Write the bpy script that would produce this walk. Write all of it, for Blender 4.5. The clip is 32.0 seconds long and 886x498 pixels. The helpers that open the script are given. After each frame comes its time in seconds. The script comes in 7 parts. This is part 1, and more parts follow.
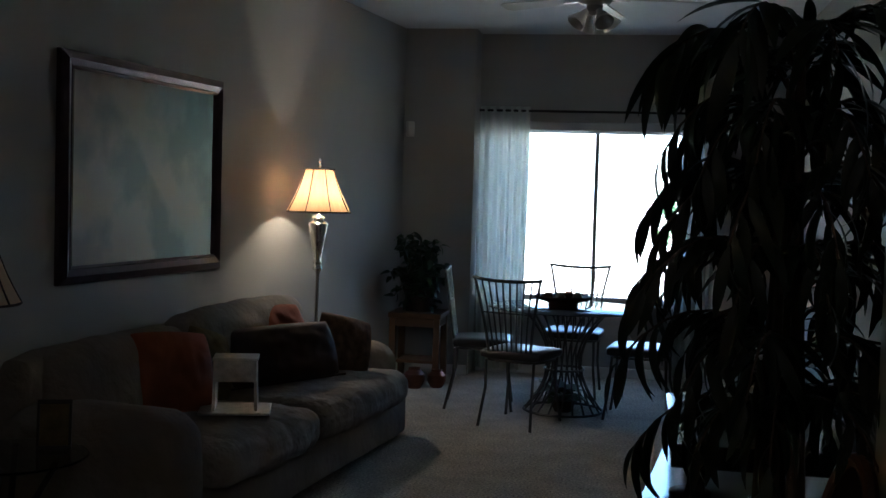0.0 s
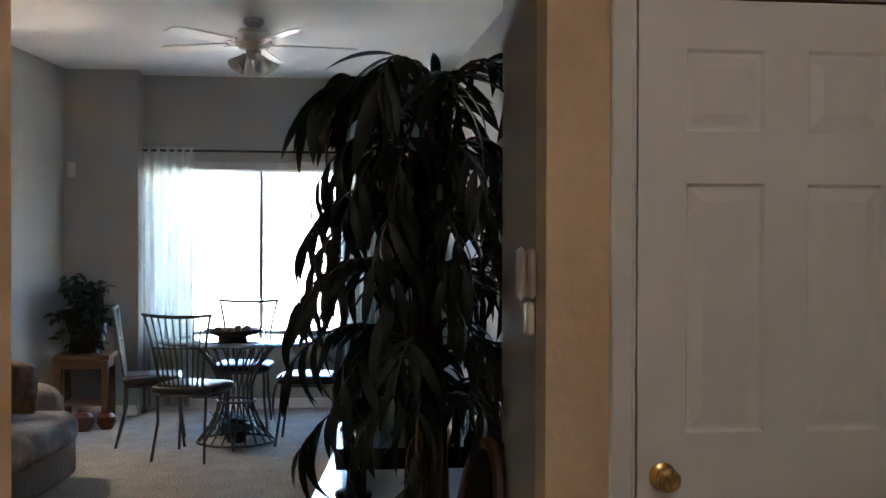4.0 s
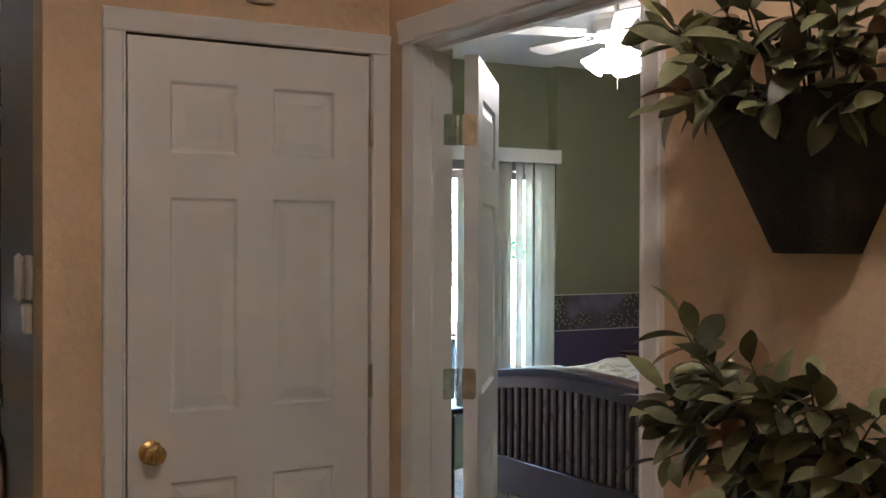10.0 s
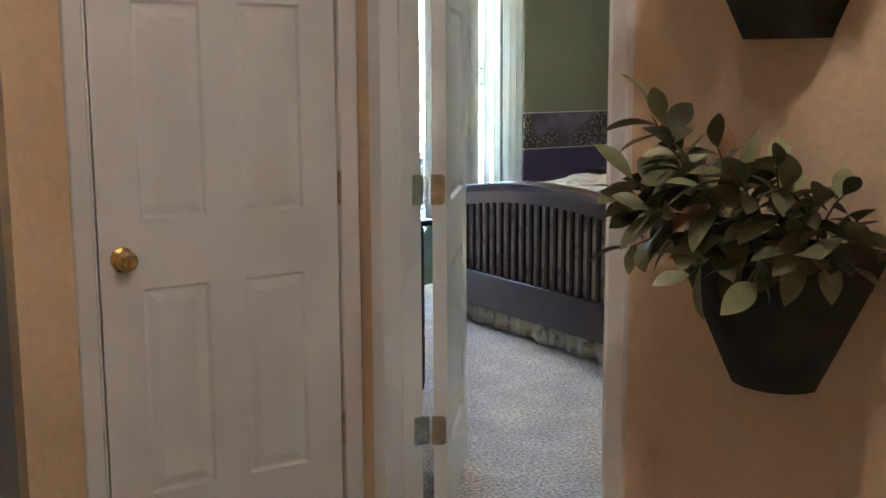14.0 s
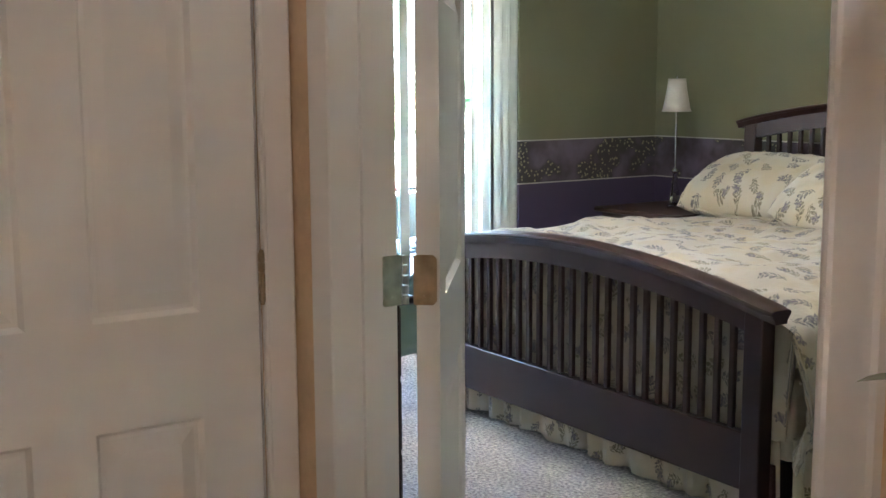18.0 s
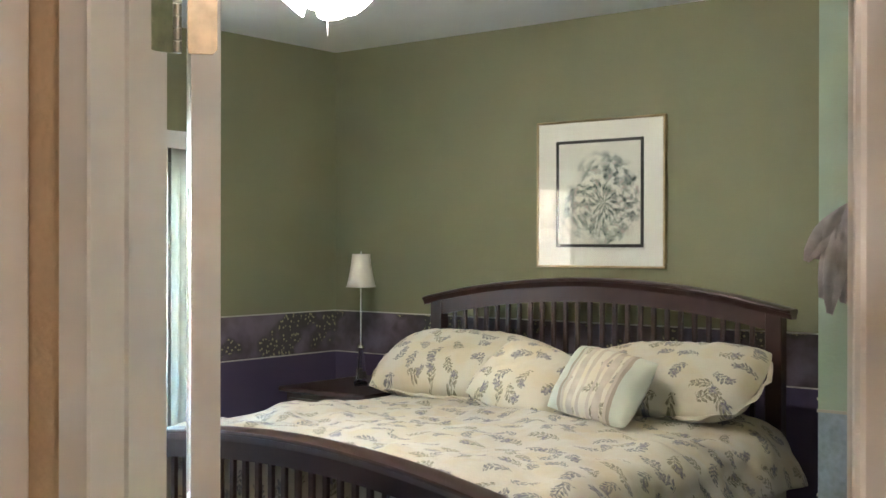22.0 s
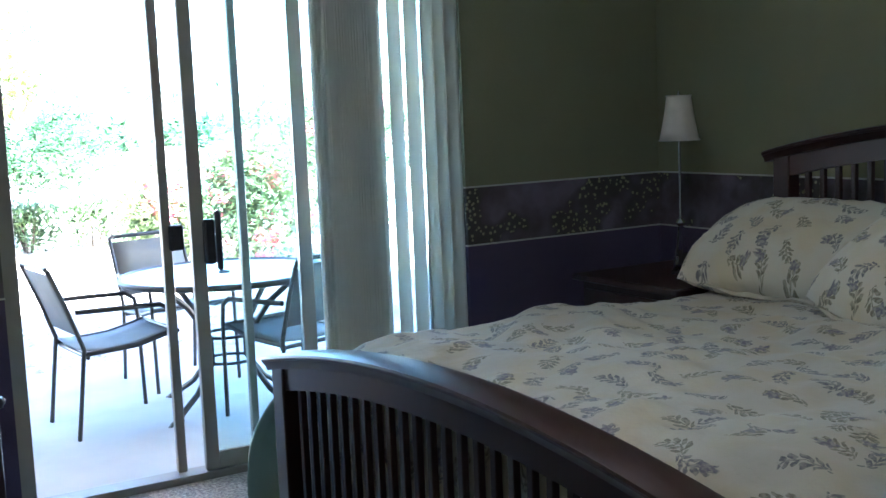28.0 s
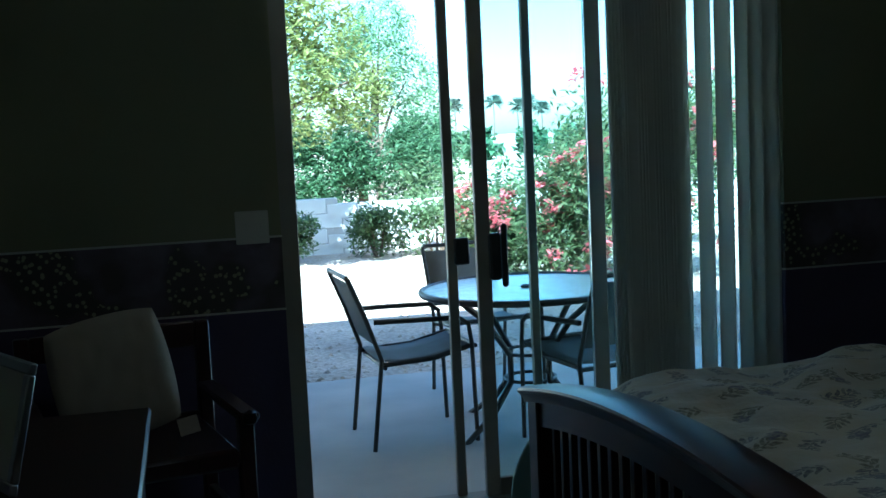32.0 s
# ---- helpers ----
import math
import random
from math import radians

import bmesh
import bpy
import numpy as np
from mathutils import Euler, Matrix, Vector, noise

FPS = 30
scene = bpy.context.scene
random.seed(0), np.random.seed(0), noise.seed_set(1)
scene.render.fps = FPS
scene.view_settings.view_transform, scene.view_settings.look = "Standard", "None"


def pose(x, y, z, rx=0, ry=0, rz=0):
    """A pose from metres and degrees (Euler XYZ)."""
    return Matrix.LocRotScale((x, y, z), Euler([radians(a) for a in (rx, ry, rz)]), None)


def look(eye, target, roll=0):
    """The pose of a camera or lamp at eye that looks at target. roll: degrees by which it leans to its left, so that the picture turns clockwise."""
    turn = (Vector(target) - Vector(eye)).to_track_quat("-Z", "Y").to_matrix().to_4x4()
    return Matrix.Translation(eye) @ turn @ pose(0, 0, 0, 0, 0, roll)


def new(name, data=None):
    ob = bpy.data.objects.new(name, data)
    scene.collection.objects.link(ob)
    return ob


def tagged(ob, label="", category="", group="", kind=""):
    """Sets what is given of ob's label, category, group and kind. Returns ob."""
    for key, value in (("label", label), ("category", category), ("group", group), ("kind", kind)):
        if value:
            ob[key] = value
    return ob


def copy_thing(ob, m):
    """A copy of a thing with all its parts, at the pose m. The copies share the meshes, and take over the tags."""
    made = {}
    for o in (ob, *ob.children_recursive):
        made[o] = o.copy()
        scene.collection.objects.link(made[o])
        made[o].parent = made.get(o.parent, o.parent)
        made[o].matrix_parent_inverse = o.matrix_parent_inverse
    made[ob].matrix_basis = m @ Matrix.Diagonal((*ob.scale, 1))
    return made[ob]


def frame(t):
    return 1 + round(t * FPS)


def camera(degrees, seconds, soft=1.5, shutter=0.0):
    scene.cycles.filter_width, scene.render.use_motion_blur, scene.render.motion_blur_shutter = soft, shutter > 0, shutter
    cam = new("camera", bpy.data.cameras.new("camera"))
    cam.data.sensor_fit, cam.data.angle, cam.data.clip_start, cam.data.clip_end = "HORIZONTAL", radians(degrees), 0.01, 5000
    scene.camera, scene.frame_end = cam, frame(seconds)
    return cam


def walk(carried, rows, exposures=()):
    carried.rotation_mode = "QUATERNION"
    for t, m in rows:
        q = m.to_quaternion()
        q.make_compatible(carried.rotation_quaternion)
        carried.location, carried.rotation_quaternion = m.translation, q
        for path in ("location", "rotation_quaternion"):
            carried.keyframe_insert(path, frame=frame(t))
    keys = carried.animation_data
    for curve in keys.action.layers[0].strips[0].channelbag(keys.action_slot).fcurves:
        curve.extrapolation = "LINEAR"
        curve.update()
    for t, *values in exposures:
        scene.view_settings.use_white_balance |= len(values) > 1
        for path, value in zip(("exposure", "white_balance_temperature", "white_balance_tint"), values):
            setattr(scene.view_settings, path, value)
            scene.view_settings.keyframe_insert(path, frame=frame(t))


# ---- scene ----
cam = camera(42.5, 32.0)
PATH = [
    (0, (-0.314, -0.183, 1.502), (-0.653, 1.785, 1.404), 1.7),
    (0.5, (-0.3, -0.249, 1.498), (-0.518, 1.736, 1.389), 3.5),
    (1, (-0.271, -0.377, 1.504), (-0.427, 1.614, 1.39), 1.8),
    (1.5, (-0.273, -0.45, 1.508), (-0.307, 1.546, 1.387), 2.3),
    (2, (-0.284, -0.548, 1.444), (-0.031, 1.435, 1.377), -0.1),
    (2.5, (-0.299, -0.535, 1.448), (0.033, 1.436, 1.38), -1.1),
    (3, (-0.299, -0.53, 1.476), (-0.057, 1.455, 1.424), -1.2),
    (3.5, (-0.288, -0.528, 1.478), (-0.067, 1.46, 1.453), -0.0),
    (5.5, (-0.281, -0.545, 1.419), (0.036, 1.43, 1.406), 0.4),
    (6, (-0.221, -0.54, 1.425), (0.142, 1.427, 1.4), 1.1),
    (6.5, (-0.205, -0.538, 1.411), (0.192, 1.422, 1.381), 1.9),
    (7, (-0.174, -0.582, 1.45), (0.376, 1.34, 1.392), 1.8),
    (7.5, (-0.219, -0.663, 1.456), (0.482, 1.208, 1.358), 0.1),
    (8, (-0.219, -0.753, 1.463), (0.533, 1.097, 1.355), 0.1),
    (8.5, (-0.218, -0.857, 1.459), (0.546, 0.987, 1.327), -0.6),
    (9, (-0.289, -0.923, 1.475), (0.6, 0.866, 1.383), -0.9),
    (9.5, (-0.332, -0.959, 1.492), (0.658, 0.778, 1.444), -0.6),
    (10, (-0.348, -0.975, 1.497), (0.674, 0.744, 1.475), 0.2),
    (10.5, (-0.35, -0.979, 1.5), (0.672, 0.741, 1.502), 0.0),
    (11, (-0.353, -0.981, 1.485), (0.686, 0.728, 1.453), 0.4),
    (11.5, (-0.346, -0.975, 1.473), (0.697, 0.728, 1.363), 0.1),
    (12, (-0.349, -0.979, 1.459), (0.706, 0.712, 1.29), -0.3),
    (12.5, (-0.354, -0.981, 1.451), (0.712, 0.697, 1.227), -0.5),
    (13, (-0.359, -0.982, 1.443), (0.71, 0.687, 1.174), -0.3),
    (13.5, (-0.363, -0.98, 1.436), (0.707, 0.68, 1.123), -0.3),
    (15.5, (-0.17, -0.895, 1.422), (0.822, 0.811, 1.1), 0.8),
    (16, (-0.053, -0.725, 1.497), (0.93, 0.982, 1.152), 2.4),
    (16.5, (0.098, -0.569, 1.458), (1.031, 1.18, 1.195), 2.7),
    (17, (0.25, -0.318, 1.415), (1.11, 1.469, 1.158), 0.1),
    (17.5, (0.303, -0.05, 1.418), (1.266, 1.677, 1.121), 0.7),
    (18, (0.350, 0.186, 1.403), (1.448, 1.834, 1.121), -0.3),
    (18.5, (0.400, 0.382, 1.386), (1.645, 1.918, 1.081), 0.7),
    (19, (0.457, 0.529, 1.390), (1.854, 1.935, 1.119), -1.8),
    (19.5, (0.411, 0.556, 1.408), (1.920, 1.839, 1.132), -0.7),
    (20, (0.384, 0.579, 1.413), (1.947, 1.799, 1.149), -0.5),
    (20.5, (0.365, 0.577, 1.420), (1.945, 1.790, 1.244), -0.1),
    (21, (0.361, 0.578, 1.449), (1.942, 1.798, 1.332), -0.1),
    (21.5, (0.357, 0.574, 1.482), (1.942, 1.792, 1.419), 0.2),
    (22, (0.349, 0.566, 1.488), (1.919, 1.805, 1.483), 0.1),
    (22.5, (0.361, 0.567, 1.481), (1.929, 1.808, 1.478), -0.1),
    (23, (0.390, 0.587, 1.419), (1.957, 1.828, 1.349), 0.1),
    (23.5, (0.444, 0.608, 1.427), (2.003, 1.851, 1.273), -0.5),
    (24, (0.494, 0.630, 1.426), (2.026, 1.904, 1.244), -0.9),
    (24.5, (0.548, 0.663, 1.407), (2.038, 1.973, 1.157), -0.5),
    (26.5, (1.250, 1.226, 1.409), (2.635, 2.644, 1.139), -2.8),
    (27, (1.396, 1.374, 1.418), (2.78, 2.801, 1.197), -1.8),
    (27.5, (1.538, 1.433, 1.414), (2.837, 2.935, 1.176), -2.4),
    (28, (1.832, 1.362, 1.42), (2.85, 3.066, 1.179), -2.4),
    (28.5, (1.996, 1.405, 1.408), (2.847, 3.198, 1.168), -2.1),
    (29, (2.056, 1.508, 1.421), (2.842, 3.335, 1.203), -0.4),
    (29.5, (2.154, 1.5, 1.435), (2.838, 3.369, 1.232), -0.7),
    (30, (2.228, 1.535, 1.42), (2.775, 3.45, 1.237), -1.3),
    (30.5, (2.245, 1.547, 1.42), (2.714, 3.483, 1.247), -2.5),
    (31, (2.23, 1.557, 1.414), (2.719, 3.489, 1.243), -1.6),
    (31.5, (2.223, 1.565, 1.41), (2.685, 3.503, 1.237), -2.1),
    (32, (2.206, 1.57, 1.407), (2.645, 3.511, 1.208), -2.7),
]
EXPOSURES = [
    (0, 3.9, 5100, 6), (1.5, 4.5, 5150, 7), (3, 5.5, 5400, 10), (6, 5.75, 5650, 13), (7.3, 6.35, 5750, 14), (10, 5.95, 5750, 15), (13, 6.27, 5650, 15), (16, 6.42, 5680, 15), (17.2, 6.28, 5700, 16), (20, 6.85, 5950, 12), (24.5, 6.85, 5950, 12),
    (26.5, 6.52, 5650, 11), (27.2, 6.05, 5350, 9), (28, 5.0, 4950, 9), (28.6, 3.6, 4750, 4), (29.5, 2.7, 4600, 0), (30.5, 2.3, 4550, -4), (32, 2.3, 4550, -9)]
walk(cam, [(t, look(eye, target, roll)) for t, eye, target, roll in PATH], EXPOSURES)

# ---- world and large lights ----
SUN_EL, SUN_ROT = radians(51), radians(180)
world = bpy.data.worlds.new("world")
scene.world = world
world.use_nodes = True
wn = world.node_tree.nodes
sky = wn.new("ShaderNodeTexSky")
sky.sky_type, sky.sun_disc, sky.sun_elevation, sky.sun_rotation = "NISHITA", False, SUN_EL, SUN_ROT
wn["Background"].inputs["Strength"].default_value = 0.095
world.node_tree.links.new(sky.outputs["Color"], wn["Background"].inputs["Color"])
sun = new("sun", bpy.data.lights.new("sun", "SUN"))
sun.data.energy, sun.data.angle, sun.data.color = 5.2, radians(0.5), (1.0, 0.95, 0.86)
sun.rotation_euler = Euler((radians(39), 0, radians(-14)))

# ---- materials ----
def node_mat(name):
    m = bpy.data.materials.new(name)
    m.use_nodes = True
    nt = m.node_tree
    return m, nt, nt.nodes["Principled BSDF"], nt.nodes, nt.links


def surface(name, colour, rough=0.6, metal=0.0, vary=0.12, scale=6.0, fine=120.0, bump=0.1, dist=0.002, spec=0.5, per_object=0.0, speck=0.0):
    """A plain surface with broad staining and fine relief."""
    m, nt, b, nodes, links = node_mat(name)
    tc = nodes.new("ShaderNodeTexCoord")
    big, small = nodes.new("ShaderNodeTexNoise"), nodes.new("ShaderNodeTexNoise")
    big.inputs["Scale"].default_value, big.inputs["Detail"].default_value = scale, 5
    small.inputs["Scale"].default_value, small.inputs["Detail"].default_value = fine, 3
    links.new(tc.outputs["Object"], big.inputs["Vector"])
    links.new(tc.outputs["Object"], small.inputs["Vector"])
    ramp = nodes.new("ShaderNodeMapRange")
    ramp.inputs["From Min"].default_value, ramp.inputs["From Max"].default_value = 0.3, 0.7
    ramp.inputs["To Min"].default_value, ramp.inputs["To Max"].default_value = 1 - vary, 1 + vary
    links.new(big.outputs["Fac"], ramp.inputs["Value"])
    mul = nodes.new("ShaderNodeVectorMath")
    mul.operation = "SCALE"
    mul.inputs[0].default_value = colour
    links.new(ramp.outputs["Result"], mul.inputs["Scale"])
    if speck:
        r3, mul3 = nodes.new("ShaderNodeMapRange"), nodes.new("ShaderNodeVectorMath")
        r3.inputs["From Min"].default_value, r3.inputs["From Max"].default_value = 0.3, 0.7
        r3.inputs["To Min"].default_value, r3.inputs["To Max"].default_value = 1 - speck, 1 + speck
        mul3.operation = "SCALE"
        links.new(small.outputs["Fac"], r3.inputs["Value"])
        links.new(mul.outputs["Vector"], mul3.inputs[0])
        links.new(r3.outputs["Result"], mul3.inputs["Scale"])
        mul = mul3
    if per_object:
        info, r2, mul2 = nodes.new("ShaderNodeObjectInfo"), nodes.new("ShaderNodeMapRange"), nodes.new("ShaderNodeVectorMath")
        r2.inputs["To Min"].default_value, r2.inputs["To Max"].default_value = 1 - per_object, 1 + per_object
        mul2.operation = "SCALE"
        links.new(info.outputs["Random"], r2.inputs["Value"])
        links.new(mul.outputs["Vector"], mul2.inputs[0])
        links.new(r2.outputs["Result"], mul2.inputs["Scale"])
        mul = mul2
    links.new(mul.outputs["Vector"], b.inputs["Base Color"])
    b.inputs["Roughness"].default_value, b.inputs["Metallic"].default_value = rough, metal
    b.inputs["Specular IOR Level"].default_value = spec
    if bump:
        bp = nodes.new("ShaderNodeBump")
        bp.inputs["Strength"].default_value, bp.inputs["Distance"].default_value = bump, dist
        links.new(small.outputs["Fac"], bp.inputs["Height"])
        links.new(bp.outputs["Normal"], b.inputs["Normal"])
    return m


def lamp_mat(name, colour, strength):
    m, nt, b, nodes, links = node_mat(name)
    b.inputs["Base Color"].default_value = (*colour, 1)
    b.inputs["Emission Color"].default_value = (*colour, 1)
    b.inputs["Emission Strength"].default_value = strength
    return m


def glass_mat(name, tint=(0.95, 0.98, 0.97), rough=0.0):
    m, nt, b, nodes, links = node_mat(name)
    b.inputs["Base Color"].default_value = (*tint, 1)
    b.inputs["Roughness"].default_value = rough
    b.inputs["Transmission Weight"].default_value = 1.0
    b.inputs["IOR"].default_value = 1.45
    return m


ORANGE = surface("orange_stucco", (0.73, 0.54, 0.345), 0.85, vary=0.12, scale=2.2, fine=48, bump=0.45, dist=0.008, speck=0.04)
GREY = surface("grey_living_paint", (0.40, 0.38, 0.35), 0.85, vary=0.05, scale=1.5, fine=90, bump=0.2, dist=0.004)
GREEN = surface("sage_green_paint", (0.255, 0.25, 0.145), 0.8, vary=0.06, scale=1.3, fine=90, bump=0.2, dist=0.004)
PURPLE = surface("purple_paint", (0.075, 0.055, 0.105), 0.7, vary=0.08, scale=1.5, fine=90, bump=0.2, dist=0.004)
WHITE = surface("white_trim_paint", (0.82, 0.80, 0.77), 0.45, vary=0.03, scale=3, fine=200, bump=0.05, dist=0.001)
CEIL = surface("ceiling_paint", (0.80, 0.80, 0.78), 0.9, vary=0.03, scale=2, fine=60, bump=0.3, dist=0.005)
CARPET = surface("beige_carpet", (0.58, 0.54, 0.48), 0.97, vary=0.14, scale=5, fine=75, bump=1.0, dist=0.03, speck=0.5)
CHERRY = surface("dark_cherry_wood", (0.036, 0.0145, 0.012), 0.36, vary=0.3, scale=3, fine=60, bump=0.05, dist=0.001)
BRASS = surface("brass", (0.72, 0.50, 0.20), 0.25, 1.0, vary=0.12, scale=20, bump=0.0)
CONCRETE = surface("patio_concrete", (0.48, 0.46, 0.43), 0.85, vary=0.12, scale=2, fine=60, bump=0.3, dist=0.003)
EARTH = surface("desert_gravel", (0.46, 0.38, 0.30), 0.95, vary=0.28, scale=1.2, fine=30, bump=0.8, dist=0.03, speck=0.25)
SOFA = surface("taupe_chenille", (0.235, 0.202, 0.17), 0.95, vary=0.15, scale=4, fine=16, bump=0.55, dist=0.03)
DARK = surface("dark_metal", (0.05, 0.045, 0.045), 0.4, 0.7, vary=0.15, scale=12, bump=0.05)
GLASS = glass_mat("clear_glass")
DOOR_GLASS = glass_mat("tinted_door_glass", (0.74, 0.93, 0.96))

# ---- building helpers ----
def box(bm, x0, x1, y0, y1, z0, z1, bevel=0.0, seg=1, m=None):
    vs = [bm.verts.new((x, y, z)) for x in (x0, x1) for y in (y0, y1) for z in (z0, z1)]
    fs = [bm.faces.new([vs[i] for i in q]) for q in ((0, 1, 3, 2), (4, 6, 7, 5), (0, 4, 5, 1), (2, 3, 7, 6), (0, 2, 6, 4), (1, 5, 7, 3))]
    if bevel:
        es = list({e for f in fs for e in f.edges})
        r = bmesh.ops.bevel(bm, geom=es, offset=bevel, segments=seg, profile=0.5, affect="EDGES")
        vs = list({v for f in r["faces"] for v in f.verts} | {v for v in vs if v.is_valid})
    if m is not None:
        bmesh.ops.transform(bm, matrix=m, verts=vs)
    return vs


def tube(bm, pts, r, sides=8, r2=None, cap=True):
    """A round bar along points; r to r2 from end to end."""
    pts = [Vector(p) for p in pts]
    rings, n = [], len(pts)
    side = None
    for i, p in enumerate(pts):
        d = (pts[min(i + 1, n - 1)] - pts[max(i - 1, 0)]).normalized()
        if side is None:
            side = d.orthogonal().normalized()
        side = (side - d * side.dot(d)).normalized()
        up = d.cross(side)
        rad = r if r2 is None else r + (r2 - r) * i / (n - 1)
        rings.append([bm.verts.new(p + rad * (math.cos(a) * side + math.sin(a) * up)) for a in (2 * math.pi * k / sides for k in range(sides))])
    for a, b in zip(rings, rings[1:]):
        for k in range(sides):
            bm.faces.new((a[k], a[(k + 1) % sides], b[(k + 1) % sides], b[k]))
    if cap:
        bm.faces.new(rings[0][::-1])
        bm.faces.new(rings[-1])


def lathe(bm, profile, sides=24, centre=(0, 0, 0), squash=1.0):
    """Turn (radius, height) pairs about the upright axis."""
    cx, cy, cz = centre
    rings = []
    for r, z in profile:
        rings.append([bm.verts.new((cx + r * math.cos(a), cy + squash * r * math.sin(a), cz + z)) for a in (2 * math.pi * k / sides for k in range(sides))])
    for a, b in zip(rings, rings[1:]):
        for k in range(sides):
            bm.faces.new((a[k], a[(k + 1) % sides], b[(k + 1) % sides], b[k]))
    if profile[0][0] > 1e-4:
        bm.faces.new(rings[0][::-1])
    if profile[-1][0] > 1e-4:
        bm.faces.new(rings[-1])


def prism(bm, outline, axis, a, b):
    """Extrude a closed outline of (u, v) along an axis from a to b."""
    def at(u, v, w):
        return {"x": (w, u, v), "y": (u, w, v), "z": (u, v, w)}[axis]
    lo = [bm.verts.new(at(u, v, a)) for u, v in outline]
    hi = [bm.verts.new(at(u, v, b)) for u, v in outline]
    n = len(outline)
    bm.faces.new(lo[::-1])
    bm.faces.new(hi)
    for k in range(n):
        bm.faces.new((lo[k], lo[(k + 1) % n], hi[(k + 1) % n], hi[k]))


def mesh_of(name, bm, material, smooth=False):
    bmesh.ops.recalc_face_normals(bm, faces=bm.faces)
    me = bpy.data.meshes.new(name)
    bm.to_mesh(me)
    bm.free()
    me.materials.append(material)
    if smooth:
        me.shade_smooth()
        me.set_sharp_from_angle(angle=radians(38))
    return me


def part(name, bm, material, parent=None, label="", smooth=False):
    ob = new(name, mesh_of(name, bm, material, smooth))
    if parent is not None:
        ob.parent = parent
    return tagged(ob, label)


def thing(name, m, label, category, group=""):
    ob = new(name)
    ob.empty_display_size = 0.1
    ob.matrix_basis = m
    return tagged(ob, label, category, group)


def block(name, x0, x1, y0, y1, z0, z1, material, parent=None, bevel=0.0, label="", seg=1):
    bm = bmesh.new()
    box(bm, x0, x1, y0, y1, z0, z1, bevel, seg)
    return part(name, bm, material, parent, label, smooth=bevel > 0)


def slab(name, boxes, material, kind="structure", label="", category=""):
    bm = bmesh.new()
    for b in boxes:
        box(bm, *b)
    return tagged(part(name, bm, material), label, category, kind=kind)

# ---- plan: hall x 0.26..1.28, bedroom x 1.40..5.55, living room x -2.32..0.88 ----
HALL_H, LIV_H, BED_H = 2.74, 2.85, 2.70
slab("floor_living", [(-3.7, 1.4, -3.0, 9.6, -0.12, 0.0)], CARPET, label="beige cut-pile carpet over the living room and hall", category="carpet")
slab("floor_bedroom", [(1.4, 5.7, 0.3, 5.68, -0.12, 0.0)], CARPET, label="beige cut-pile carpet in the bedroom", category="carpet")
slab("ground", [(-600, 600, -600, 5.7, -0.30, -0.14), (-600, 600, 5.7, 900, -0.30, -0.06)], EARTH, label="tan desert gravel yard", category="ground")
slab("pavement_patio", [(1.2, 7.0, 5.75, 8.25, -0.2, -0.02)], CONCRETE, label="pale grey concrete patio slab", category="patio")
# closet block between hall and living room
slab("wall_closet_front", [(0.26, 0.472, 2.05, 2.17, 0, HALL_H), (1.197, 1.28, 2.05, 2.17, 0, HALL_H), (0.472, 1.197, 2.05, 2.17, 2.04, HALL_H)], ORANGE, label="warm peach stucco hall wall", category="wall")
slab("wall_closet_side", [(0.26, 0.38, 2.172, 2.65, 0, LIV_H)], GREY)
slab("wall_closet_back", [(0.38, 1.28, 2.53, 2.65, 0, LIV_H)], GREY)
slab("wall_hall_east", [(1.228, 1.34, -3.0, 0.852, 0, HALL_H), (1.262, 1.34, 1.895, 2.65, 0, HALL_H), (1.245, 1.34, 0.852, 1.895, 2.06, HALL_H)], ORANGE, label="warm peach stucco hall wall with planters", category="wall")
slab("wall_bedroom_west", [(1.342, 1.385, 0.3, 0.852, 0, BED_H), (1.342, 1.385, 1.899, 5.53, 0, BED_H), (1.342, 1.385, 0.852, 1.899, 2.06, BED_H)], GREEN)
slab("wall_hall_south", [(-1.9, 1.28, -3.1, -3.0, 0, HALL_H)], ORANGE)
slab("wall_hall_west", [(-2.0, -1.9, -3.1, -1.6, 0, HALL_H)], ORANGE)
bm = bmesh.new()
prism(bm, [(-0.35, -0.27), (-2.0, 1.38), (-3.6, 1.38), (-3.6, -1.6), (-1.68, -1.6)], "z", 0, LIV_H)
tagged(part("wall_entry_corner", bm, ORANGE), "peach stucco wall corner with coarse texture", "wall", kind="structure")
WEST = pose(-2.27, 9.1, 0, 0, 0, -7.3)  # the west wall's frame: x out from the wall, y along it to the far corner
bm = bmesh.new()
box(bm, -0.12, 0.0, -8.2, 0.12, 0, LIV_H)
bm.transform(WEST)
tagged(part("wall_living_west", bm, GREY), kind="structure")
slab("wall_living_pier", [(-2.30, -1.68, 9.1, 9.5, 0, LIV_H)], GREY)
slab("wall_living_north", [(0.12, 0.90, 9.4, 9.52, 0, LIV_H)], GREY)
slab("wall_beside_window", [(-1.68, -1.66, 9.4, 9.52, 0, LIV_H)], GREY)
slab("wall_under_window", [(-1.66, 0.12, 9.4, 9.52, 0, 0.62)], GREY)
slab("wall_over_window", [(-1.66, 0.12, 9.4, 9.52, 2.08, LIV_H)], GREY)
slab("wall_living_east", [(0.88, 1.0, 2.65, 9.52, 0, LIV_H)], GREY)
slab("ceiling_living", [(-3.7, 1.0, 2.05, 9.52, LIV_H, LIV_H + 0.1), (-3.7, 0.26, -1.6, 2.05, LIV_H, LIV_H + 0.1)], CEIL)
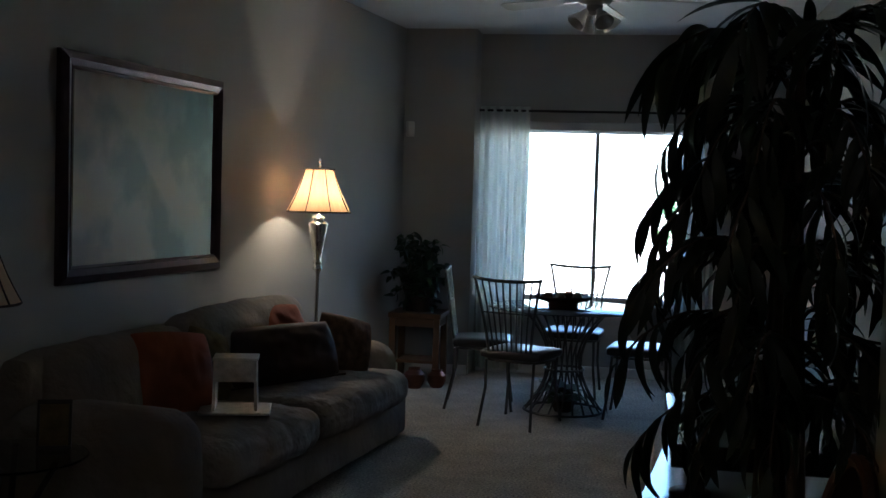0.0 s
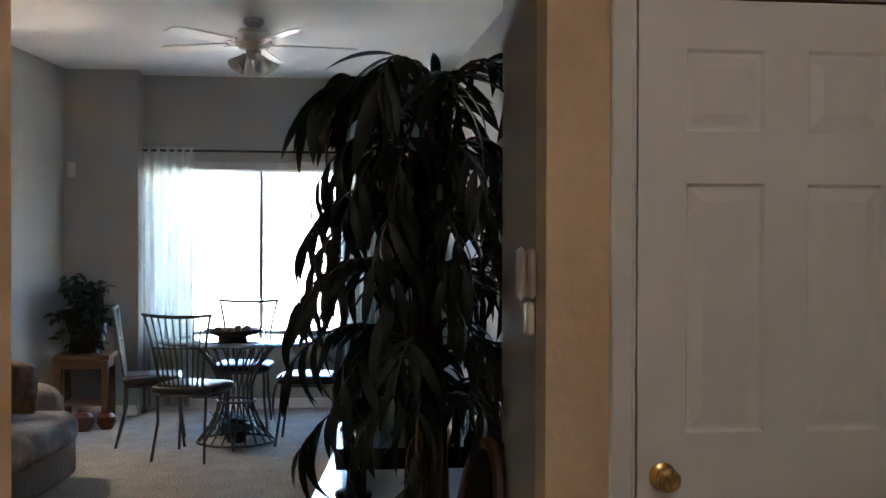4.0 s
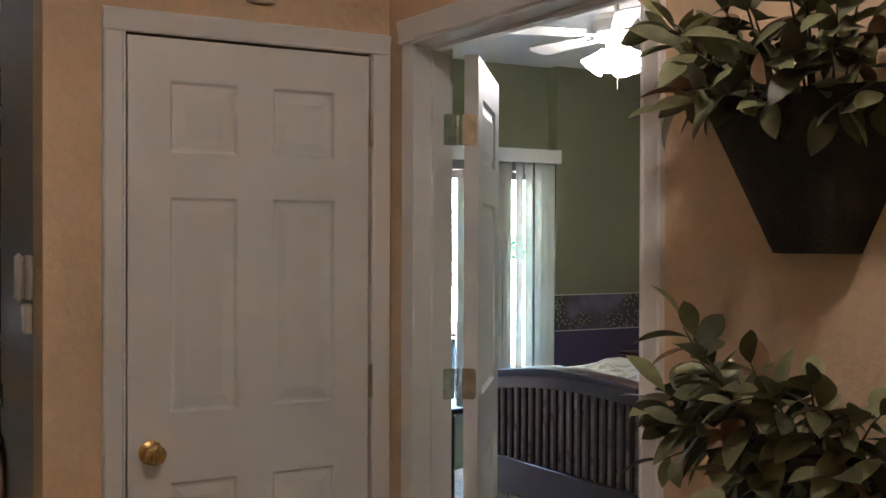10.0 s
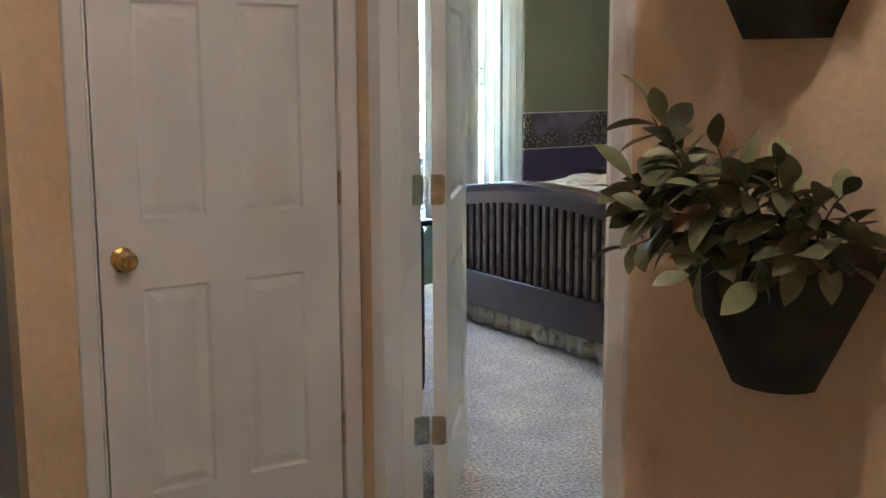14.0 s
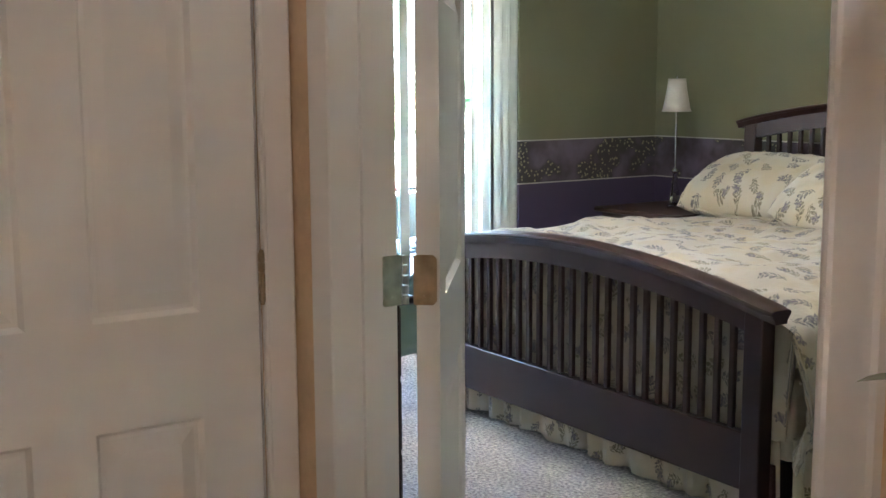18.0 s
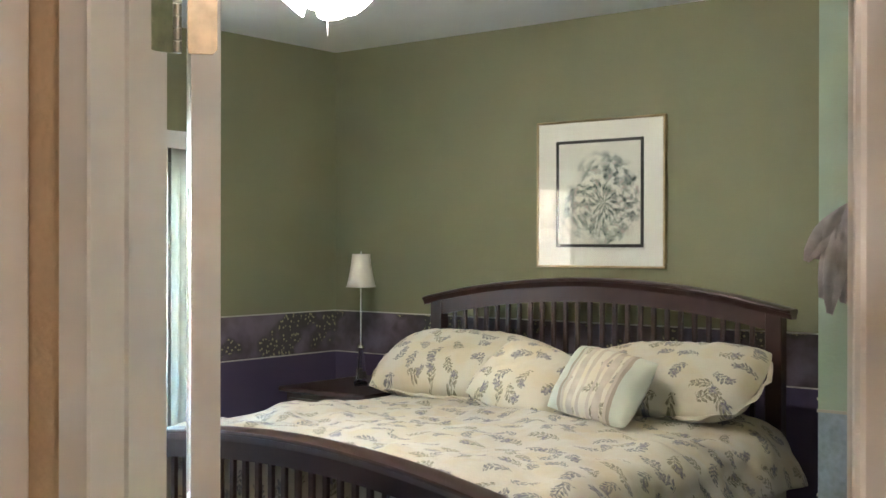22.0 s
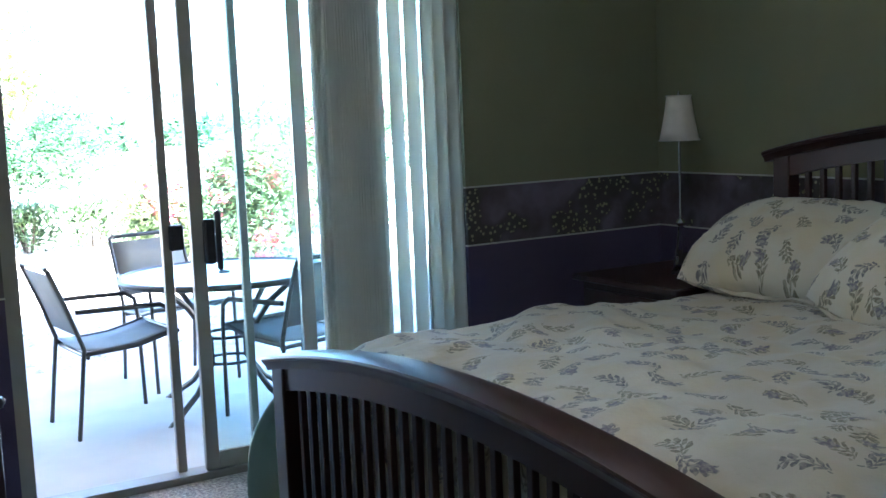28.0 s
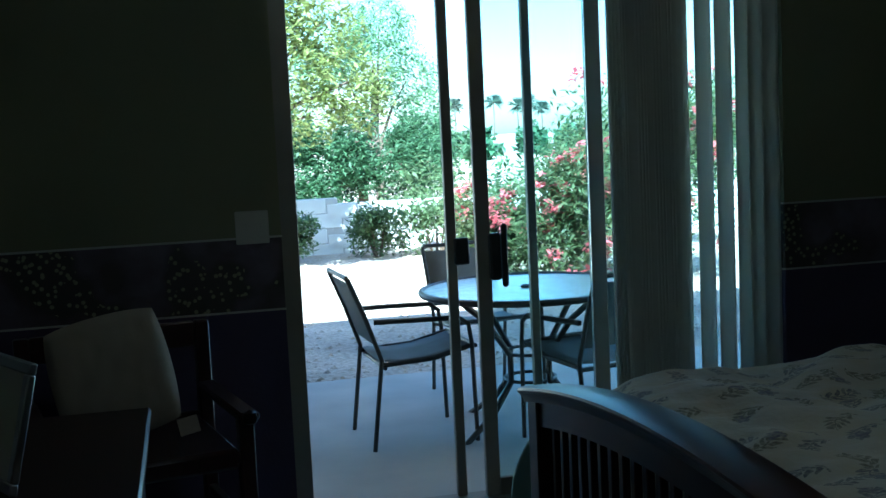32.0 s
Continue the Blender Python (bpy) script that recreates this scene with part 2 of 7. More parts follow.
slab("ceiling_hall", [(-2.0, 1.34, -3.1, 2.05, HALL_H, HALL_H + 0.05)], CEIL)
slab("ceiling_bedroom", [(1.3, 5.7, 0.2, 5.8, BED_H, BED_H + 0.1)], CEIL)
slab("wall_bedroom_north", [(4.45, 5.55, 5.53, 5.73, 0, BED_H)], GREEN)
slab("wall_bedroom_north_left", [(1.342, 2.53, 5.531, 5.73, 0, BED_H)], GREEN)
slab("wall_over_slider", [(2.53, 4.45, 5.63, 5.73, 2.02, BED_H)], GREEN)
slab("wall_bedroom_east", [(5.55, 5.67, 0.2, 5.73, 0, BED_H)], GREEN)
slab("wall_bedroom_block", [(3.33, 5.55, 0.2, 1.65, 0, BED_H)], GREEN)
slab("wall_bedroom_south", [(1.342, 3.33, 0.2, 0.3, 0, BED_H)], GREEN)

# ---- doors, casings, borders ----
def raised_panel(bm, x0, x1, z0, z1, y_face, sign):
    """One raised panel; sign -1 faces -y, +1 faces +y."""
    def ring(inset, depth):
        return [bm.verts.new((x, y_face - sign * depth, z)) for x, z in ((x0 + inset, z0 + inset), (x1 - inset, z0 + inset), (x1 - inset, z1 - inset), (x0 + inset, z1 - inset))]
    rings = [ring(0, 0.0), ring(0.008, 0.011), ring(0.016, 0.011), ring(0.042, 0.003)]
    for a, b in zip(rings, rings[1:]):
        for k in range(4):
            bm.faces.new((a[k], a[(k + 1) % 4], b[(k + 1) % 4], b[k]))
    bm.faces.new(rings[-1])


def six_panel_door(name, width, m, label, hinge_side_knob, knob_faces=((-1, -0.035), (1, 0.0)), thick=0.035, columns=2):
    """Leaf from x 0 to width, y -thick to 0, with raised panels on both faces."""
    door = thing(name, m, label, "door")
    if columns == 2:
        k = width / 0.71
        xs = [0, 0.115 * k, 0.305 * k, 0.41 * k, 0.60 * k, width]
        stiles, gaps = ((0, 1), (2, 3), (4, 5)), ((1, 2), (3, 4))
    else:
        xs = [0, 0.13, width - 0.13, width]
        stiles, gaps = ((0, 1), (2, 3)), ((1, 2),)
    zs = [0.012, 0.235, 0.825, 1.015, 1.60, 1.722, 1.915, 2.03]
    bm = bmesh.new()
    for a, b in stiles:
        box(bm, xs[a], xs[b], -thick, 0, zs[0], zs[7])
    for a, b in ((0, 1), (2, 3), (4, 5), (6, 7)):
        for c, d in gaps:
            box(bm, xs[c], xs[d], -thick, 0, zs[a], zs[b])
    bmesh.ops.remove_doubles(bm, verts=bm.verts, dist=0.0005)
    part("leaf", bm, WHITE, door)
    for c, d in gaps:
        for a, b in ((1, 2), (3, 4), (5, 6)):
            bm = bmesh.new()
            raised_panel(bm, xs[c], xs[d], zs[a], zs[b], 0, 1)
            raised_panel(bm, xs[c], xs[d], zs[a], zs[b], -thick, -1)
            part("panel", bm, WHITE, door)
    bm = bmesh.new()
    for s, y0 in knob_faces:
        pr = [(0.033, 0), (0.033, 0.004), (0.026, 0.009), (0.012, 0.012), (0.011, 0.030), (0.022, 0.036), (0.028, 0.046), (0.027, 0.056), (0.018, 0.063), (0.012, 0.061), (0.0001, 0.061)]
        part_bm = bmesh.new()
        lathe(part_bm, pr, 20)
        part_bm.transform(Matrix.Translation((hinge_side_knob, y0, 0.914)) @ Matrix.Rotation(radians(90) * (1 if s < 0 else -1), 4, "X"))
        part("door_knob", part_bm, BRASS, door, "polished brass round door knob", smooth=True)
    bm.free()
    return door


def hinge_leafs(parent, x, y, face, name="hinge"):
    """Three closed hinges whose knuckles stand proud at x, y."""
    for z in (0.324, 1.067, 1.81):
        bm = bmesh.new()
        for i in range(5):
            tube(bm, [(x, y, z - 0.045 + i * 0.018 + 0.001), (x, y, z - 0.045 + (i + 1) * 0.018 - 0.001)], 0.0065, 10)
        tube(bm, [(x, y, z - 0.05), (x, y, z + 0.05)], 0.0045, 8)
        ob = part(name, bm, HINGE, parent, "aged brass butt hinge", smooth=True)


HINGE = surface("aged_brass", (0.50, 0.42, 0.30), 0.35, 1.0, vary=0.25, scale=30, fine=200, bump=0.15, dist=0.001)
closet = six_panel_door("closet_door", 0.7155, pose(0.4775, 2.0875, 0), "closed white six-panel closet door with brass knob", 0.062)
hinge_leafs(closet, 0.7195, -0.0445, -1)
block("latch_plate", -0.0130, -0.0070, -0.0345, -0.028, 0.885, 0.945, HINGE, closet)

OPEN = 51.5
THICK = 0.042
bed_door = six_panel_door("bedroom_door", 0.68, pose(1.416, 1.872, 0, 0, 0, OPEN), "white narrow three-panel bedroom door standing open", 0.62, ((1, 0.0),), THICK, 1)
STEEL = surface("aged_nickel", (0.55, 0.53, 0.46), 0.38, 1.0, vary=0.3, scale=30, fine=200, bump=0.15, dist=0.001)
KNUCKLE = Vector((1.402, 1.8855))


def hinge_leaf(z, start, way, out, mat, label):
    """A flat leaf with clipped corners and screws, from the knuckle side at start along way, facing out."""
    bm = bmesh.new()
    prism(bm, [(-0.008, -0.045), (0.027, -0.045), (0.034, -0.038), (0.034, 0.038), (0.027, 0.045), (-0.008, 0.045)], "x", 0.0, 0.0025)
    for sz, su in ((-0.032, 0.010), (0.0, 0.024), (0.032, 0.010), (-0.032, 0.026), (0.032, 0.026)):
        tube(bm, [(0.0025, su, sz), (0.0034, su, sz)], 0.0040, 8)
    m = Matrix(((out[0], way[0], 0, start[0]), (out[1], way[1], 0, start[1]), (0, 0, 1, z), (0, 0, 0, 1)))
    bm.transform(bed_door.matrix_basis.inverted() @ m)
    bmesh.ops.recalc_face_normals(bm, faces=bm.faces)
    part("hinge_leaf", bm, mat, bed_door, label)


EDGE = Vector((math.sin(radians(OPEN)), -math.cos(radians(OPEN))))
BACK = Vector((-math.cos(radians(OPEN)), -math.sin(radians(OPEN))))
for z in (0.324, 1.064, 1.81):
    hinge_leaf(z, (1.386, 1.8885), (-1, 0), (0, -1), STEEL, "aged steel hinge leaf with screws")
    hinge_leaf(z, Vector((1.416, 1.872)) + EDGE * 0.003 + BACK * 0.0002, EDGE, BACK, HINGE, "aged brass hinge leaf with screws")
    bm = bmesh.new()
    for i in range(5):
        tube(bm, [(KNUCKLE.x, KNUCKLE.y, z - 0.045 + i * 0.018 + 0.001), (KNUCKLE.x, KNUCKLE.y, z - 0.045 + (i + 1) * 0.018 - 0.001)], 0.0062, 10)
    bm.transform(bed_door.matrix_basis.inverted())
    part("hinge_knuckle", bm, STEEL, bed_door, smooth=True)


def casing_profile(w):
    """Cross-section of a moulded casing, from inner edge 0 to outer edge w."""
    return [(0, 0), (0, 0.009), (0.003, 0.0125), (0.007, 0.0125), (0.010, 0.0085), (w - 0.014, 0.016), (w - 0.005, 0.017), (w, 0.013), (w, 0)]


def casing(name, axis, planes, inner0, inner1, top, sign, w=0.062):
    """Three moulded boards round an opening; planes: the wall's face at the left, right and head board; sign: way they stand proud."""
    for which, plane in zip(("left", "right", "head"), planes):
        bm = bmesh.new()
        pr = casing_profile(w)
        if which == "head":
            pts = [(inner0 - w, inner1 + w)]
            lo = [(plane + sign * d, top + u) for u, d in pr]
            if axis == "y":
                prism(bm, lo, "x", inner0 - w, inner1 + w)
            else:
                prism(bm, lo, "y", inner0 - w, inner1 + w)
        else:
            e, s = (inner0, -1) if which == "left" else (inner1, 1)
            out = [(e + s * u, plane + sign * d) for u, d in pr]
            if axis == "x":
                out = [(b, a) for a, b in out]
            prism(bm, out, "z", 0, top - 0.001)
        tagged(part(name, bm, WHITE), "white moulded door casing", "trim", kind="structure")


casing("trim_closet_casing", "y", (2.05,) * 3, 0.470, 1.199, 2.037, -1, 0.060)
casing("trim_bedroom_casing", "x", (1.228, 1.262, 1.245), 0.857, 1.880, 2.055, -1, 0.066)
casing("trim_bedroom_casing_inner", "x", (1.385,) * 3, 0.850, 1.905, 2.055, 1)
# jambs and stops
slab("trim_bedroom_jamb", [(1.256, 1.386, 1.889, 1.896, 0, 2.055), (1.222, 1.386, 0.852, 0.862, 0, 2.055), (1.240, 1.386, 0.862, 1.889, 2.048, 2.055)], WHITE)
slab("trim_bedroom_stop", [(1.313, 1.350, 1.878, 1.8885, 0, 2.036), (1.313, 1.350, 0.8625, 0.873, 0, 2.036), (1.313, 1.350, 0.873, 1.878, 2.036, 2.0475)], WHITE)
slab("trim_closet_jamb", [(0.4705, 0.4725, 2.05, 2.17, 0, 2.034), (1.1965, 1.1985, 2.05, 2.17, 0, 2.034)], WHITE)
BASEB = WHITE


def baseboard(name, x0, x1, y0, y1, h=0.085):
    bm = bmesh.new()
    box(bm, x0, x1, y0, y1, 0.0, h, 0.004)
    tagged(part(name, bm, BASEB), "white painted baseboard", "baseboard", kind="structure")


baseboard("baseboard_hall", 0.262, 0.408, 2.036, 2.049)
baseboard("baseboard_hall", 1.214, 1.227, -2.95, 0.79)
baseboard("baseboard_closet_side", 0.246, 0.259, 2.06, 2.64)
bm = bmesh.new()
box(bm, 0.001, 0.014, -7.7, -0.02, 0.0, 0.085, 0.004)
bm.transform(WEST)
tagged(part("baseboard_living", bm, BASEB), "white painted baseboard", "baseboard", kind="structure")
baseboard("baseboard_living", -2.25, -1.69, 9.086, 9.099)
baseboard("baseboard_living", -1.655, 0.87, 9.386, 9.399)
baseboard("baseboard_living", 0.866, 0.879, 2.66, 9.38)
baseboard("baseboard_bedroom", 5.536, 5.549, 1.66, 5.52)
baseboard("baseboard_bedroom", 4.46, 5.53, 5.516, 5.529)
baseboard("baseboard_bedroom", 3.34, 5.53, 1.652, 1.665)
baseboard("baseboard_bedroom", 3.308, 3.321, 0.32, 1.64)
baseboard("baseboard_bedroom", 1.42, 2.52, 5.516, 5.529)


def border_mat():
    m, nt, b, nodes, links = node_mat("wallpaper_border_paper")
    tc = nodes.new("ShaderNodeTexCoord")
    n1, n2, vo = nodes.new("ShaderNodeTexNoise"), nodes.new("ShaderNodeTexNoise"), nodes.new("ShaderNodeTexVoronoi")
    n1.inputs["Scale"].default_value, n1.inputs["Detail"].default_value = 5.0, 4
    n2.inputs["Scale"].default_value, n2.inputs["Detail"].default_value = 4.2, 2
    vo.inputs["Scale"].default_value = 46
    for n in (n1, n2, vo):
        links.new(tc.outputs["Object"], n.inputs["Vector"])
    base = nodes.new("ShaderNodeValToRGB")
    base.color_ramp.elements[0].position, base.color_ramp.elements[0].color = 0.38, (0.085, 0.066, 0.068, 1)
    base.color_ramp.elements[1].position, base.color_ramp.elements[1].color = 0.62, (0.19, 0.145, 0.19, 1)
    links.new(n1.outputs["Fac"], base.inputs["Fac"])
    spots, where, mask, mix = nodes.new("ShaderNodeMath"), nodes.new("ShaderNodeMath"), nodes.new("ShaderNodeMath"), nodes.new("ShaderNodeMixRGB")
    spots.operation, spots.inputs[1].default_value = "LESS_THAN", 0.33
    where.operation, where.inputs[1].default_value = "GREATER_THAN", 0.52
    mask.operation = "MULTIPLY"
    links.new(vo.outputs["Distance"], spots.inputs[0])
    links.new(n2.outputs["Fac"], where.inputs[0])
    links.new(spots.outputs["Value"], mask.inputs[0])
    links.new(where.outputs["Value"], mask.inputs[1])
    soft = nodes.new("ShaderNodeMath")
    soft.operation, soft.inputs[1].default_value = "MULTIPLY", 0.75
    links.new(mask.outputs["Value"], soft.inputs[0])
    links.new(soft.outputs["Value"], mix.inputs["Fac"])
    leafy_ground, leaf_mask = nodes.new("ShaderNodeMixRGB"), nodes.new("ShaderNodeMapRange")
    leaf_mask.inputs["From Min"].default_value, leaf_mask.inputs["From Max"].default_value = 0.46, 0.54
    leaf_mask.inputs["To Max"].default_value = 0.85
    links.new(n2.outputs["Fac"], leaf_mask.inputs["Value"])
    links.new(leaf_mask.outputs["Result"], leafy_ground.inputs["Fac"])
    links.new(base.outputs["Color"], leafy_ground.inputs["Color1"])
    leafy_ground.inputs["Color2"].default_value = (0.060, 0.055, 0.045, 1)
    links.new(leafy_ground.outputs["Color"], mix.inputs["Color1"])
    mix.inputs["Color2"].default_value = (0.46, 0.42, 0.24, 1)
    links.new(mix.outputs["Color"], b.inputs["Base Color"])
    b.inputs["Roughness"].default_value = 0.7
    return m


BORDER = border_mat()
CREAM = surface("cream_line", (0.62, 0.58, 0.50), 0.7, vary=0.05)
B0, B1 = 0.831, 1.085
RUNS = {"north": (4.45, 5.549, 5.527, 5.53), "north_left": (1.42, 2.53, 5.527, 5.53), "east": (5.547, 5.55, 1.655, 5.526), "block_north": (3.33, 5.546, 1.65, 1.653), "west": (1.385, 1.388, 1.985, 5.526), "return": (4.447, 4.45, 5.53, 5.63)}
# paler copies of sage, border and purple: bright daylight is put into the colours
SAGE_LIT = surface("sage_green_paint_lit", (0.50, 0.60, 0.47), 0.8, vary=0.05, scale=1.5, fine=90, bump=0.2, dist=0.004)
BORDER_LIT = surface("border_paper_lit", (0.40, 0.47, 0.55), 0.8, vary=0.22, scale=9, fine=60, bump=0.1, dist=0.002, speck=0.12)
PURPLE_LIT = surface("purple_paint_lit", (0.27, 0.27, 0.44), 0.8, vary=0.05, scale=1.5, fine=90, bump=0.2, dist=0.004)
slab("wall_block_side_upper", [(3.322, 3.33, 0.31, 1.65, 1.060, BED_H)], SAGE_LIT, label="sage wall side, daylight put in as pale mint", category="wall")
slab("wall_block_side_border", [(3.322, 3.33, 0.31, 1.65, 0.762, 1.052)], BORDER_LIT, label="mottled wallpaper border, daylight put in as pale blue", category="wallpaper")
slab("wall_block_side_lower", [(3.322, 3.33, 0.31, 1.65, 0.0, 0.754)], PURPLE_LIT, label="purple dado, daylight put in as pale lavender", category="wall")
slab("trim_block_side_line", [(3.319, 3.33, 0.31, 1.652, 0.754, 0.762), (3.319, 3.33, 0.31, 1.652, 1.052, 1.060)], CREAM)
for key, (x0, x1, y0, y1) in RUNS.items():
    slab("wall_paint_" + key, [(x0, x1, y0, y1, 0.0, B0)], PURPLE, label="deep purple painted dado", category="wall")
    slab("wall_border_" + key, [(x0, x1, y0, y1, B0, B1)], BORDER, label="dusky floral wallpaper border with cream edge lines", category="wallpaper")
    e = 0.0025
    slab("trim_border_line_" + key, [(x0 - e, x1 + e, y0 - e, y1 + e, B0 - 0.003, B0 + 0.004), (x0 - e, x1 + e, y0 - e, y1 + e, B1 - 0.003, B1 + 0.004)], CREAM)

# ---- bed ----
def cloth_uv(bm, place):
    """Lays the woven print on a cloth: place(vertex) gives its spot on the flat cloth in metres."""
    layer = bm.loops.layers.uv.new("cloth")
    for f in bm.faces:
        for lp in f.loops:
            lp[layer].uv = place(lp.vert)


def floral_mat(name, ground, scale=8.6, dark=(0.085, 0.085, 0.105), olive=(0.125, 0.112, 0.068), ink_strength=0.88):
    """Cream cotton printed with leafy sprigs and small blossoms, one sprig to a cell of the cloth."""
    m, nt, b, nodes, links = node_mat(name)

    def num(op, a, bb=None, clamp=False):
        q = nodes.new("ShaderNodeMath")
        q.operation, q.use_clamp = op, clamp
        for k, v in enumerate((a, bb)):
            if v is None:
                continue
            if isinstance(v, (int, float)):
                q.inputs[k].default_value = v
            else:
                links.new(v, q.inputs[k])
        return q.outputs["Value"]

    def ramp(src, lo, hi):
        """1 at lo and below or beyond, 0 at hi, whichever way round they lie."""
        r = nodes.new("ShaderNodeMapRange")
        r.inputs["From Min"].default_value, r.inputs["From Max"].default_value = lo, hi
        r.inputs["To Min"].default_value, r.inputs["To Max"].default_value = 1, 0
        links.new(src, r.inputs["Value"])
        return r.outputs["Result"]

    def mixed(c1, c2, fac):
        q = nodes.new("ShaderNodeMixRGB")
        for k, c in (("Color1", c1), ("Color2", c2)):
            if isinstance(c, tuple):
                q.inputs[k].default_value = (*c, 1)
            else:
                links.new(c, q.inputs[k])
        links.new(fac, q.inputs["Fac"])
        return q.outputs["Color"]

    tc, warp, add = nodes.new("ShaderNodeTexCoord"), nodes.new("ShaderNodeTexNoise"), nodes.new("ShaderNodeVectorMath")
    warp.inputs["Scale"].default_value, warp.inputs["Detail"].default_value = 22.0, 2
    links.new(tc.outputs["UV"], warp.inputs["Vector"])
    add.operation = "MULTIPLY_ADD"
    add.inputs[1].default_value = (0.034, 0.034, 0.0)
    links.new(warp.outputs["Color"], add.inputs[0])
    links.new(tc.outputs["UV"], add.inputs[2])
    cell = nodes.new("ShaderNodeTexVoronoi")
    cell.voronoi_dimensions = "2D"
    cell.inputs["Scale"].default_value, cell.inputs["Randomness"].default_value = scale, 0.75
    links.new(add.outputs["Vector"], cell.inputs["Vector"])
    off, turn, xyz, rgb = nodes.new("ShaderNodeVectorMath"), nodes.new("ShaderNodeVectorRotate"), nodes.new("ShaderNodeSeparateXYZ"), nodes.new("ShaderNodeSeparateColor")
    off.operation = "SUBTRACT"
    links.new(add.outputs["Vector"], off.inputs[0])
    links.new(cell.outputs["Position"], off.inputs[1])
    links.new(cell.outputs["Color"], rgb.inputs["Color"])
    turn.rotation_type = "Z_AXIS"
    links.new(off.outputs["Vector"], turn.inputs["Vector"])
    links.new(num("MULTIPLY", rgb.outputs["Red"], 6.28), turn.inputs["Angle"])
    links.new(turn.outputs["Vector"], xyz.inputs["Vector"])
    p = xyz.outputs["X"]
    q = num("SUBTRACT", xyz.outputs["Y"], num("MULTIPLY", num("MULTIPLY", p, p), 7.0))
    aq = num("ABSOLUTE", q)
    ap = num("ABSOLUTE", p)
    along = num("MULTIPLY", ramp(ap, 0.045, 0.049), 1.0)
    stem = num("MULTIPLY", ramp(aq, 0.0012, 0.0026), along)
    # paired leaves slanting off the stem, staggered from side to side, shorter towards its ends
    side = num("MULTIPLY", num("GREATER_THAN", q, 0.0), 0.006)
    beat = num("FRACT", num("DIVIDE", num("ADD", num("SUBTRACT", p, num("MULTIPLY", aq, 0.75)), num("ADD", side, 1.0)), 0.020))
    tri = num("MULTIPLY", num("ABSOLUTE", num("SUBTRACT", beat, 0.5)), 2.0)
    reach = num("SUBTRACT", 0.029, num("MULTIPLY", ap, 0.32))
    body = num("MULTIPLY", num("SINE", num("MULTIPLY", num("DIVIDE", aq, reach, True), 3.1416)), 0.84)
    leaf = num("MULTIPLY", ramp(num("SUBTRACT", tri, body), -0.12, 0.03), along)
    # a five-petalled blossom at the head of the sprig
    bp_ = num("SUBTRACT", p, 0.024)
    bq = num("SUBTRACT", q, 0.010)
    rad = num("SQRT", num("ADD", num("MULTIPLY", bp_, bp_), num("MULTIPLY", bq, bq)))
    lobes = num("ADD", 0.0175, num("MULTIPLY", num("COSINE", num("MULTIPLY", num("ARCTAN2", bq, bp_), 5.0)), 0.0055))
    bloom = ramp(num("SUBTRACT", rad, lobes), -0.002, 0.002)
    has = num("GREATER_THAN", rgb.outputs["Green"], 0.35)
    bloom = num("MULTIPLY", bloom, has)
    thin = nodes.new("ShaderNodeTexNoise")
    thin.inputs["Scale"].default_value, thin.inputs["Detail"].default_value = 90.0, 3
    links.new(tc.outputs["UV"], thin.inputs["Vector"])
    wash = ramp(thin.outputs["Fac"], 0.58, 0.40)
    sprig = num("MAXIMUM", num("MAXIMUM", leaf, stem), bloom)
    sprig = num("MULTIPLY", sprig, num("ADD", 0.48, num("MULTIPLY", wash, ink_strength - 0.48)))
    tone = nodes.new("ShaderNodeTexNoise")
    tone.inputs["Scale"].default_value, tone.inputs["Detail"].default_value = 7.0, 2
    links.new(tc.outputs["UV"], tone.inputs["Vector"])
    cloth = mixed((ground[0] * 0.99, ground[1] * 0.93, ground[2] * 0.80), ground, ramp(tone.outputs["Fac"], 0.42, 0.62))
    leaf_ink = mixed(dark, olive, num("GREATER_THAN", rgb.outputs["Blue"], 0.5))
    ink = mixed(leaf_ink, (dark[0] * 1.15, dark[1] * 1.08, dark[2] * 1.25), bloom)
    links.new(mixed(cloth, ink, sprig), b.inputs["Base Color"])
    b.inputs["Roughness"].default_value = 0.92
    b.inputs["Sheen Weight"].default_value = 0.15
    weave, bump = nodes.new("ShaderNodeTexNoise"), nodes.new("ShaderNodeBump")
    weave.inputs["Scale"].default_value, weave.inputs["Detail"].default_value = 9.0, 6
    bump.inputs["Strength"].default_value, bump.inputs["Distance"].default_value = 0.5, 0.03
    links.new(tc.outputs["Object"], weave.inputs["Vector"])
    links.new(weave.outputs["Fac"], bump.inputs["Height"])
    links.new(bump.outputs["Normal"], b.inputs["Normal"])
    return m


FLORAL = floral_mat("sprigged_cotton", (0.475, 0.44, 0.355))
FLORAL_SHAM = floral_mat("sprigged_sham", (0.55, 0.51, 0.40), 8.4)
SKIRT = floral_mat("sprigged_skirt", (0.55, 0.51, 0.40), 8.0)
BOXCLOTH = surface("beige_box_spring", (0.56, 0.52, 0.41), 0.95, vary=0.05, scale=5, fine=200, bump=0.3)
SATIN = surface("pale_sage_satin", (0.44, 0.46, 0.37), 0.5, vary=0.06, scale=8, fine=150, bump=0.15)
MINT = surface("mint_lining", (0.36, 0.46, 0.36), 0.8, vary=0.06, scale=5, bump=0.1)
BX0, BY0, BY1 = 3.092, 2.466, 4.448
BYC = 3.445


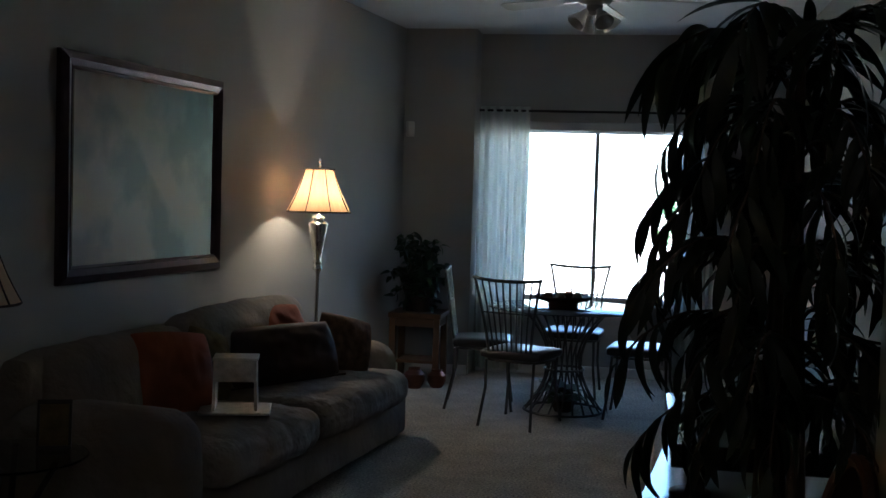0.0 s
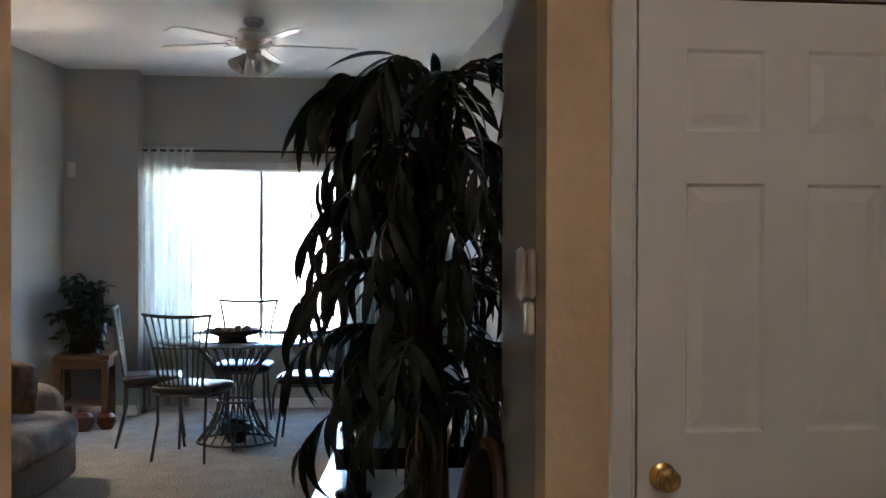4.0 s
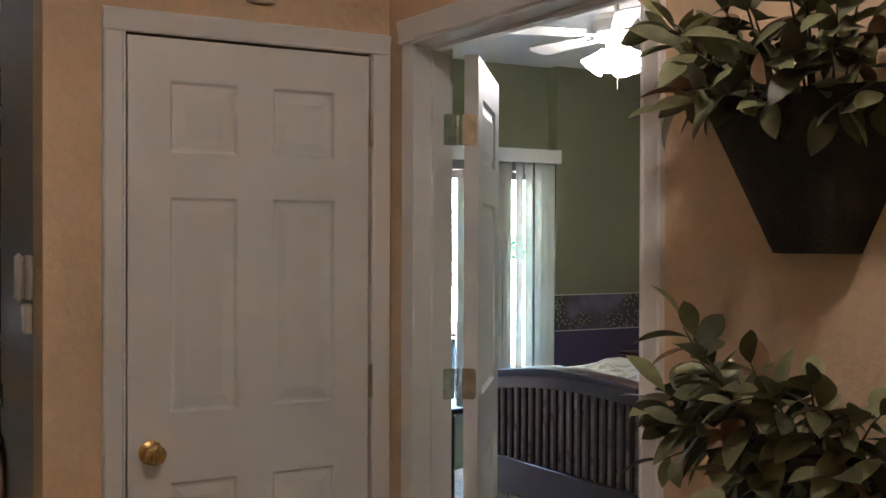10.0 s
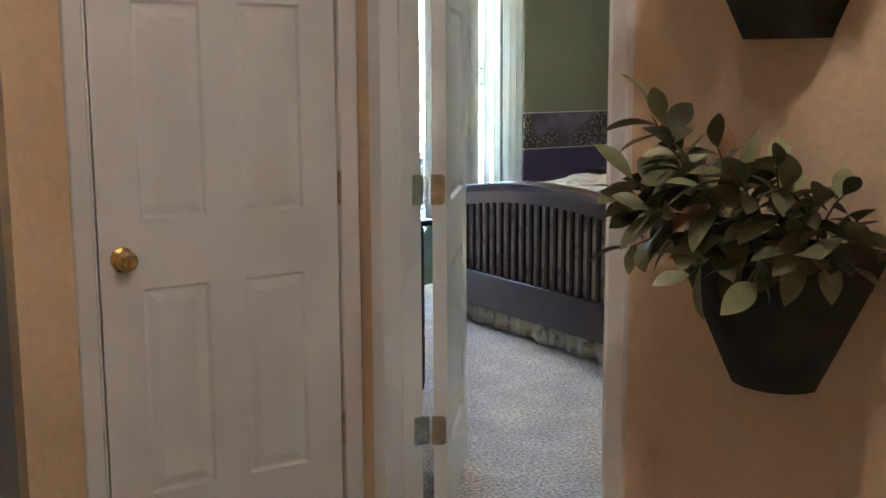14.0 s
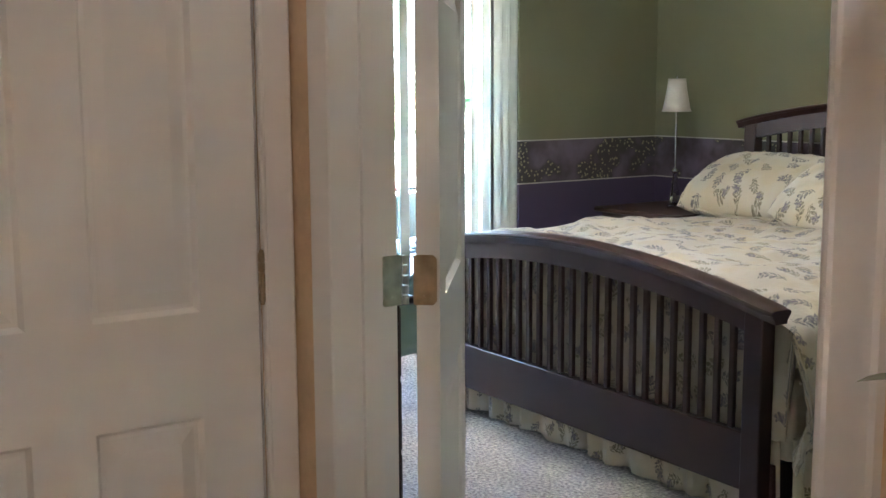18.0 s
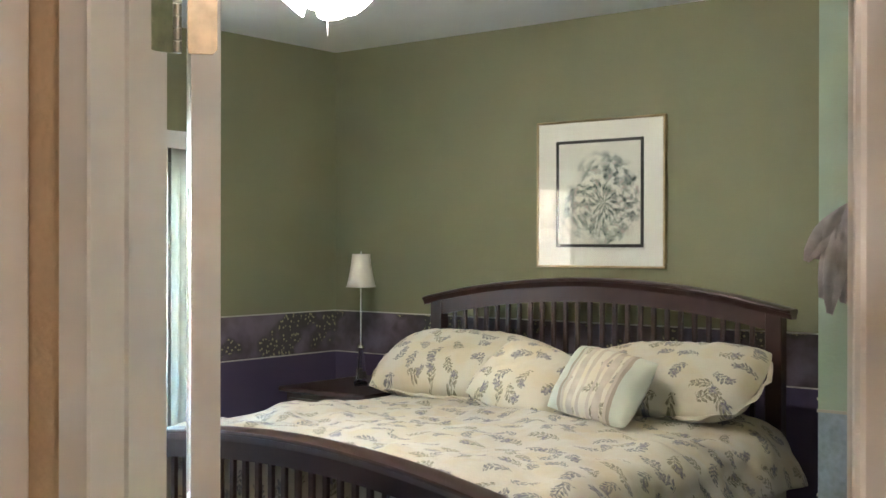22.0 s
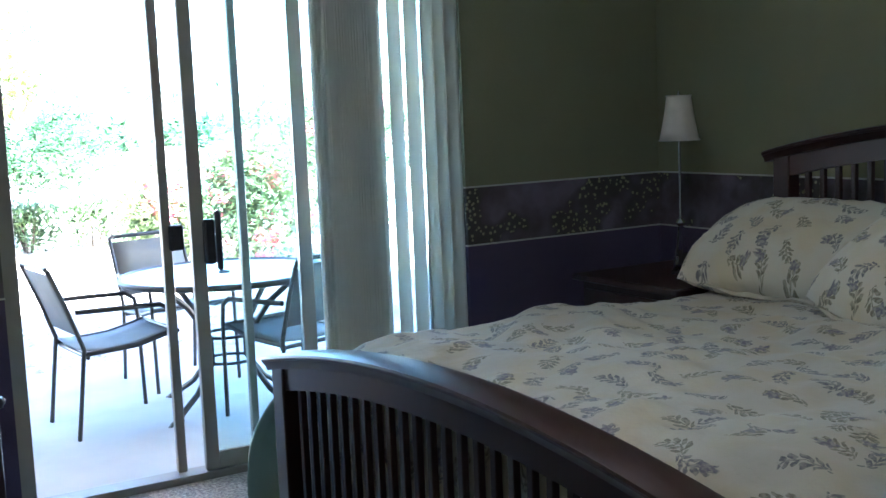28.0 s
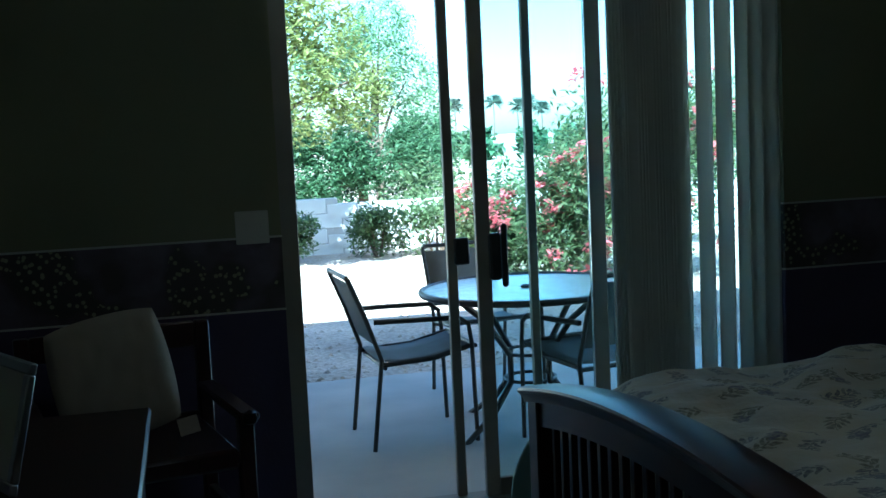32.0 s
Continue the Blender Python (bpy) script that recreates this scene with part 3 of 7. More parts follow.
def slatted_board(bed, x, y0, y1, tip, rise, low0, low1, rail_h, thick, name, slat_n):
    """An arched head or foot board between y0 and y1: posts, arched rail with a moulded cap, slats and a low board."""
    mid, half = (y0 + y1) / 2, (y1 - y0) / 2

    def arc_z(y):
        return tip + rise * (1 - ((y - mid) / half) ** 2)
    for a, b in ((y0 + 0.025, y0 + 0.10), (y1 - 0.10, y1 - 0.025)):
        bm = bmesh.new()
        box(bm, x - thick / 2, x + thick / 2, a, b, 0.0, arc_z((a + b) / 2) - 0.03, 0.004)
        part(name + "_post", bm, CHERRY, bed, smooth=True)
    ys = [y0 + 0.10 + (y1 - y0 - 0.20) * i / 32 for i in range(33)]
    bm = bmesh.new()
    prism(bm, [(y, arc_z(y) - 0.03) for y in ys] + [(y, arc_z(y) - 0.02 - rail_h) for y in reversed(ys)], "x", x - thick * 0.36, x + thick * 0.36)
    part(name + "_rail", bm, CHERRY, bed)
    ys = [y0 - 0.02 + (y1 - y0 + 0.04) * i / 40 for i in range(41)]
    bm = bmesh.new()
    # cove, step and rounded top of the cap
    outline = [(0.52, -0.040), (0.60, -0.026), (0.74, -0.018), (0.76, -0.015), (0.84, -0.013), (0.88, -0.006), (0.84, 0.000), (0.60, 0.004)]
    ring = [(-w, z) for w, z in outline] + [(w, z) for w, z in reversed(outline)]
    rows = []
    for y in ys:
        end = 0.82 if y in (ys[0], ys[-1]) else 1.0
        rows.append([bm.verts.new((x + w * thick * end, y, arc_z(y) + z)) for w, z in ring])
    for a, b in zip(rows, rows[1:]):
        for k in range(len(ring)):
            q = (k + 1) % len(ring)
            bm.faces.new((a[k], a[q], b[q], b[k]))
    bm.faces.new(rows[0])
    bm.faces.new(rows[-1][::-1])
    part(name + "_cap", bm, CHERRY, bed, smooth=True)
    bm = bmesh.new()
    box(bm, x - thick * 0.3, x + thick * 0.3, y0 + 0.10, y1 - 0.10, low0, low1, 0.004)
    part(name + "_panel", bm, CHERRY, bed, smooth=True)
    gap = (y1 - y0 - 0.20) / (slat_n + 1)
    for i in range(slat_n):
        y = y0 + 0.10 + gap * (i + 1)
        bm = bmesh.new()
        box(bm, x - 0.009, x + 0.009, y - 0.011, y + 0.011, low1, arc_z(y) - 0.02 - rail_h, 0.002)
        part("slat", bm, CHERRY, bed)


bed = thing("bed", pose(0, 0, 0), "king bed with dark cherry slatted head and foot boards", "bed")
slatted_board(bed, BX0, BY0, BY1, 0.725, 0.111, 0.122, 0.312, 0.085, 0.062, "footboard", 26)
slatted_board(bed, 5.20, 2.462, 4.482, 1.215, 0.115, 0.30, 0.62, 0.095, 0.065, "headboard", 25)
for y in (2.50, 4.41):
    bm = bmesh.new()
    box(bm, BX0 + 0.03, 5.17, y - 0.014, y + 0.014, 0.09, 0.215, 0.003)
    part("side_rail", bm, CHERRY, bed)
bm = bmesh.new()
box(bm, 3.16, 5.15, 2.445, 4.45, 0.22, 0.50, 0.03, 3)
spring = thing("box_spring", pose(0, 0, 0), "beige covered box spring inside the bed", "box spring")
part("body", bm, BOXCLOTH, spring, smooth=True)
for z in (0.238, 0.482):
    bm = bmesh.new()
    tube(bm, [(3.19, 2.446, z), (5.12, 2.446, z)], 0.006, 6)
    part("piping", bm, BOXCLOTH, spring, smooth=True)
bm = bmesh.new()
box(bm, 3.17, 5.15, 2.48, 4.42, 0.502, 0.66, 0.05, 3)
tagged(part("mattress", bm, BOXCLOTH, smooth=True), "mattress under the floral comforter", "mattress")


def skirt(name, path, z0, z1, waves, amp, mat):
    """A gathered cloth hanging along a straight run of the floor plan."""
    (ax, ay), (bx, by) = path
    n = waves * 6
    bm = bmesh.new()
    nx, ny = (by - ay), -(bx - ax)
    ln = math.hypot(nx, ny)
    nx, ny = nx / ln, ny / ln
    rows = []
    for j in range(7):
        v = j / 6
        row = []
        for i in range(n + 1):
            u = i / n
            f = (math.sin(u * waves * 2 * math.pi + 1.3 * math.sin(u * 23)) + 0.5 * math.sin(u * waves * 3.7 + 1)) * amp * (0.25 + v)
            row.append(bm.verts.new((ax + (bx - ax) * u + nx * f, ay + (by - ay) * u + ny * f, z1 + (z0 - z1) * v + 0.006 * math.sin(u * 40) * v)))
        rows.append(row)
    for a, b in zip(rows, rows[1:]):
        for i in range(n):
            bm.faces.new((a[i], a[i + 1], b[i + 1], b[i]))
    cloth_uv(bm, lambda v: (1.6 * math.hypot(v.co.x - ax, v.co.y - ay), v.co.z))
    cloth = thing(name, pose(0, 0, 0), "", "")
    ob = part("drape", bm, mat, cloth, smooth=True)
    ob.modifiers.new("thick", "SOLIDIFY").thickness = 0.004
    bm = bmesh.new()
    tube(bm, [(ax, ay, z1), (bx, by, z1)], 0.006, 6)
    part("heading", bm, BOXCLOTH, cloth, "beige stitched heading", smooth=True)
    return cloth


tagged(skirt("bed_skirt", ((3.13, 2.418), (5.15, 2.418)), 0.012, 0.315, 17, 0.024, SKIRT), "gathered floral bed skirt reaching the carpet", "bed skirt")
tagged(skirt("bed_skirt", ((3.135, 4.42), (3.135, 2.47)), 0.012, 0.30, 15, 0.013, SKIRT), "gathered floral bed skirt behind the footboard", "bed skirt")
tagged(skirt("bed_skirt", ((5.15, 4.465), (3.12, 4.465)), 0.015, 0.30, 24, 0.010, SKIRT), "gathered floral bed skirt reaching the carpet", "bed skirt")


def comforter():
    """Puffed cover: the top, both hanging sides and the tucked foot end in one sheet."""
    bm = bmesh.new()
    nx, ny = 110, 130
    half, top, x0, x1 = 1.01, 0.735, 3.135, 5.12
    rows, flat = [], []
    for i in range(nx + 1):
        row = []
        for j in range(ny + 1):
            u = i / nx
            x = x0 + (x1 - x0) * u
            corner = min(1.0, max(0.0, (3.36 - x) / 0.17))
            corner = corner * corner * (3 - 2 * corner)
            s = (j / ny * 2 - 1) * (half + 0.205 + 0.20 * corner + 0.02 * math.sin(x * 5.0))
            a = abs(s)
            r = 0.13
            side = 1 if s > 0 else -1
            if a < half - r:
                y, z, out = a, 0.0, 0.0
            elif a < half - r + r * math.pi / 2:
                th = (a - (half - r)) / r
                y, z, out = half - r + r * math.sin(th), -(r - r * math.cos(th)), th / (math.pi / 2)
            else:
                d = a - (half - r + r * math.pi / 2)
                y, z, out = half + 0.065 * math.sin(math.pi * min(1.0, d / 0.36)), -r - d, 1.0
            p = Vector((x * 1.0, side * y, 0))
            n1 = noise.noise(Vector((x * 2.3, s * 2.3, 1.7)))
            n2 = noise.noise(Vector((x * 6.5, s * 6.0, 5.1)))
            n3 = noise.noise(Vector((x * 14.0, s * 5.0, 9.3)))
            fold = 0.016 * math.sin(9.5 * x + 2.5 * n1) * math.exp(-((a - half) / 0.35) ** 2)
            n4 = noise.noise(Vector((x * 7.0 + 3.0 * n1, s * 19.0, 2.2)))
            puff = 0.030 * n1 + 0.020 * n2 + 0.014 * n3 + 0.009 * n4 + fold
            crown = 0.035 * (1 - min(1, (a / half) ** 2))
            hem = 0.022 * math.sin(x * 9 + n1 * 3) * max(0, out) * max(0, (a - half) / 0.29)
            foot = -0.05 * math.exp(-((x - x0) / 0.10) ** 2)
            flat.append((x, s))
            row.append(bm.verts.new((x, BYC + side * (y + out * (0.030 + puff + hem)), top + z + (1 - out) * (puff + crown) + foot * (1 - out) + out * 0.02 * n1)))
        rows.append(row)
    # foot end tucked down inside the board
    first = rows[0]
    prev = first
    for k in range(1, 7):
        row = []
        for j, v in enumerate(first):
            drop = 0.075 * k
            flat.append((x0 - drop, flat[j][1]))
            row.append(bm.verts.new((v.co.x - 0.006 * math.sin(k * 0.5) + 0.008 * math.sin(v.co.y * 46 + 0.5 * k) + 0.008 * noise.noise(Vector((v.co.y * 5, k * 0.8, 3))), v.co.y, max(0.30, v.co.z - drop) if abs(v.co.y - BYC) < half else v.co.z - 0.01 * k)))
        for j in range(ny):
            bm.faces.new((prev[j], row[j], row[j + 1], prev[j + 1]))
        prev = row
    for a, b in zip(rows, rows[1:]):
        for j in range(ny):
            bm.faces.new((a[j], a[j + 1], b[j + 1], b[j]))
    cover = thing("comforter", pose(0, 0, 0), "puffy cream comforter printed with grey-blue flower sprigs", "comforter")
    bm.verts.index_update()
    cloth_uv(bm, lambda v: flat[v.index])
    ob = part("cover", bm, FLORAL, cover, smooth=True)
    ob.modifiers.new("thick", "SOLIDIFY").thickness = 0.02
    return cover


COVER = comforter()


def comforter_corner():
    """The loose corner of the cover that hangs past the foot of the bed towards the glass door."""
    bm = bmesh.new()
    rows = []
    for i in range(13):
        u = i / 12
        row = []
        for j in range(13):
            v = j / 12
            bulge = math.sin(math.pi * u * 0.72) * 0.34 * (1 - 0.55 * v)
            row.append(bm.verts.new((3.125 + 0.50 * v - 0.03 * u, 4.455 + bulge + 0.02 * noise.noise(Vector((u * 4, v * 4, 2))), 0.65 - 0.53 * u + 0.02 * math.sin(v * 8))))
        rows.append(row)
    for a, b in zip(rows, rows[1:]):
        for j in range(12):
            bm.faces.new((a[j], a[j + 1], b[j + 1], b[j]))
    ob = part("lining", bm, MINT, COVER, "mint green lining at the loose corner", smooth=True)
    ob.modifiers.new("thick", "SOLIDIFY").thickness = 0.012
    return ob


comforter_corner()


def pillow_bm(w, h, t, pinch=0.12, seed=0, flange=0.0):
    """A stuffed cushion in the x (width), z (height) plane, thick along y."""
    bm = bmesh.new()
    n = 26
    grids = []
    for s in (-1, 1):
        g = []
        for i in range(n + 1):
            row = []
            for j in range(n + 1):
                u, v = i / n * 2 - 1, j / n * 2 - 1
                k = (1 - abs(u) ** 2.6) * (1 - abs(v) ** 2.6)
                d = max(0.0, k) ** 0.55
                rr = 1 - 0.12 * (u * v) ** 2
                px = u * (1 - pinch * (1 - v * v) * 0.5 * abs(u)) * rr
                pv = v * (1 - pinch * (1 - u * u) * 0.5 * abs(v)) * rr
                wob = 0.16 * noise.noise(Vector((u * 2.0 + seed, v * 2.0, s * 3.0 + seed))) + 0.12 * noise.noise(Vector((u * 5.0 * w / h + seed, v * 3.0, s + seed)))
                row.append(bm.verts.new((px * w / 2, s * t / 2 * d * (1 + wob), (pv + 1) * h / 2)))
            g.append(row)
        grids.append(g)
    for s, g in zip((-1, 1), grids):
        for i in range(n):
            for j in range(n):
                bm.faces.new((g[i][j], g[i + 1][j], g[i + 1][j + 1], g[i][j + 1]))
    bmesh.ops.remove_doubles(bm, verts=bm.verts, dist=0.0008)
    cloth_uv(bm, lambda v: (v.co.x + 1.37 * seed, v.co.z))
    return bm


def bed_pillow(name, w, h, t, m, mat, label, seed):
    p = thing(name, m, label, "pillow", "pillows on the bed")
    part("cushion", pillow_bm(w, h, t, 0.10, seed), mat, p, smooth=True)
    bm = bmesh.new()
    n = 48
    pts = []
    for i in range(n):
        a = 2 * math.pi * i / n
        c, s = math.cos(a), math.sin(a)
        k = 1 / max(abs(c), abs(s))
        k *= 1 - 0.20 * (c * k * s * k) ** 2
        pts.append((c * k * w / 2 * 0.97, 0.006 * math.sin(i * 2.1), (s * k + 1) * h / 2))
    inner = [bm.verts.new(p) for p in pts]
    outer = [bm.verts.new((q[0] * 1.045, q[1] + 0.010 * math.sin(i * 1.3), h / 2 + (q[2] - h / 2) * 1.06)) for i, q in enumerate(pts)]
    for i in range(n):
        k = (i + 1) % n
        bm.faces.new((inner[i], inner[k], outer[k], outer[i]))
    cloth_uv(bm, lambda v: (v.co.x + 1.37 * seed, v.co.z))
    f = part("ruffle", bm, mat, p)
    f.modifiers.new("thick", "SOLIDIFY").thickness = 0.004
    return p


# width runs along the bed's width (y): turn by -90 so that the front faces the foot
bed_pillow("pillow", 0.94, 0.50, 0.27, pose(4.66, 4.03, 0.765, -60, 0, -86), FLORAL_SHAM, "large cream floral pillow sham leaning on the headboard", 1)
bed_pillow("pillow", 0.94, 0.50, 0.27, pose(4.68, 2.90, 0.765, -60, -4, -92), FLORAL_SHAM, "large cream floral pillow sham leaning on the headboard", 2)
bed_pillow("throw_pillow", 0.50, 0.42, 0.19, pose(4.46, 3.50, 0.76, -52, 12, -95), FLORAL_SHAM, "square cream floral pillow propped in front of the shams", 3)
TAUPE = surface("taupe_ribbon", (0.30, 0.25, 0.19), 0.8, vary=0.06, scale=8, fine=200, bump=0.2)
sp = thing("striped_pillow", pose(4.40, 3.03, 0.765, -38, 7, -97), "small pillow with pleated floral centre and pale sage ends", "pillow", "pillows on the bed")
part("cushion", pillow_bm(0.46, 0.36, 0.155, 0.16, 4), SATIN, sp, "pale sage satin", smooth=True)
pil = pillow_bm(0.46, 0.36, 0.162, 0.16, 4)
bmesh.ops.delete(pil, geom=[f for f in pil.faces if abs(f.calc_center_median().x) > 0.125], context="FACES")
part("centre_panel", pil, surface("beige_pleat_ground", (0.44, 0.38, 0.30), 0.9, vary=0.15, scale=14, fine=200, bump=0.2), sp, "beige ground between the pleats", smooth=True)
for x in (-0.128, 0.128):
    pil = pillow_bm(0.46, 0.36, 0.171, 0.16, 4)
    bmesh.ops.delete(pil, geom=[f for f in pil.faces if abs(f.calc_center_median().x - x) > 0.012], context="FACES")
    part("ribbon", pil, TAUPE, sp, "taupe ribbon trim", smooth=True)
for x in (-0.090, -0.045, 0.0, 0.045, 0.090):
    pil = pillow_bm(0.46, 0.36, 0.168, 0.16, 4)
    bmesh.ops.delete(pil, geom=[f for f in pil.faces if abs(f.calc_center_median().x - x) > 0.010], context="FACES")
    part("pleat", pil, FLORAL_SHAM, sp, smooth=True)

# ---- sliding door, blinds ----
FRAME = surface("almond_aluminium", (0.30, 0.27, 0.23), 0.45, 0.3, vary=0.06, scale=10, bump=0.03)
SLAT_Y = 5.50


def vane_mat():
    m, nt, b, nodes, links = node_mat("vinyl_vane")
    tr, mx = nodes.new("ShaderNodeBsdfTranslucent"), nodes.new("ShaderNodeMixShader")
    out = nodes["Material Output"]
    tc, wv, rp = nodes.new("ShaderNodeTexCoord"), nodes.new("ShaderNodeTexNoise"), nodes.new("ShaderNodeMapRange")
    mp = nodes.new("ShaderNodeMapping")
    mp.inputs["Scale"].default_value = (160, 160, 0.4)
    links.new(tc.outputs["Object"], mp.inputs["Vector"])
    links.new(mp.outputs["Vector"], wv.inputs["Vector"])
    rp.inputs["To Min"].default_value, rp.inputs["To Max"].default_value = 0.96, 1.03
    links.new(wv.outputs["Fac"], rp.inputs["Value"])
    sc = nodes.new("ShaderNodeVectorMath")
    sc.operation = "SCALE"
    sc.inputs[0].default_value = (0.84, 0.82, 0.75)
    links.new(rp.outputs["Result"], sc.inputs["Scale"])
    links.new(sc.outputs["Vector"], b.inputs["Base Color"])
    links.new(sc.outputs["Vector"], tr.inputs["Color"])
    b.inputs["Roughness"].default_value = 0.55
    mx.inputs["Fac"].default_value = 0.42
    links.new(b.outputs["BSDF"], mx.inputs[1])
    links.new(tr.outputs["BSDF"], mx.inputs[2])
    links.new(mx.outputs["Shader"], out.inputs["Surface"])
    return m


VANE = vane_mat()
door_s = thing("window_sliding_door", pose(0, 0, 0), "sliding glass patio door pulled half open", "sliding door")
tagged(door_s, kind="structure")


def bar(parent, name, x0, x1, y0, y1, z0, z1, mat, label="", bevel=0.003):
    bm = bmesh.new()
    box(bm, x0, x1, y0, y1, z0, z1, bevel)
    return part(name, bm, mat, parent, label, smooth=True)


SY = 5.64
bar(door_s, "jamb", 2.532, 2.597, SY - 0.03, SY + 0.09, 0.0, 2.02, FRAME)
bar(door_s, "jamb", 4.385, 4.448, SY - 0.005, SY + 0.09, 0.0, 2.02, FRAME)
bar(door_s, "head", 2.597, 4.385, SY, SY + 0.09, 1.955, 2.02, FRAME)
bar(door_s, "track", 2.597, 4.385, SY, SY + 0.10, -0.02, 0.030, FRAME)
for x0, x1, y0, n in ((3.155, 3.192, SY + 0.055, "screen_stile"), (3.258, 3.312, SY + 0.012, "stile"), (3.476, 3.508, SY + 0.056, "screen_stile"), (3.712, 3.772, SY + 0.02, "stile"), (4.33, 4.384, SY + 0.012, "stile")):
    bar(door_s, n, x0, x1, y0, y0 + 0.03, 0.032, 1.953, FRAME)
for z0, z1 in ((0.031, 0.10), (1.895, 1.952)):
    bar(door_s, "rail", 3.312, 4.33, SY + 0.014, SY + 0.04, z0, z1, FRAME)
pane = bar(door_s, "pane", 3.313, 3.711, SY + 0.024, SY + 0.030, 0.10, 1.895, DOOR_GLASS, bevel=0)
pane.visible_shadow = False
pane = bar(door_s, "pane", 3.773, 4.329, SY + 0.024, SY + 0.030, 0.10, 1.895, DOOR_GLASS, bevel=0)
pane.visible_shadow = False
h = bar(door_s, "handle", 3.300, 3.345, SY - 0.025, SY + 0.012, 0.862, 1.037, DARK, "dark bronze pull handle", 0.008)
bar(h, "grip", 3.338, 3.362, SY - 0.050, SY - 0.026, 0.837, 1.072, DARK, bevel=0.008)
bar(door_s, "screen_latch", 3.178, 3.235, SY + 0.03, SY + 0.055, 0.922, 1.022, DARK, "black screen door latch", 0.006)

val = thing("blind_valance", pose(0, 0, 0), "white valance and head rail over the sliding door", "valance")
bar(val, "board", 2.48, 4.425, 5.435, 5.447, 2.005, 2.10, WHITE)
bar(val, "return", 4.413, 4.425, 5.448, 5.529, 2.005, 2.10, WHITE)
bar(val, "return", 2.48, 2.492, 5.448, 5.529, 2.005, 2.10, WHITE)
bar(val, "head_rail", 2.50, 4.40, 5.475, 5.515, 2.02, 2.06, WHITE)


def vane_mesh():
    bm = bmesh.new()
    n, w, bow, h = 6, 0.089, 0.006, 1.985
    rows = []
    for z in (0.03, 0.06, 1.0, 1.95, 2.015):
        rows.append([bm.verts.new(((i / n - 0.5) * w, bow * (1 - (2 * i / n - 1) ** 2), z)) for i in range(n + 1)])
    for a, b in zip(rows, rows[1:]):
        for i in range(n):
            bm.faces.new((a[i], a[i + 1], b[i + 1], b[i]))
    return mesh_of("vane", bm, VANE, True)


vane = vane_mesh()
blinds = thing("vertical_blinds", pose(0, 0, 0), "cream vinyl vertical blinds drawn to one side", "blinds")


def add_vane(x, turn, y=SLAT_Y):
    ob = new("vane", vane)
    ob.parent = blinds
    ob.matrix_basis = pose(x, y, 0, 0, 0, turn)
    ob.modifiers.new("thick", "SOLIDIFY").thickness = 0.001


for i in range(4):
    add_vane(3.742 + 0.012 * i, 74 + 3 * i)
for i in range(14):
    add_vane(3.815 + 0.0155 * i, 14 + 0.8 * i, SLAT_Y - 0.012 + 0.007 * (i % 4))
for x, turn in ((4.112, 22), (4.192, 20), (4.272, 23), (4.325, 21), (4.382, 18)):
    add_vane(x, turn)

# ---- bedside ----
CHROME = surface("chrome", (0.72, 0.72, 0.72), 0.12, 1.0, vary=0.05, bump=0)
SHADE = surface("white_linen_shade", (0.64, 0.59, 0.51), 0.9, vary=0.03, scale=10, fine=300, bump=0.2)
ns = thing("nightstand", pose(0, 0, 0), "dark cherry nightstand beside the bed", "nightstand")
bar(ns, "top", 4.80, 5.52, 4.60, 5.26, 0.672, 0.70, CHERRY, bevel=0.006)
bar(ns, "body", 4.84, 5.50, 4.63, 5.23, 0.10, 0.671, CHERRY)
for z0, z1 in ((0.14, 0.36), (0.39, 0.64)):
    d = bar(ns, "drawer", 4.826, 4.839, 4.66, 5.20, z0, z1, CHERRY)
    bm = bmesh.new()
    lathe(bm, [(0.010, 0), (0.008, 0.012), (0.015, 0.02), (0.012, 0.028), (0.0001, 0.03)], 14)
    bm.transform(Matrix.Translation((4.826, 4.93, (z0 + z1) / 2)) @ Matrix.Rotation(radians(-90), 4, "Y"))
    part("knob", bm, DARK, d, smooth=True)
for x in (4.87, 5.46):
    for y in (4.66, 5.19):
        bar(ns, "foot", x - 0.025, x + 0.025, y - 0.025, y + 0.025, 0.0, 0.10, CHERRY)

CRYSTAL = glass_mat("crystal", (0.92, 0.93, 0.95), 0.02)
lamp = thing("table_lamp", pose(5.13, 4.93, 0.70), "slim chrome and crystal lamp with white shade on the nightstand", "lamp")
bm = bmesh.new()
lathe(bm, [(0.058, 0.0), (0.058, 0.012), (0.045, 0.022), (0.03, 0.03)], 4)
part("base", bm, CRYSTAL, lamp, "clear crystal foot")
bm = bmesh.new()
lathe(bm, [(0.034, 0.031), (0.026, 0.10), (0.018, 0.17), (0.012, 0.20)], 6)
part("crystal_column", bm, CRYSTAL, lamp, "faceted crystal column")
bm = bmesh.new()
lathe(bm, [(0.016, 0.201), (0.022, 0.212), (0.016, 0.224), (0.006, 0.23), (0.006, 0.60), (0.010, 0.61), (0.004, 0.63), (0.004, 0.735), (0.009, 0.742), (0.006, 0.755), (0.0001, 0.76)], 14)
part("stem", bm, CHROME, lamp, smooth=True)
lathe_bm = bmesh.new()
prof = [(0.082, 0.556), (0.073, 0.60), (0.058, 0.68), (0.050, 0.742)]
rings = []
for r, z in prof:
    rings.append([lathe_bm.verts.new((r * math.cos(a), r * math.sin(a), z)) for a in (2 * math.pi * k / 28 for k in range(28))])
for a, b in zip(rings, rings[1:]):
    for k in range(28):
        lathe_bm.faces.new((a[k], a[(k + 1) % 28], b[(k + 1) % 28], b[k]))
sh = part("shade", lathe_bm, SHADE, lamp, "white tapered fabric shade", smooth=True)
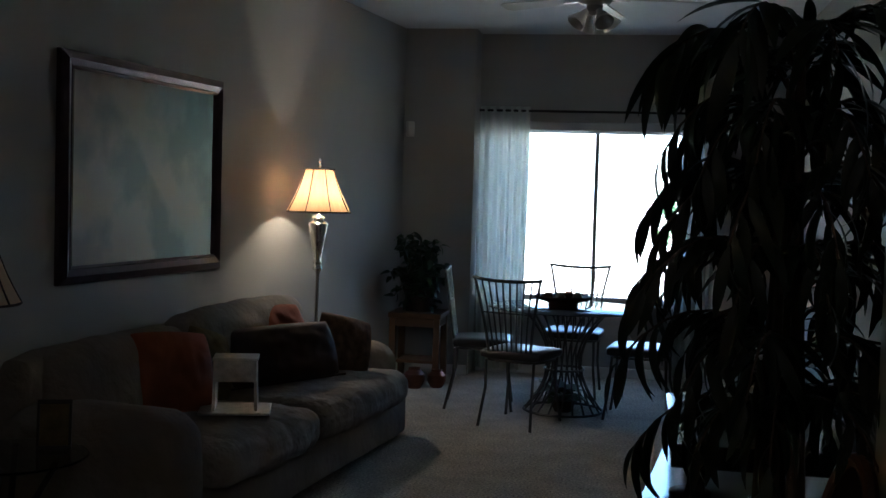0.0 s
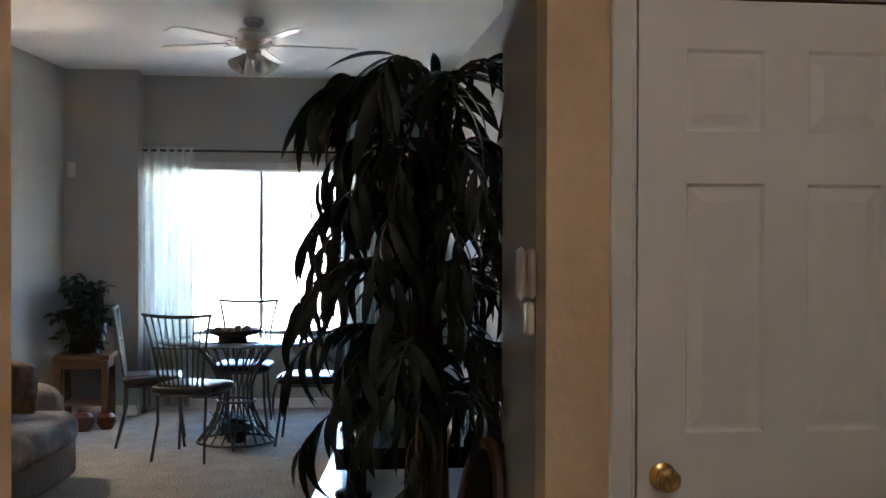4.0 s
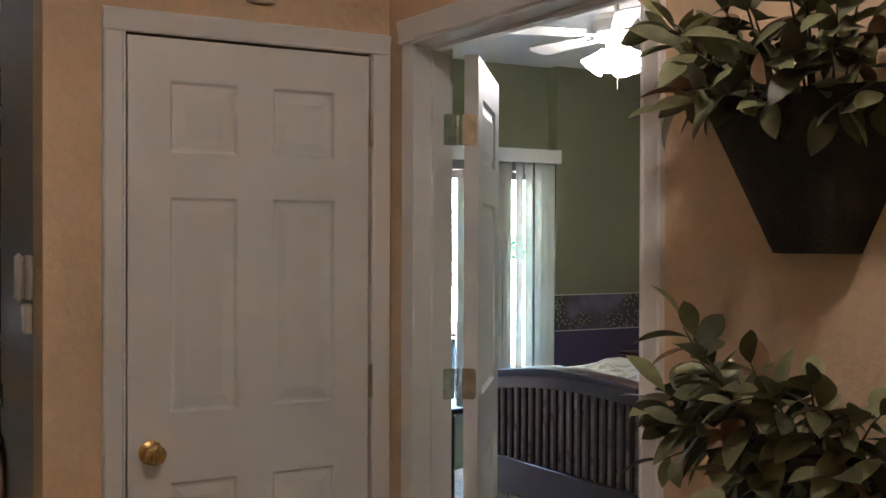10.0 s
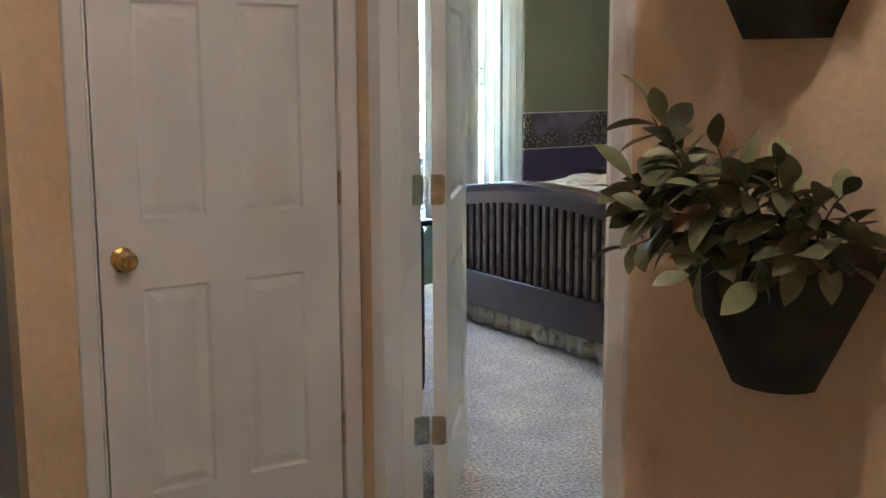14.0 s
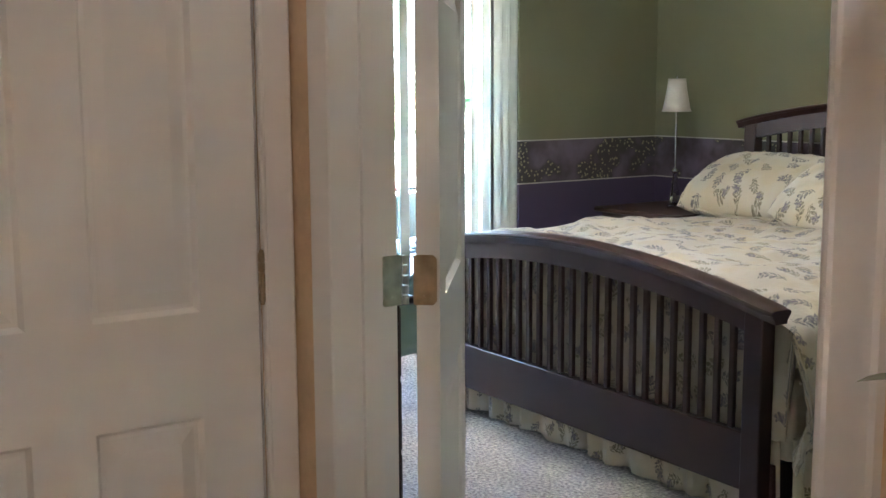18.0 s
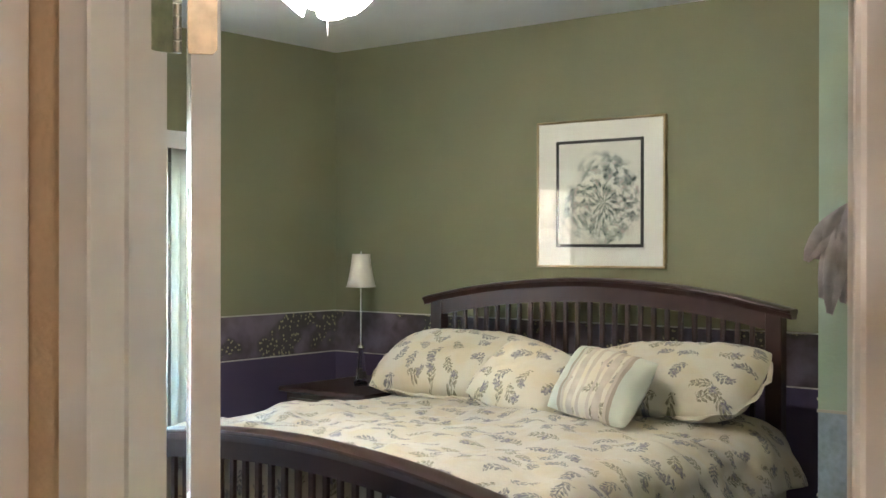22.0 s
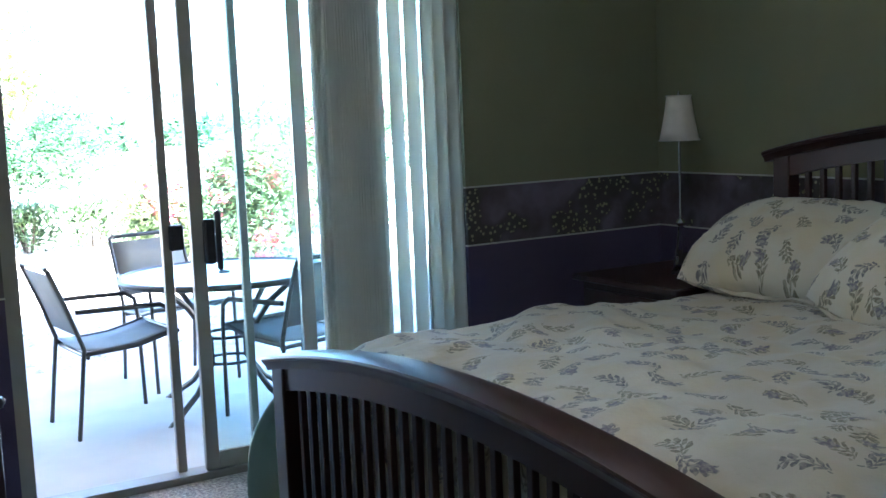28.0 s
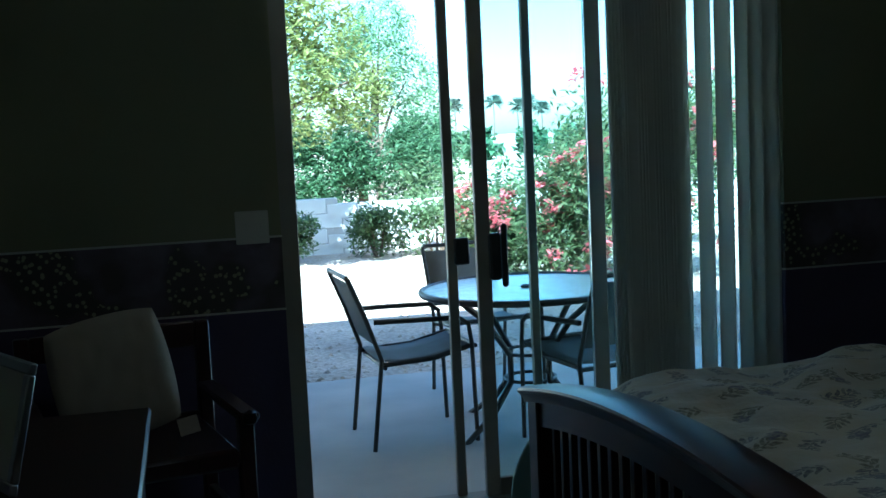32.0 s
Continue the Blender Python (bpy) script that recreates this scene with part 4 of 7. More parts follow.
sh.modifiers.new("thick", "SOLIDIFY").thickness = 0.002
for r, z in ((0.083, 0.558), (0.051, 0.740)):
    pts = [(r * math.cos(a), r * math.sin(a), z) for a in (2 * math.pi * k / 28 for k in range(29))]
    bm = bmesh.new()
    tube(bm, pts, 0.003, 6, cap=False)
    part("shade_trim", bm, SHADE, lamp, smooth=True)

# ---- picture over the bed ----
MAT_BOARD = surface("picture_mat_board", (0.74, 0.70, 0.61), 0.9, vary=0.02, scale=4, fine=300, bump=0.05)
GOLDF = surface("gilt_frame", (0.48, 0.37, 0.22), 0.3, 1.0, vary=0.15, scale=12, bump=0.05)


def art_mat():
    """A loose watercolour: grey-green brush strokes fanning out like plumes on pale paper."""
    m, nt, b, nodes, links = node_mat("watercolour_print")
    tc, sep = nodes.new("ShaderNodeTexCoord"), nodes.new("ShaderNodeSeparateXYZ")
    links.new(tc.outputs["Object"], sep.inputs["Vector"])

    def calc(op, a, c=None, add=None):
        q = nodes.new("ShaderNodeMath")
        q.operation = op
        for k, v in enumerate((a, c, add)):
            if v is None:
                continue
            if isinstance(v, float):
                q.inputs[k].default_value = v
            else:
                links.new(v, q.inputs[k])
        return q.outputs["Value"]

    def ramp(src, a, c, lo=0.0, hi=1.0):
        r = nodes.new("ShaderNodeMapRange")
        r.inputs["From Min"].default_value, r.inputs["From Max"].default_value = a, c
        r.inputs["To Min"].default_value, r.inputs["To Max"].default_value = lo, hi
        links.new(src, r.inputs["Value"])
        return r.outputs["Result"]
    y, z = calc("ADD", sep.outputs["Y"], 0.03), calc("ADD", sep.outputs["Z"], 0.05)
    ang = calc("ARCTAN2", z, y)
    rad = calc("SQRT", calc("ADD", calc("MULTIPLY", y, y), calc("MULTIPLY", z, z)))
    plume, tone, edge = nodes.new("ShaderNodeTexNoise"), nodes.new("ShaderNodeTexNoise"), nodes.new("ShaderNodeTexNoise")
    polar = nodes.new("ShaderNodeCombineXYZ")
    links.new(calc("MULTIPLY_ADD", edge.outputs["Fac"], 1.6, calc("MULTIPLY", ang, 1.5)), polar.inputs["X"])
    links.new(calc("MULTIPLY", rad, 9.0), polar.inputs["Y"])
    for n, sc, vec in ((plume, 2.6, polar.outputs["Vector"]), (tone, 3.4, polar.outputs["Vector"]), (edge, 7.0, tc.outputs["Object"])):
        n.inputs["Scale"].default_value, n.inputs["Detail"].default_value = sc, 5
        links.new(vec, n.inputs["Vector"])
    reach = calc("MULTIPLY_ADD", edge.outputs["Fac"], 0.22, rad)
    inside = ramp(reach, 0.31, 0.36, 1.0, 0.0)
    stroke = calc("MULTIPLY", inside, ramp(plume.outputs["Fac"], 0.40, 0.56))
    tint = nodes.new("ShaderNodeValToRGB")
    tint.color_ramp.elements[0].position, tint.color_ramp.elements[0].color = 0.36, (0.05, 0.065, 0.06, 1)
    tint.color_ramp.elements[1].position, tint.color_ramp.elements[1].color = 0.66, (0.42, 0.34, 0.30, 1)
    e = tint.color_ramp.elements.new(0.52)
    e.color = (0.24, 0.26, 0.22, 1)
    links.new(tone.outputs["Fac"], tint.inputs["Fac"])
    mix = nodes.new("ShaderNodeMixRGB")
    mix.inputs["Color1"].default_value = (0.66, 0.63, 0.53, 1)
    links.new(stroke, mix.inputs["Fac"])
    links.new(tint.outputs["Color"], mix.inputs["Color2"])
    links.new(mix.outputs["Color"], b.inputs["Base Color"])
    b.inputs["Roughness"].default_value = 0.9
    return m


PIC = thing("framed_print", pose(5.549, 3.617, 1.766), "framed abstract watercolour print under glass above the bed", "picture")
W2, H2 = 0.386, 0.39
bar(PIC, "mat_board", -0.016, -0.010, -W2 + 0.01, W2 - 0.01, -H2 + 0.01, H2 - 0.01, MAT_BOARD, bevel=0)
part("print", (lambda b: (box(b, -0.020, -0.0165, -0.245, 0.245, -0.265, 0.265), b)[1])(bmesh.new()), art_mat(), PIC, "abstract grey-green brush strokes")
for n, a in (("frame_rail", (-0.026, -0.002, -W2, W2, H2 - 0.012, H2)), ("frame_rail", (-0.026, -0.002, -W2, W2, -H2, -H2 + 0.012)), ("frame_stile", (-0.026, -0.002, -W2, -W2 + 0.012, -H2 + 0.012, H2 - 0.012)), ("frame_stile", (-0.026, -0.002, W2 - 0.012, W2, -H2 + 0.012, H2 - 0.012))):
    bar(PIC, n, *a, GOLDF, bevel=0.002)
for a in ((-0.022, -0.0165, -0.262, 0.262, 0.266, 0.282), (-0.022, -0.0165, -0.262, 0.262, -0.282, -0.266), (-0.022, -0.0165, -0.262, -0.246, -0.266, 0.266), (-0.022, -0.0165, 0.246, 0.262, -0.266, 0.266)):
    bar(PIC, "inner_frame", *a, DARK, bevel=0)
gp = bar(PIC, "pane", -0.0248, -0.0232, -W2 + 0.012, W2 - 0.012, -H2 + 0.012, H2 - 0.012, GLASS, bevel=0)
gp.visible_shadow = False

# ---- wall by the entry: gauzy ornament; dresser side ----
GAUZE = surface("dusky_gauze", (0.50, 0.44, 0.43), 0.9, vary=0.2, scale=20, bump=0.2)
orn = thing("gauze_spray", pose(3.318, 1.540, 1.50), "spray of dusky gauze flowers hung on the wall", "wall ornament")
rng = random.Random(5)
for i in range(24):
    bm = bmesh.new()
    ang, ln = rng.uniform(-2.6, -0.5), rng.uniform(0.12, 0.32)
    rows = []
    for k in range(7):
        u = k / 6
        w = 0.030 * math.sin(math.pi * (0.12 + 0.8 * u))
        cy, cz = ln * u * math.cos(ang) * 0.5, ln * u * math.sin(ang) * 1.0 + 0.1
        wob = 0.02 * noise.noise(Vector((i, u * 4, 0)))
        rows.append([bm.verts.new((-0.010 - 0.035 * math.sin(math.pi * u) - 0.012 * q * q - wob * 0.4 - 0.0012 * i, cy + w * q * 1.0, cz + w * 0.4 * q)) for q in (-1, 0, 1)])
    for a, b in zip(rows, rows[1:]):
        for q in range(2):
            bm.faces.new((a[q], a[q + 1], b[q + 1], b[q]))
    ob = part("petal", bm, GAUZE, orn, smooth=True)
    ob.modifiers.new("thick", "SOLIDIFY").thickness = 0.001

dresser = thing("dresser", pose(0, 0, 0), "dark cherry dresser against the bedroom wall", "dresser")
bar(dresser, "top", 1.41, 2.10, 2.95, 4.31, 0.775, 0.80, CHERRY, bevel=0.006)
bar(dresser, "body", 1.42, 2.06, 2.98, 4.28, 0.08, 0.774, CHERRY)
for k in range(3):
    for y0, y1 in ((3.0, 3.62), (3.64, 4.26)):
        d = bar(dresser, "drawer", 2.061, 2.076, y0, y1, 0.10 + 0.225 * k, 0.31 + 0.225 * k, CHERRY)
        bm = bmesh.new()
        lathe(bm, [(0.010, 0), (0.008, 0.012), (0.015, 0.02), (0.012, 0.028), (0.0001, 0.03)], 14)
        bm.transform(Matrix.Translation((2.0765, (y0 + y1) / 2, 0.205 + 0.225 * k)) @ Matrix.Rotation(radians(90), 4, "Y"))
        part("knob", bm, DARK, d, smooth=True)
for y in (3.02, 4.24):
    for x in (1.46, 2.02):
        bar(dresser, "foot", x - 0.03, x + 0.03, y - 0.03, y + 0.03, 0.0, 0.08, CHERRY)
SILVER = surface("silver_frame", (0.55, 0.55, 0.56), 0.3, 1.0, vary=0.08, bump=0.03)
ph = thing("photo_frame", pose(1.80, 3.82, 0.80, -14, 0, -62), "silver picture frame standing on the dresser", "picture frame")
for n, a in (("frame_rail", (-0.16, 0.16, -0.008, 0.008, 0.0, 0.022)), ("frame_rail", (-0.16, 0.16, -0.008, 0.008, 0.218, 0.24)), ("frame_stile", (-0.16, -0.138, -0.008, 0.008, 0.022, 0.218)), ("frame_stile", (0.138, 0.16, -0.008, 0.008, 0.022, 0.218))):
    bar(ph, n, *a, SILVER, bevel=0.003)
bar(ph, "picture", -0.138, 0.138, -0.003, 0.004, 0.022, 0.218, MAT_BOARD, bevel=0)

# ---- armchair by the glass door ----
arm = thing("armchair", pose(2.02, 4.95, 0, 0, 0, 12), "dark wooden armchair beside the sliding door", "armchair")
for x in (-0.27, 0.27):
    for y in (-0.24, 0.24):
        bar(arm, "leg", x - 0.022, x + 0.022, y - 0.022, y + 0.022, 0.0, 0.64 if y < 0 else 0.86, CHERRY, bevel=0.005)
    bar(arm, "arm", x - 0.03, x + 0.03, -0.30, 0.218, 0.64, 0.668, CHERRY, bevel=0.008)
    bm = bmesh.new()
    lathe(bm, [(0.0001, -0.022), (0.018, -0.014), (0.022, 0.0), (0.018, 0.014), (0.0001, 0.022)], 14, (x, -0.30, 0.654))
    part("arm_knob", bm, DARK, arm, smooth=True)
    bar(arm, "stretcher", x - 0.012, x + 0.012, -0.218, 0.218, 0.30, 0.33, CHERRY)
bar(arm, "seat", -0.248, 0.248, -0.26, 0.218, 0.50, 0.56, CHERRY, bevel=0.012)
bar(arm, "back_rail", -0.248, 0.248, 0.225, 0.255, 0.78, 0.86, CHERRY, bevel=0.006)
bar(arm, "back_rail", -0.248, 0.248, 0.225, 0.255, 0.52, 0.57, CHERRY, bevel=0.006)
CREAMC = surface("cream_cushion", (0.40, 0.34, 0.26), 0.95, vary=0.06, scale=6, fine=260, bump=0.3)
cu = thing("seat_cushion", pose(2.01, 4.97, 0.562, -10, -9, 14), "cream square cushion propped on the armchair", "cushion")
part("cover", pillow_bm(0.36, 0.38, 0.12, 0.06, 9), CREAMC, cu, smooth=True)
bar(cu, "tag", 0.13, 0.19, -0.07, -0.064, -0.03, 0.02, CREAMC, "small paper tag", bevel=0)

# ---- switch plate ----
PLATE = surface("ivory_plastic", (0.62, 0.58, 0.50), 0.4, vary=0.02, bump=0)
sw = thing("light_switch", pose(2.432, 5.5265, 1.122), "ivory double light switch plate", "light switch")
bar(sw, "plate", -0.057, 0.057, -0.006, 0.0, -0.057, 0.057, PLATE, bevel=0.003)
for x in (-0.024, 0.024):
    bar(sw, "toggle", x - 0.005, x + 0.005, -0.016, -0.0065, -0.011, 0.011, PLATE, bevel=0.001)


# ---- ceiling fans ----
OPAL = lamp_mat("opal_glass_lit", (1.0, 0.93, 0.82), 1.15)
OPAL_OFF = surface("opal_glass", (0.78, 0.76, 0.70), 0.25, vary=0.03, bump=0)
BLADE = surface("white_fan_blade", (0.66, 0.64, 0.58), 0.5, vary=0.06, scale=5, bump=0.03)
FANB = surface("brushed_pewter", (0.50, 0.47, 0.43), 0.4, 0.4, vary=0.1, bump=0.03)


def ceiling_fan(m, drop, radius, lit, turn, label):
    fan = thing("ceiling_fan", m, label, "ceiling fan")
    bm = bmesh.new()
    lathe(bm, [(0.06, 0.0), (0.065, -0.03), (0.03, -0.06), (0.013, -0.065), (0.013, -drop + 0.08)], 20)
    part("down_rod", bm, FANB, fan, smooth=True)
    bm = bmesh.new()
    lathe(bm, [(0.02, -drop + 0.079), (0.09, -drop + 0.07), (0.115, -drop + 0.04), (0.115, -drop - 0.02), (0.09, -drop - 0.05), (0.05, -drop - 0.06), (0.045, -drop - 0.10), (0.02, -drop - 0.12)], 26)
    part("motor", bm, FANB, fan, smooth=True)
    for k in range(5):
        a = 72 * k + turn
        bm = bmesh.new()
        out = []
        for i in range(13):
            u = i / 12
            out.append((0.17 + (radius - 0.17) * u, 0.045 + 0.022 * u if u < 0.93 else 0.04))
        prism(bm, out + [(x, -y) for x, y in reversed(out)], "z", -drop - 0.024, -drop - 0.017)
        bm.transform(Matrix.Rotation(radians(a), 4, "Z") @ Matrix.Translation((0, 0, -drop)) @ Matrix.Rotation(radians(11), 4, "X") @ Matrix.Translation((0, 0, drop)))
        part("blade", bm, BLADE, fan)
        bm = bmesh.new()
        box(bm, 0.09, 0.21, -0.018, 0.018, -drop - 0.032, -drop - 0.025, 0.002)
        bm.transform(Matrix.Rotation(radians(a), 4, "Z"))
        part("blade_iron", bm, FANB, fan)
    for k in range(4):
        a = 90 * k + 30
        bm = bmesh.new()
        lathe(bm, [(0.018, 0.0), (0.022, -0.02), (0.035, -0.05), (0.052, -0.085), (0.062, -0.105), (0.058, -0.108), (0.032, -0.055), (0.012, -0.01)], 18)
        bm.transform(Matrix.Rotation(radians(a), 4, "Z") @ Matrix.Translation((0.055, 0, -drop - 0.095)) @ Matrix.Rotation(radians(-42), 4, "Y"))
        part("glass_shade", bm, OPAL if lit else OPAL_OFF, fan, "fluted white glass shade", smooth=True)
    bm = bmesh.new()
    tube(bm, [(0.01, 0, -drop - 0.12), (0.01, 0, -drop - 0.28)], 0.0015, 5)
    part("pull_chain", bm, FANB, fan)
    return fan


ceiling_fan(pose(3.12, 3.26, BED_H - 0.001), 0.22, 0.62, True, 20, "bedroom ceiling fan with lit glass shades")
ceiling_fan(pose(-0.63, 6.75, LIV_H - 0.001), 0.14, 0.66, False, 8, "living room ceiling fan with white blades and glass shades")

# ---- wall planters in the hall ----
POT = surface("dark_moss_planter", (0.035, 0.032, 0.022), 0.9, vary=0.35, scale=14, fine=120, bump=0.6, dist=0.006)
STEM = surface("leaf_stem", (0.10, 0.09, 0.045), 0.7, vary=0.2, bump=0.1)
LAUREL = surface("laurel_leaf", (0.165, 0.172, 0.082), 0.45, vary=0.35, scale=22, fine=60, bump=0.3, dist=0.003, per_object=0.5)
LAUREL_DRY = surface("dry_leaf", (0.20, 0.12, 0.06), 0.6, vary=0.3, scale=14, bump=0.2, per_object=0.2)


def leaf_mesh(name, length, width, droop, fold, mat, n=9, tip=0.55):
    """A leaf along +x from the origin, folded on its midrib and bent down towards its tip."""
    bm = bmesh.new()
    rows = []
    x = z = 0.0
    ang = 0.0
    for i in range(n + 1):
        u = i / n
        w = width / 2 * (math.sin(math.pi * u ** tip) ** 0.8 if 0 < u < 1 else 0.02)
        rows.append([bm.verts.new((x, s * w, z + fold * abs(s) * w)) for s in (-1, 0, 1)])
        ang -= droop / n
        x += length / n * math.cos(ang)
        z += length / n * math.sin(ang)
    for a, b in zip(rows, rows[1:]):
        for q in range(2):
            bm.faces.new((a[q], a[q + 1], b[q + 1], b[q]))
    return mesh_of(name, bm, mat, True)


LAURELS = [leaf_mesh("leaf", 0.078, 0.034, 0.45, 0.25, LAUREL, 9, 1.12), leaf_mesh("leaf", 0.090, 0.037, 0.8, 0.2, LAUREL, 9, 1.15), leaf_mesh("leaf", 0.064, 0.029, 0.3, 0.32, LAUREL, 8, 1.05), leaf_mesh("leaf", 0.078, 0.032, 0.6, 0.22, LAUREL_DRY, 8, 1.1)]


def half_pot(y0, z0, y1, z1, depth0, depth1, parent):
    """A half-round tapered pot, flat on the wall at x 0, opening upwards."""
    bm = bmesh.new()
    n = 18

    def ring(half, depth, z):
        return [bm.verts.new((-depth * math.sin(math.pi * k / n) ** 0.8, half * math.cos(math.pi * k / n), z)) for k in range(n + 1)]
    rings = [ring(y0, depth0, z0), ring(y1, depth1, z1), ring(y1 + 0.006, depth1 + 0.006, z1), ring(y1 + 0.006, depth1 + 0.006, z1 + 0.012), ring(y1 - 0.012, depth1 - 0.012, z1 + 0.012), ring(y1 - 0.03, depth1 - 0.03, z1 - 0.06)]
    for a, b in zip(rings, rings[1:]):
        for k in range(n):
            bm.faces.new((a[k], a[k + 1], b[k + 1], b[k]))
        bm.faces.new((a[0], b[0], b[n], a[n]))
    bm.faces.new(rings[0])
    bm.faces.new(rings[-1])
    part("pot", bm, POT, parent, smooth=True)


def wall_planter(y, z0, z1, seed, label):
    pl = thing("wall_planter", pose(1.2275, y, 0), label, "wall planter", "planters on the hall wall")
    half_pot(0.082, z0, 0.218, z1, 0.080, 0.165, pl)
    rng = random.Random(seed)
    for s in range(30):
        a = math.pi * (s + 0.5) / 30 + rng.uniform(-0.1, 0.1)
        rise = rng.uniform(0.08, 0.30) * (0.65 if s % 3 == 0 else 1.0)
        lean = rng.uniform(0.08, 0.23)
        base = Vector((-0.07 - 0.05 * math.sin(a), 0.12 * math.cos(a), z1 - 0.02))
        tip = Vector((-0.09 - lean * 0.95 * math.sin(a), (0.12 + lean * 0.55) * math.cos(a), z1 + rise * (1 - 0.35 * abs(math.cos(a)))))
        if s % 4 == 1:
            tip.z = z1 + rng.uniform(-0.04, 0.05)
        mid = (base + tip) / 2 + Vector((0, 0, 0.04))
        bm = bmesh.new()
        pts = [base.lerp(mid, u).lerp(mid.lerp(tip, u), u) for u in (0, 0.25, 0.5, 0.75, 1)]
        tube(bm, pts, 0.0028, 5, 0.0014)
        part("stem", bm, STEM, pl)
        for k in range(8):
            u = 0.30 + 0.70 * k / 7
            p = base.lerp(mid, u).lerp(mid.lerp(tip, u), u)
            if p.x > -0.012:
                continue
            d = (tip - base).normalized()
            spin = k * 2.4 + rng.uniform(-0.5, 0.5)
            side = d.orthogonal().normalized()
            side = Matrix.Rotation(spin, 3, d) @ side
            way = (d * rng.uniform(0.3, 0.8) + side).normalized()
            if k == 7:
                way = (d + 0.2 * side).normalized()
            if (p + way * 0.09).x > -0.012:
                way.x = -abs(way.x) * 0.3
                way.normalize()
            ob = new("leaf", LAURELS[3] if rng.random() < 0.05 else LAURELS[rng.randrange(3)])
            ob.parent = pl
            q = way.to_track_quat("X", "Z")
            ob.matrix_basis = Matrix.LocRotScale(p, q @ Euler((rng.choice((-1, 1)) * rng.uniform(0.1, 1.0), 0, 0)).to_quaternion(), (rng.uniform(0.85, 1.3),) * 3)
    for k in range(9):
        bm = bmesh.new()
        bmesh.ops.create_icosphere(bm, subdivisions=1, radius=0.006)
        bm.transform(Matrix.Translation((-0.12 - rng.uniform(0, 0.03), rng.uniform(-0.02, 0.03), z1 + 0.10 + rng.uniform(-0.02, 0.02))))
        part("berry", bm, STEM, pl, smooth=True)
    return pl


wall_planter(0.385, 0.86, 1.116, 3, "dark half-round wall planter full of broad grey-green leaves, lower one")
wall_planter(0.385, 1.47, 1.726, 8, "dark half-round wall planter full of broad grey-green leaves, upper one")

# ---- detector over the closet door, alarm panel, hall lamp ----
det = thing("door_chime", pose(0.845, 2.049, 2.205), "small white chime box over the closet door", "door chime")
bar(det, "box", -0.042, 0.042, -0.03, 0.0, -0.055, 0.075, PLATE, bevel=0.005)
bm = bmesh.new()
lathe(bm, [(0.024, 0.0), (0.024, 0.004), (0.016, 0.004), (0.015, 0.001), (0.0001, 0.001)], 18)
bm.transform(Matrix.Translation((0.006, -0.0305, 0.0)) @ Matrix.Rotation(radians(90), 4, "X"))
part("grille", bm, FANB, det, "grey round grille")
al = thing("wall_telephone", pose(0.2595, 2.18, 1.385), "white wall telephone on the grey closet wall", "wall telephone")
bar(al, "base", -0.022, 0.0, -0.04, 0.04, -0.06, 0.06, PLATE, bevel=0.01)
bar(al, "receiver", -0.046, -0.0225, -0.022, 0.022, -0.065, 0.065, PLATE, bevel=0.012)
th = thing("thermostat", pose(0.2595, 2.18, 1.275), "small white thermostat on the grey closet wall", "thermostat")
bar(th, "case", -0.025, 0.0, -0.022, 0.022, -0.04, 0.04, PLATE, bevel=0.006)

OPALH = lamp_mat("hall_opal_lit", (1.0, 0.83, 0.67), 1.95)
hl = thing("hall_ceiling_light", pose(0.38, -0.06, HALL_H - 0.001), "hall ceiling light with a lit frosted glass globe", "ceiling light")
bm = bmesh.new()
lathe(bm, [(0.075, 0.0), (0.075, -0.012), (0.05, -0.03), (0.035, -0.045)], 24)
part("canopy", bm, BRASS, hl, smooth=True)
bm = bmesh.new()
lathe(bm, [(0.034, -0.046), (0.060, -0.075), (0.068, -0.105), (0.060, -0.135), (0.034, -0.158), (0.0001, -0.165)], 24)
part("glass_globe", bm, OPALH, hl, "lit frosted glass globe", smooth=True)

# ---- living room: sofa and what lies on it ----
RUST = surface("rust_velvet", (0.28, 0.075, 0.03), 0.85, vary=0.2, scale=7, fine=200, bump=0.3)
BROWN = surface("dark_brown_leather", (0.040, 0.020, 0.016), 0.7, vary=0.25, scale=8, fine=120, bump=0.2)
OLIVE = surface("olive_brocade", (0.12, 0.085, 0.035), 0.8, vary=0.4, scale=18, fine=200, bump=0.3)
PAT = surface("brown_patterned_cloth", (0.15, 0.085, 0.045), 0.8, vary=0.45, scale=22, fine=200, bump=0.3)


